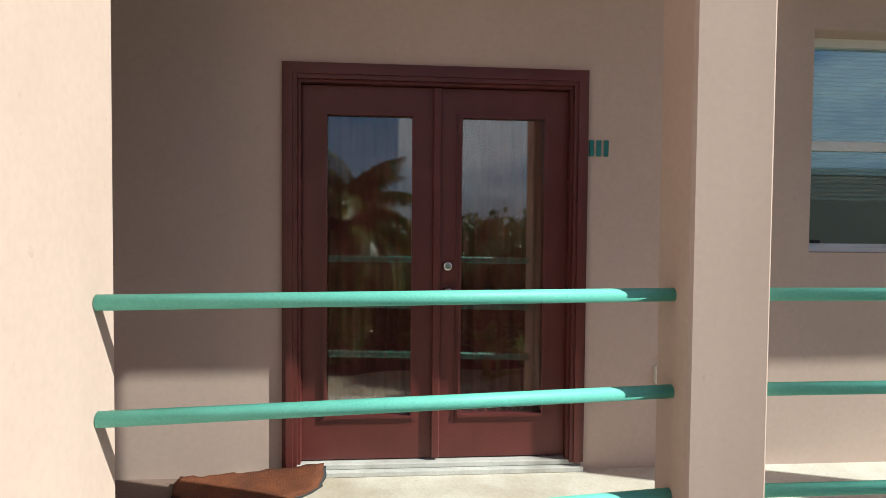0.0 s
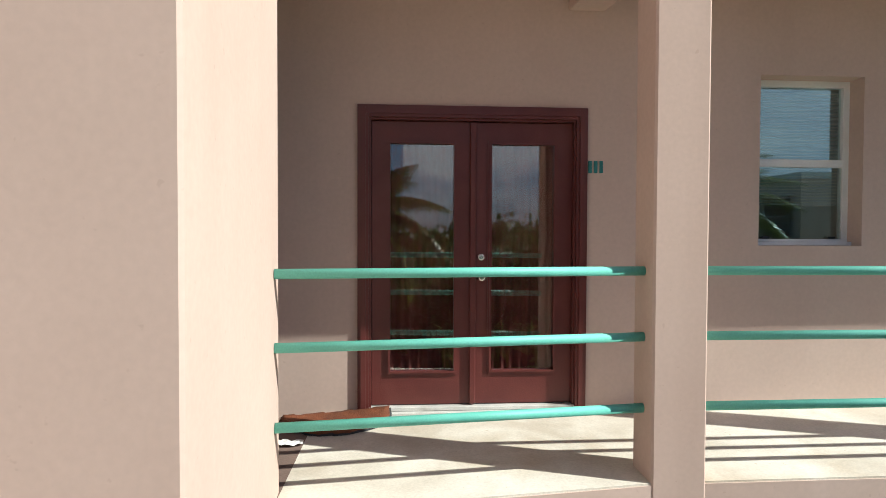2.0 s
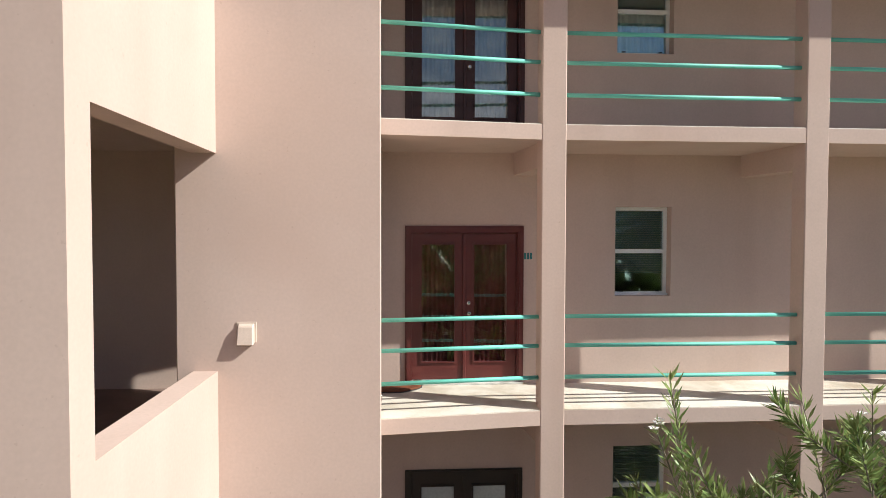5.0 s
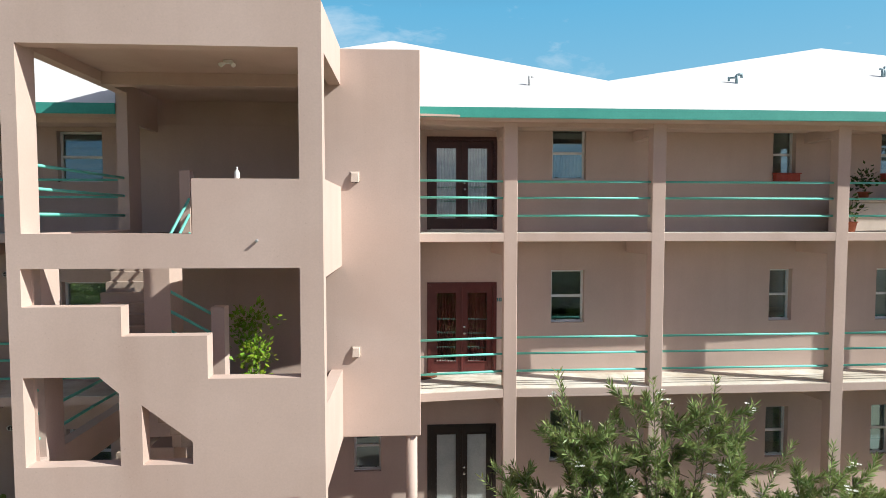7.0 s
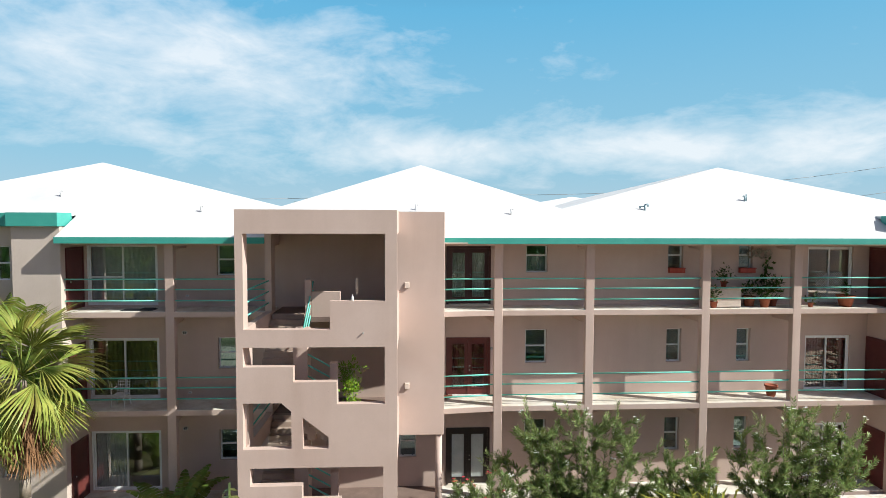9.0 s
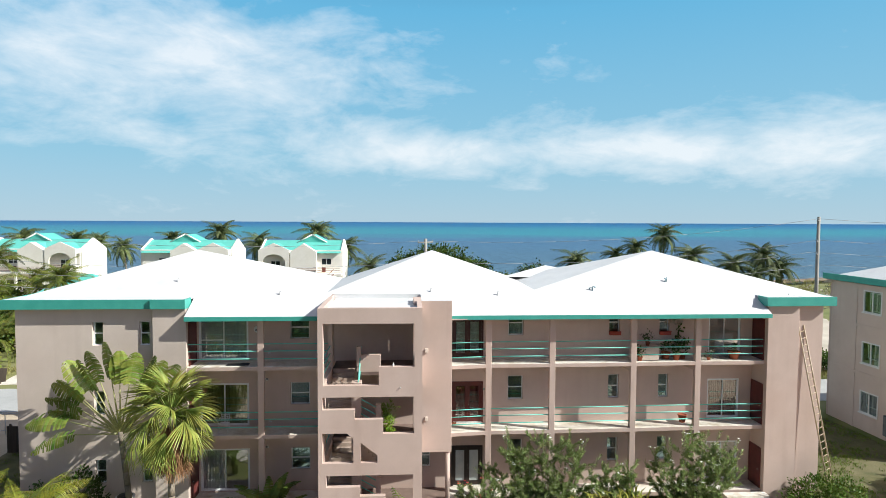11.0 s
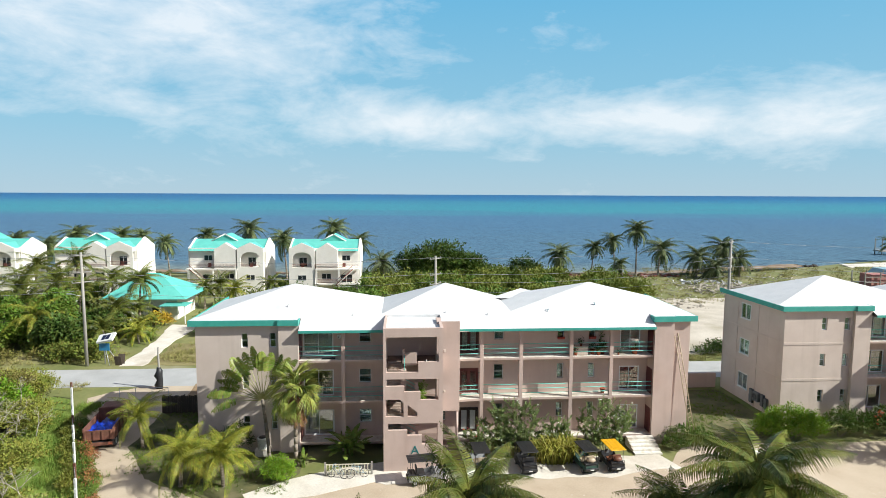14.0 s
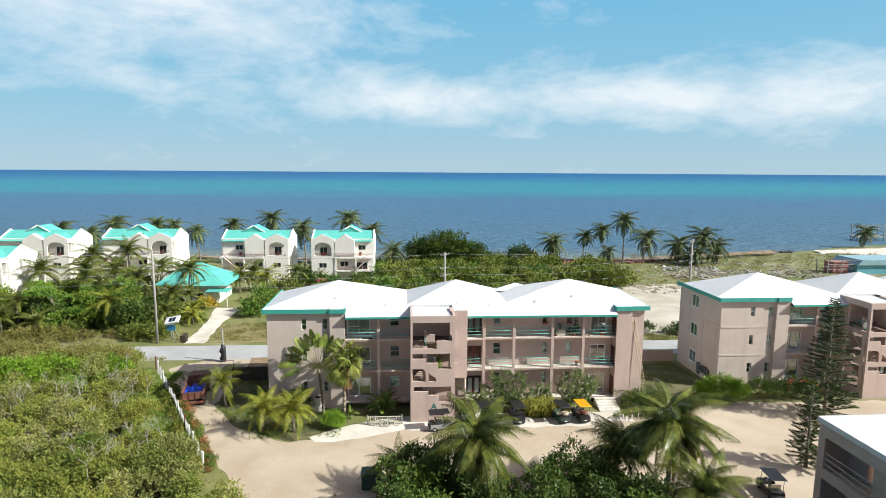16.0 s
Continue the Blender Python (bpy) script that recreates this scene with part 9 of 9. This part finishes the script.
coconut_palm((-46.8, 46.0, GZ), 7.4, "tall coconut palm before the pavilion", 430, 1.15, (0.4, 0.2), 20, None, 0.0, 44, "roadside palms", False, 0.034, 26)
coconut_palm((-39.5, 62.0, GZ), 4.2, "coconut palm before the villas", 431, 1.1, (0.2, 0.1), 18, None, 0.0, 44, "roadside palms", False, 0.034, 26)
coconut_palm((-30.5, 64.5, GZ), 3.6, "coconut palm before the villas", 432, 1.1, (-0.2, 0.1), 18, None, 0.0, 44, "roadside palms", False, 0.034, 26)
bush((-26.5, 66.5, GZ), [(0, 0, 1.6, 2.4, 1.6, 1.6), (-2.6, 0.4, 1.2, 1.8, 1.4, 1.2), (2.6, 0.2, 1.0, 1.6, 1.3, 1.1)], 0.36, 40, LEAF_MID, "rounded green shrub before the villas", "shrub", 433)
bush((-17.5, 66.0, GZ), [(0, 0, 1.3, 2.2, 1.6, 1.3), (2.6, 0.4, 1.0, 1.8, 1.4, 1.1)], 0.36, 40, LEAF_MID, "rounded green shrub before the villas", "shrub", 434)
par = thing("parasol", (-24.8, 63.0, GZ), "open red parasol in the villa garden", "parasol")
bm = bmesh.new()
tube(bm, (0, 0, -0.1), (0, 0, 2.6), 0.04, 8)
part("pole", bm, WHITEPAINT, par)
bm = bmesh.new()
rim = [bm.verts.new((1.5 * math.cos(k * math.tau / 8), 1.5 * math.sin(k * math.tau / 8), 2.1)) for k in range(8)]
tip = bm.verts.new((0, 0, 2.75))
for k in range(8):
    bm.faces.new((rim[k], rim[(k + 1) % 8], tip))
part("canopy", bm, surface("red_canvas", (0.42, 0.02, 0.03), (0.52, 0.03, 0.045), 0.8, 2, 40, 0.05), par, "faded red canvas canopy")

# tufts of dry grass and weeds, and pebbles and leaf litter on the sand, beyond counting
def tufts(name, regions, n, h, material, label, seed):
    rng = np.random.default_rng(seed)
    cs, ds = [], []
    for x0, x1, y0, y1 in regions:
        k = n * (x1 - x0) * (y1 - y0) / sum((b - a) * (d - c) for a, b, c, d in regions)
        p = np.stack([rng.uniform(x0, x1, int(k)), rng.uniform(y0, y1, int(k)), np.full(int(k), GZ + 0.02)], 1)
        keep = np.sin(p[:, 0] * 0.9 + 2 * np.sin(p[:, 1] * 0.7)) + rng.normal(0, 0.6, len(p)) > 0.1
        p = np.repeat(p[keep], 9, 0)
        cs.append(p + rng.normal(0, 0.07, p.shape) * np.array((1, 1, 0)))
        ds.append(unit(rng.normal(0, 0.45, p.shape) + np.array((0, 0, 1.0))))
    c, d = np.concatenate(cs), np.concatenate(ds)
    s = unit(np.cross(d, rng.normal(size=c.shape)))
    ln = h * rng.uniform(0.5, 1.3, len(c))
    v, f = leaf_quads(c, d, s, ln, np.full(len(c), 0.03))
    return tagged(new(name, raw_mesh(name, v.tolist(), f.tolist(), material)), label, "grass", kind="stuff")


DRYGRASS = surface("dry_grass_blade", (0.20, 0.20, 0.06), (0.36, 0.32, 0.13), 0.8, 1.0, 12, 0.0, var=0.35, leafy=True)
FRESHGRASS = surface("fresh_grass_blade", (0.11, 0.18, 0.03), (0.20, 0.27, 0.05), 0.7, 1.0, 12, 0.0, var=0.35, leafy=True)
tufts("grass_tufts", [(-28.0, -22.6, -3, 12), (-22.5, -14.0, -6.6, 1.2), (20.3, 28.8, 0.2, 12.8), (-39.5, -33, 8, 13)], 5200, 0.20, FRESHGRASS, "uneven green grass and weeds in the beds", 301)
tufts("roadside_grass", [(-75, -41, 26.0, 30.5), (-36.8, -22, 26, 36), (-52, -40, 15.5, 18.2), (-20, 60, 23.5, 27.5)], 9000, 0.55, DRYGRASS, "dry yellow-green grass along the road", 302)
tufts("shore_grass", [(22, 60, 60, 96), (60, 112, 84, 112), (112, 150, 96, 112)], 9000, 0.7, DRYGRASS, "tufted coastal grass behind the beach", 303)
tufts("verge_grass", [(-38.5, -35.5, 4, 12), (-36.0, -31.5, -3, 4.5), (-32.5, -27.5, -11.5, -3), (-27.6, -25.2, -13, -10)], 6000, 0.55, FRESHGRASS, "lush green grass along the wire fence", 304)
rubble("pebbles", -22, 30, -16, -4.5, 520, 0.09, CONC, "pebbles and bits of coral on the sand", 6, True)
rubble("leaf_litter", -14, 16, -27, -14, 420, 0.16, DEAD, "fallen brown leaves and husks on the sand", 7)
rubble("shore_debris", 40, 100, 66, 100, 420, 0.6, GREYWOOD, "scattered driftwood and planks behind the beach", 8)
rubble("shore_stones", 44, 110, 64, 98, 260, 0.4, PALESAND, "pale stones scattered behind the beach", 9, True)


def fence_weeds(name, material, n, leaf, label, seed, side):
    """Low straggling weeds along the foot of the wire fence."""
    rng = np.random.default_rng(seed)
    lumps = []
    for k in range(n):
        t = rng.uniform(0.28, 1.0)
        w = rng.uniform(0.18, 0.48)
        lumps.append((-39.6 + 14.6 * t + side + rng.normal(0, 0.3), 14.0 - 26.2 * t + rng.normal(0, 0.3), GZ + w * 0.8, w, w, w * rng.uniform(0.8, 1.6)))
    v, f = clump_leaves(lumps, 90, leaf, rng, 7, -0.3)
    return tagged(new(name, raw_mesh(name, v.tolist(), f.tolist(), material)), label, "vegetation", kind="stuff")


REDLEAF = surface("rusty_red_leaf", (0.20, 0.07, 0.03), (0.34, 0.14, 0.06), 0.6, 2.0, 12, 0.0, var=0.4, leafy=True)
fence_weeds("fence_weeds", LEAF_MID, 120, 0.13, "green weeds straggling along the wire fence", 501, 0.75)
fence_weeds("red_weeds", REDLEAF, 34, 0.11, "rusty red weeds beside the wire fence", 502, 0.95)
fence_weeds("tall_weeds", LEAF_OLIVE, 70, 0.16, "rank grass and weeds at the fence foot", 503, -0.5)
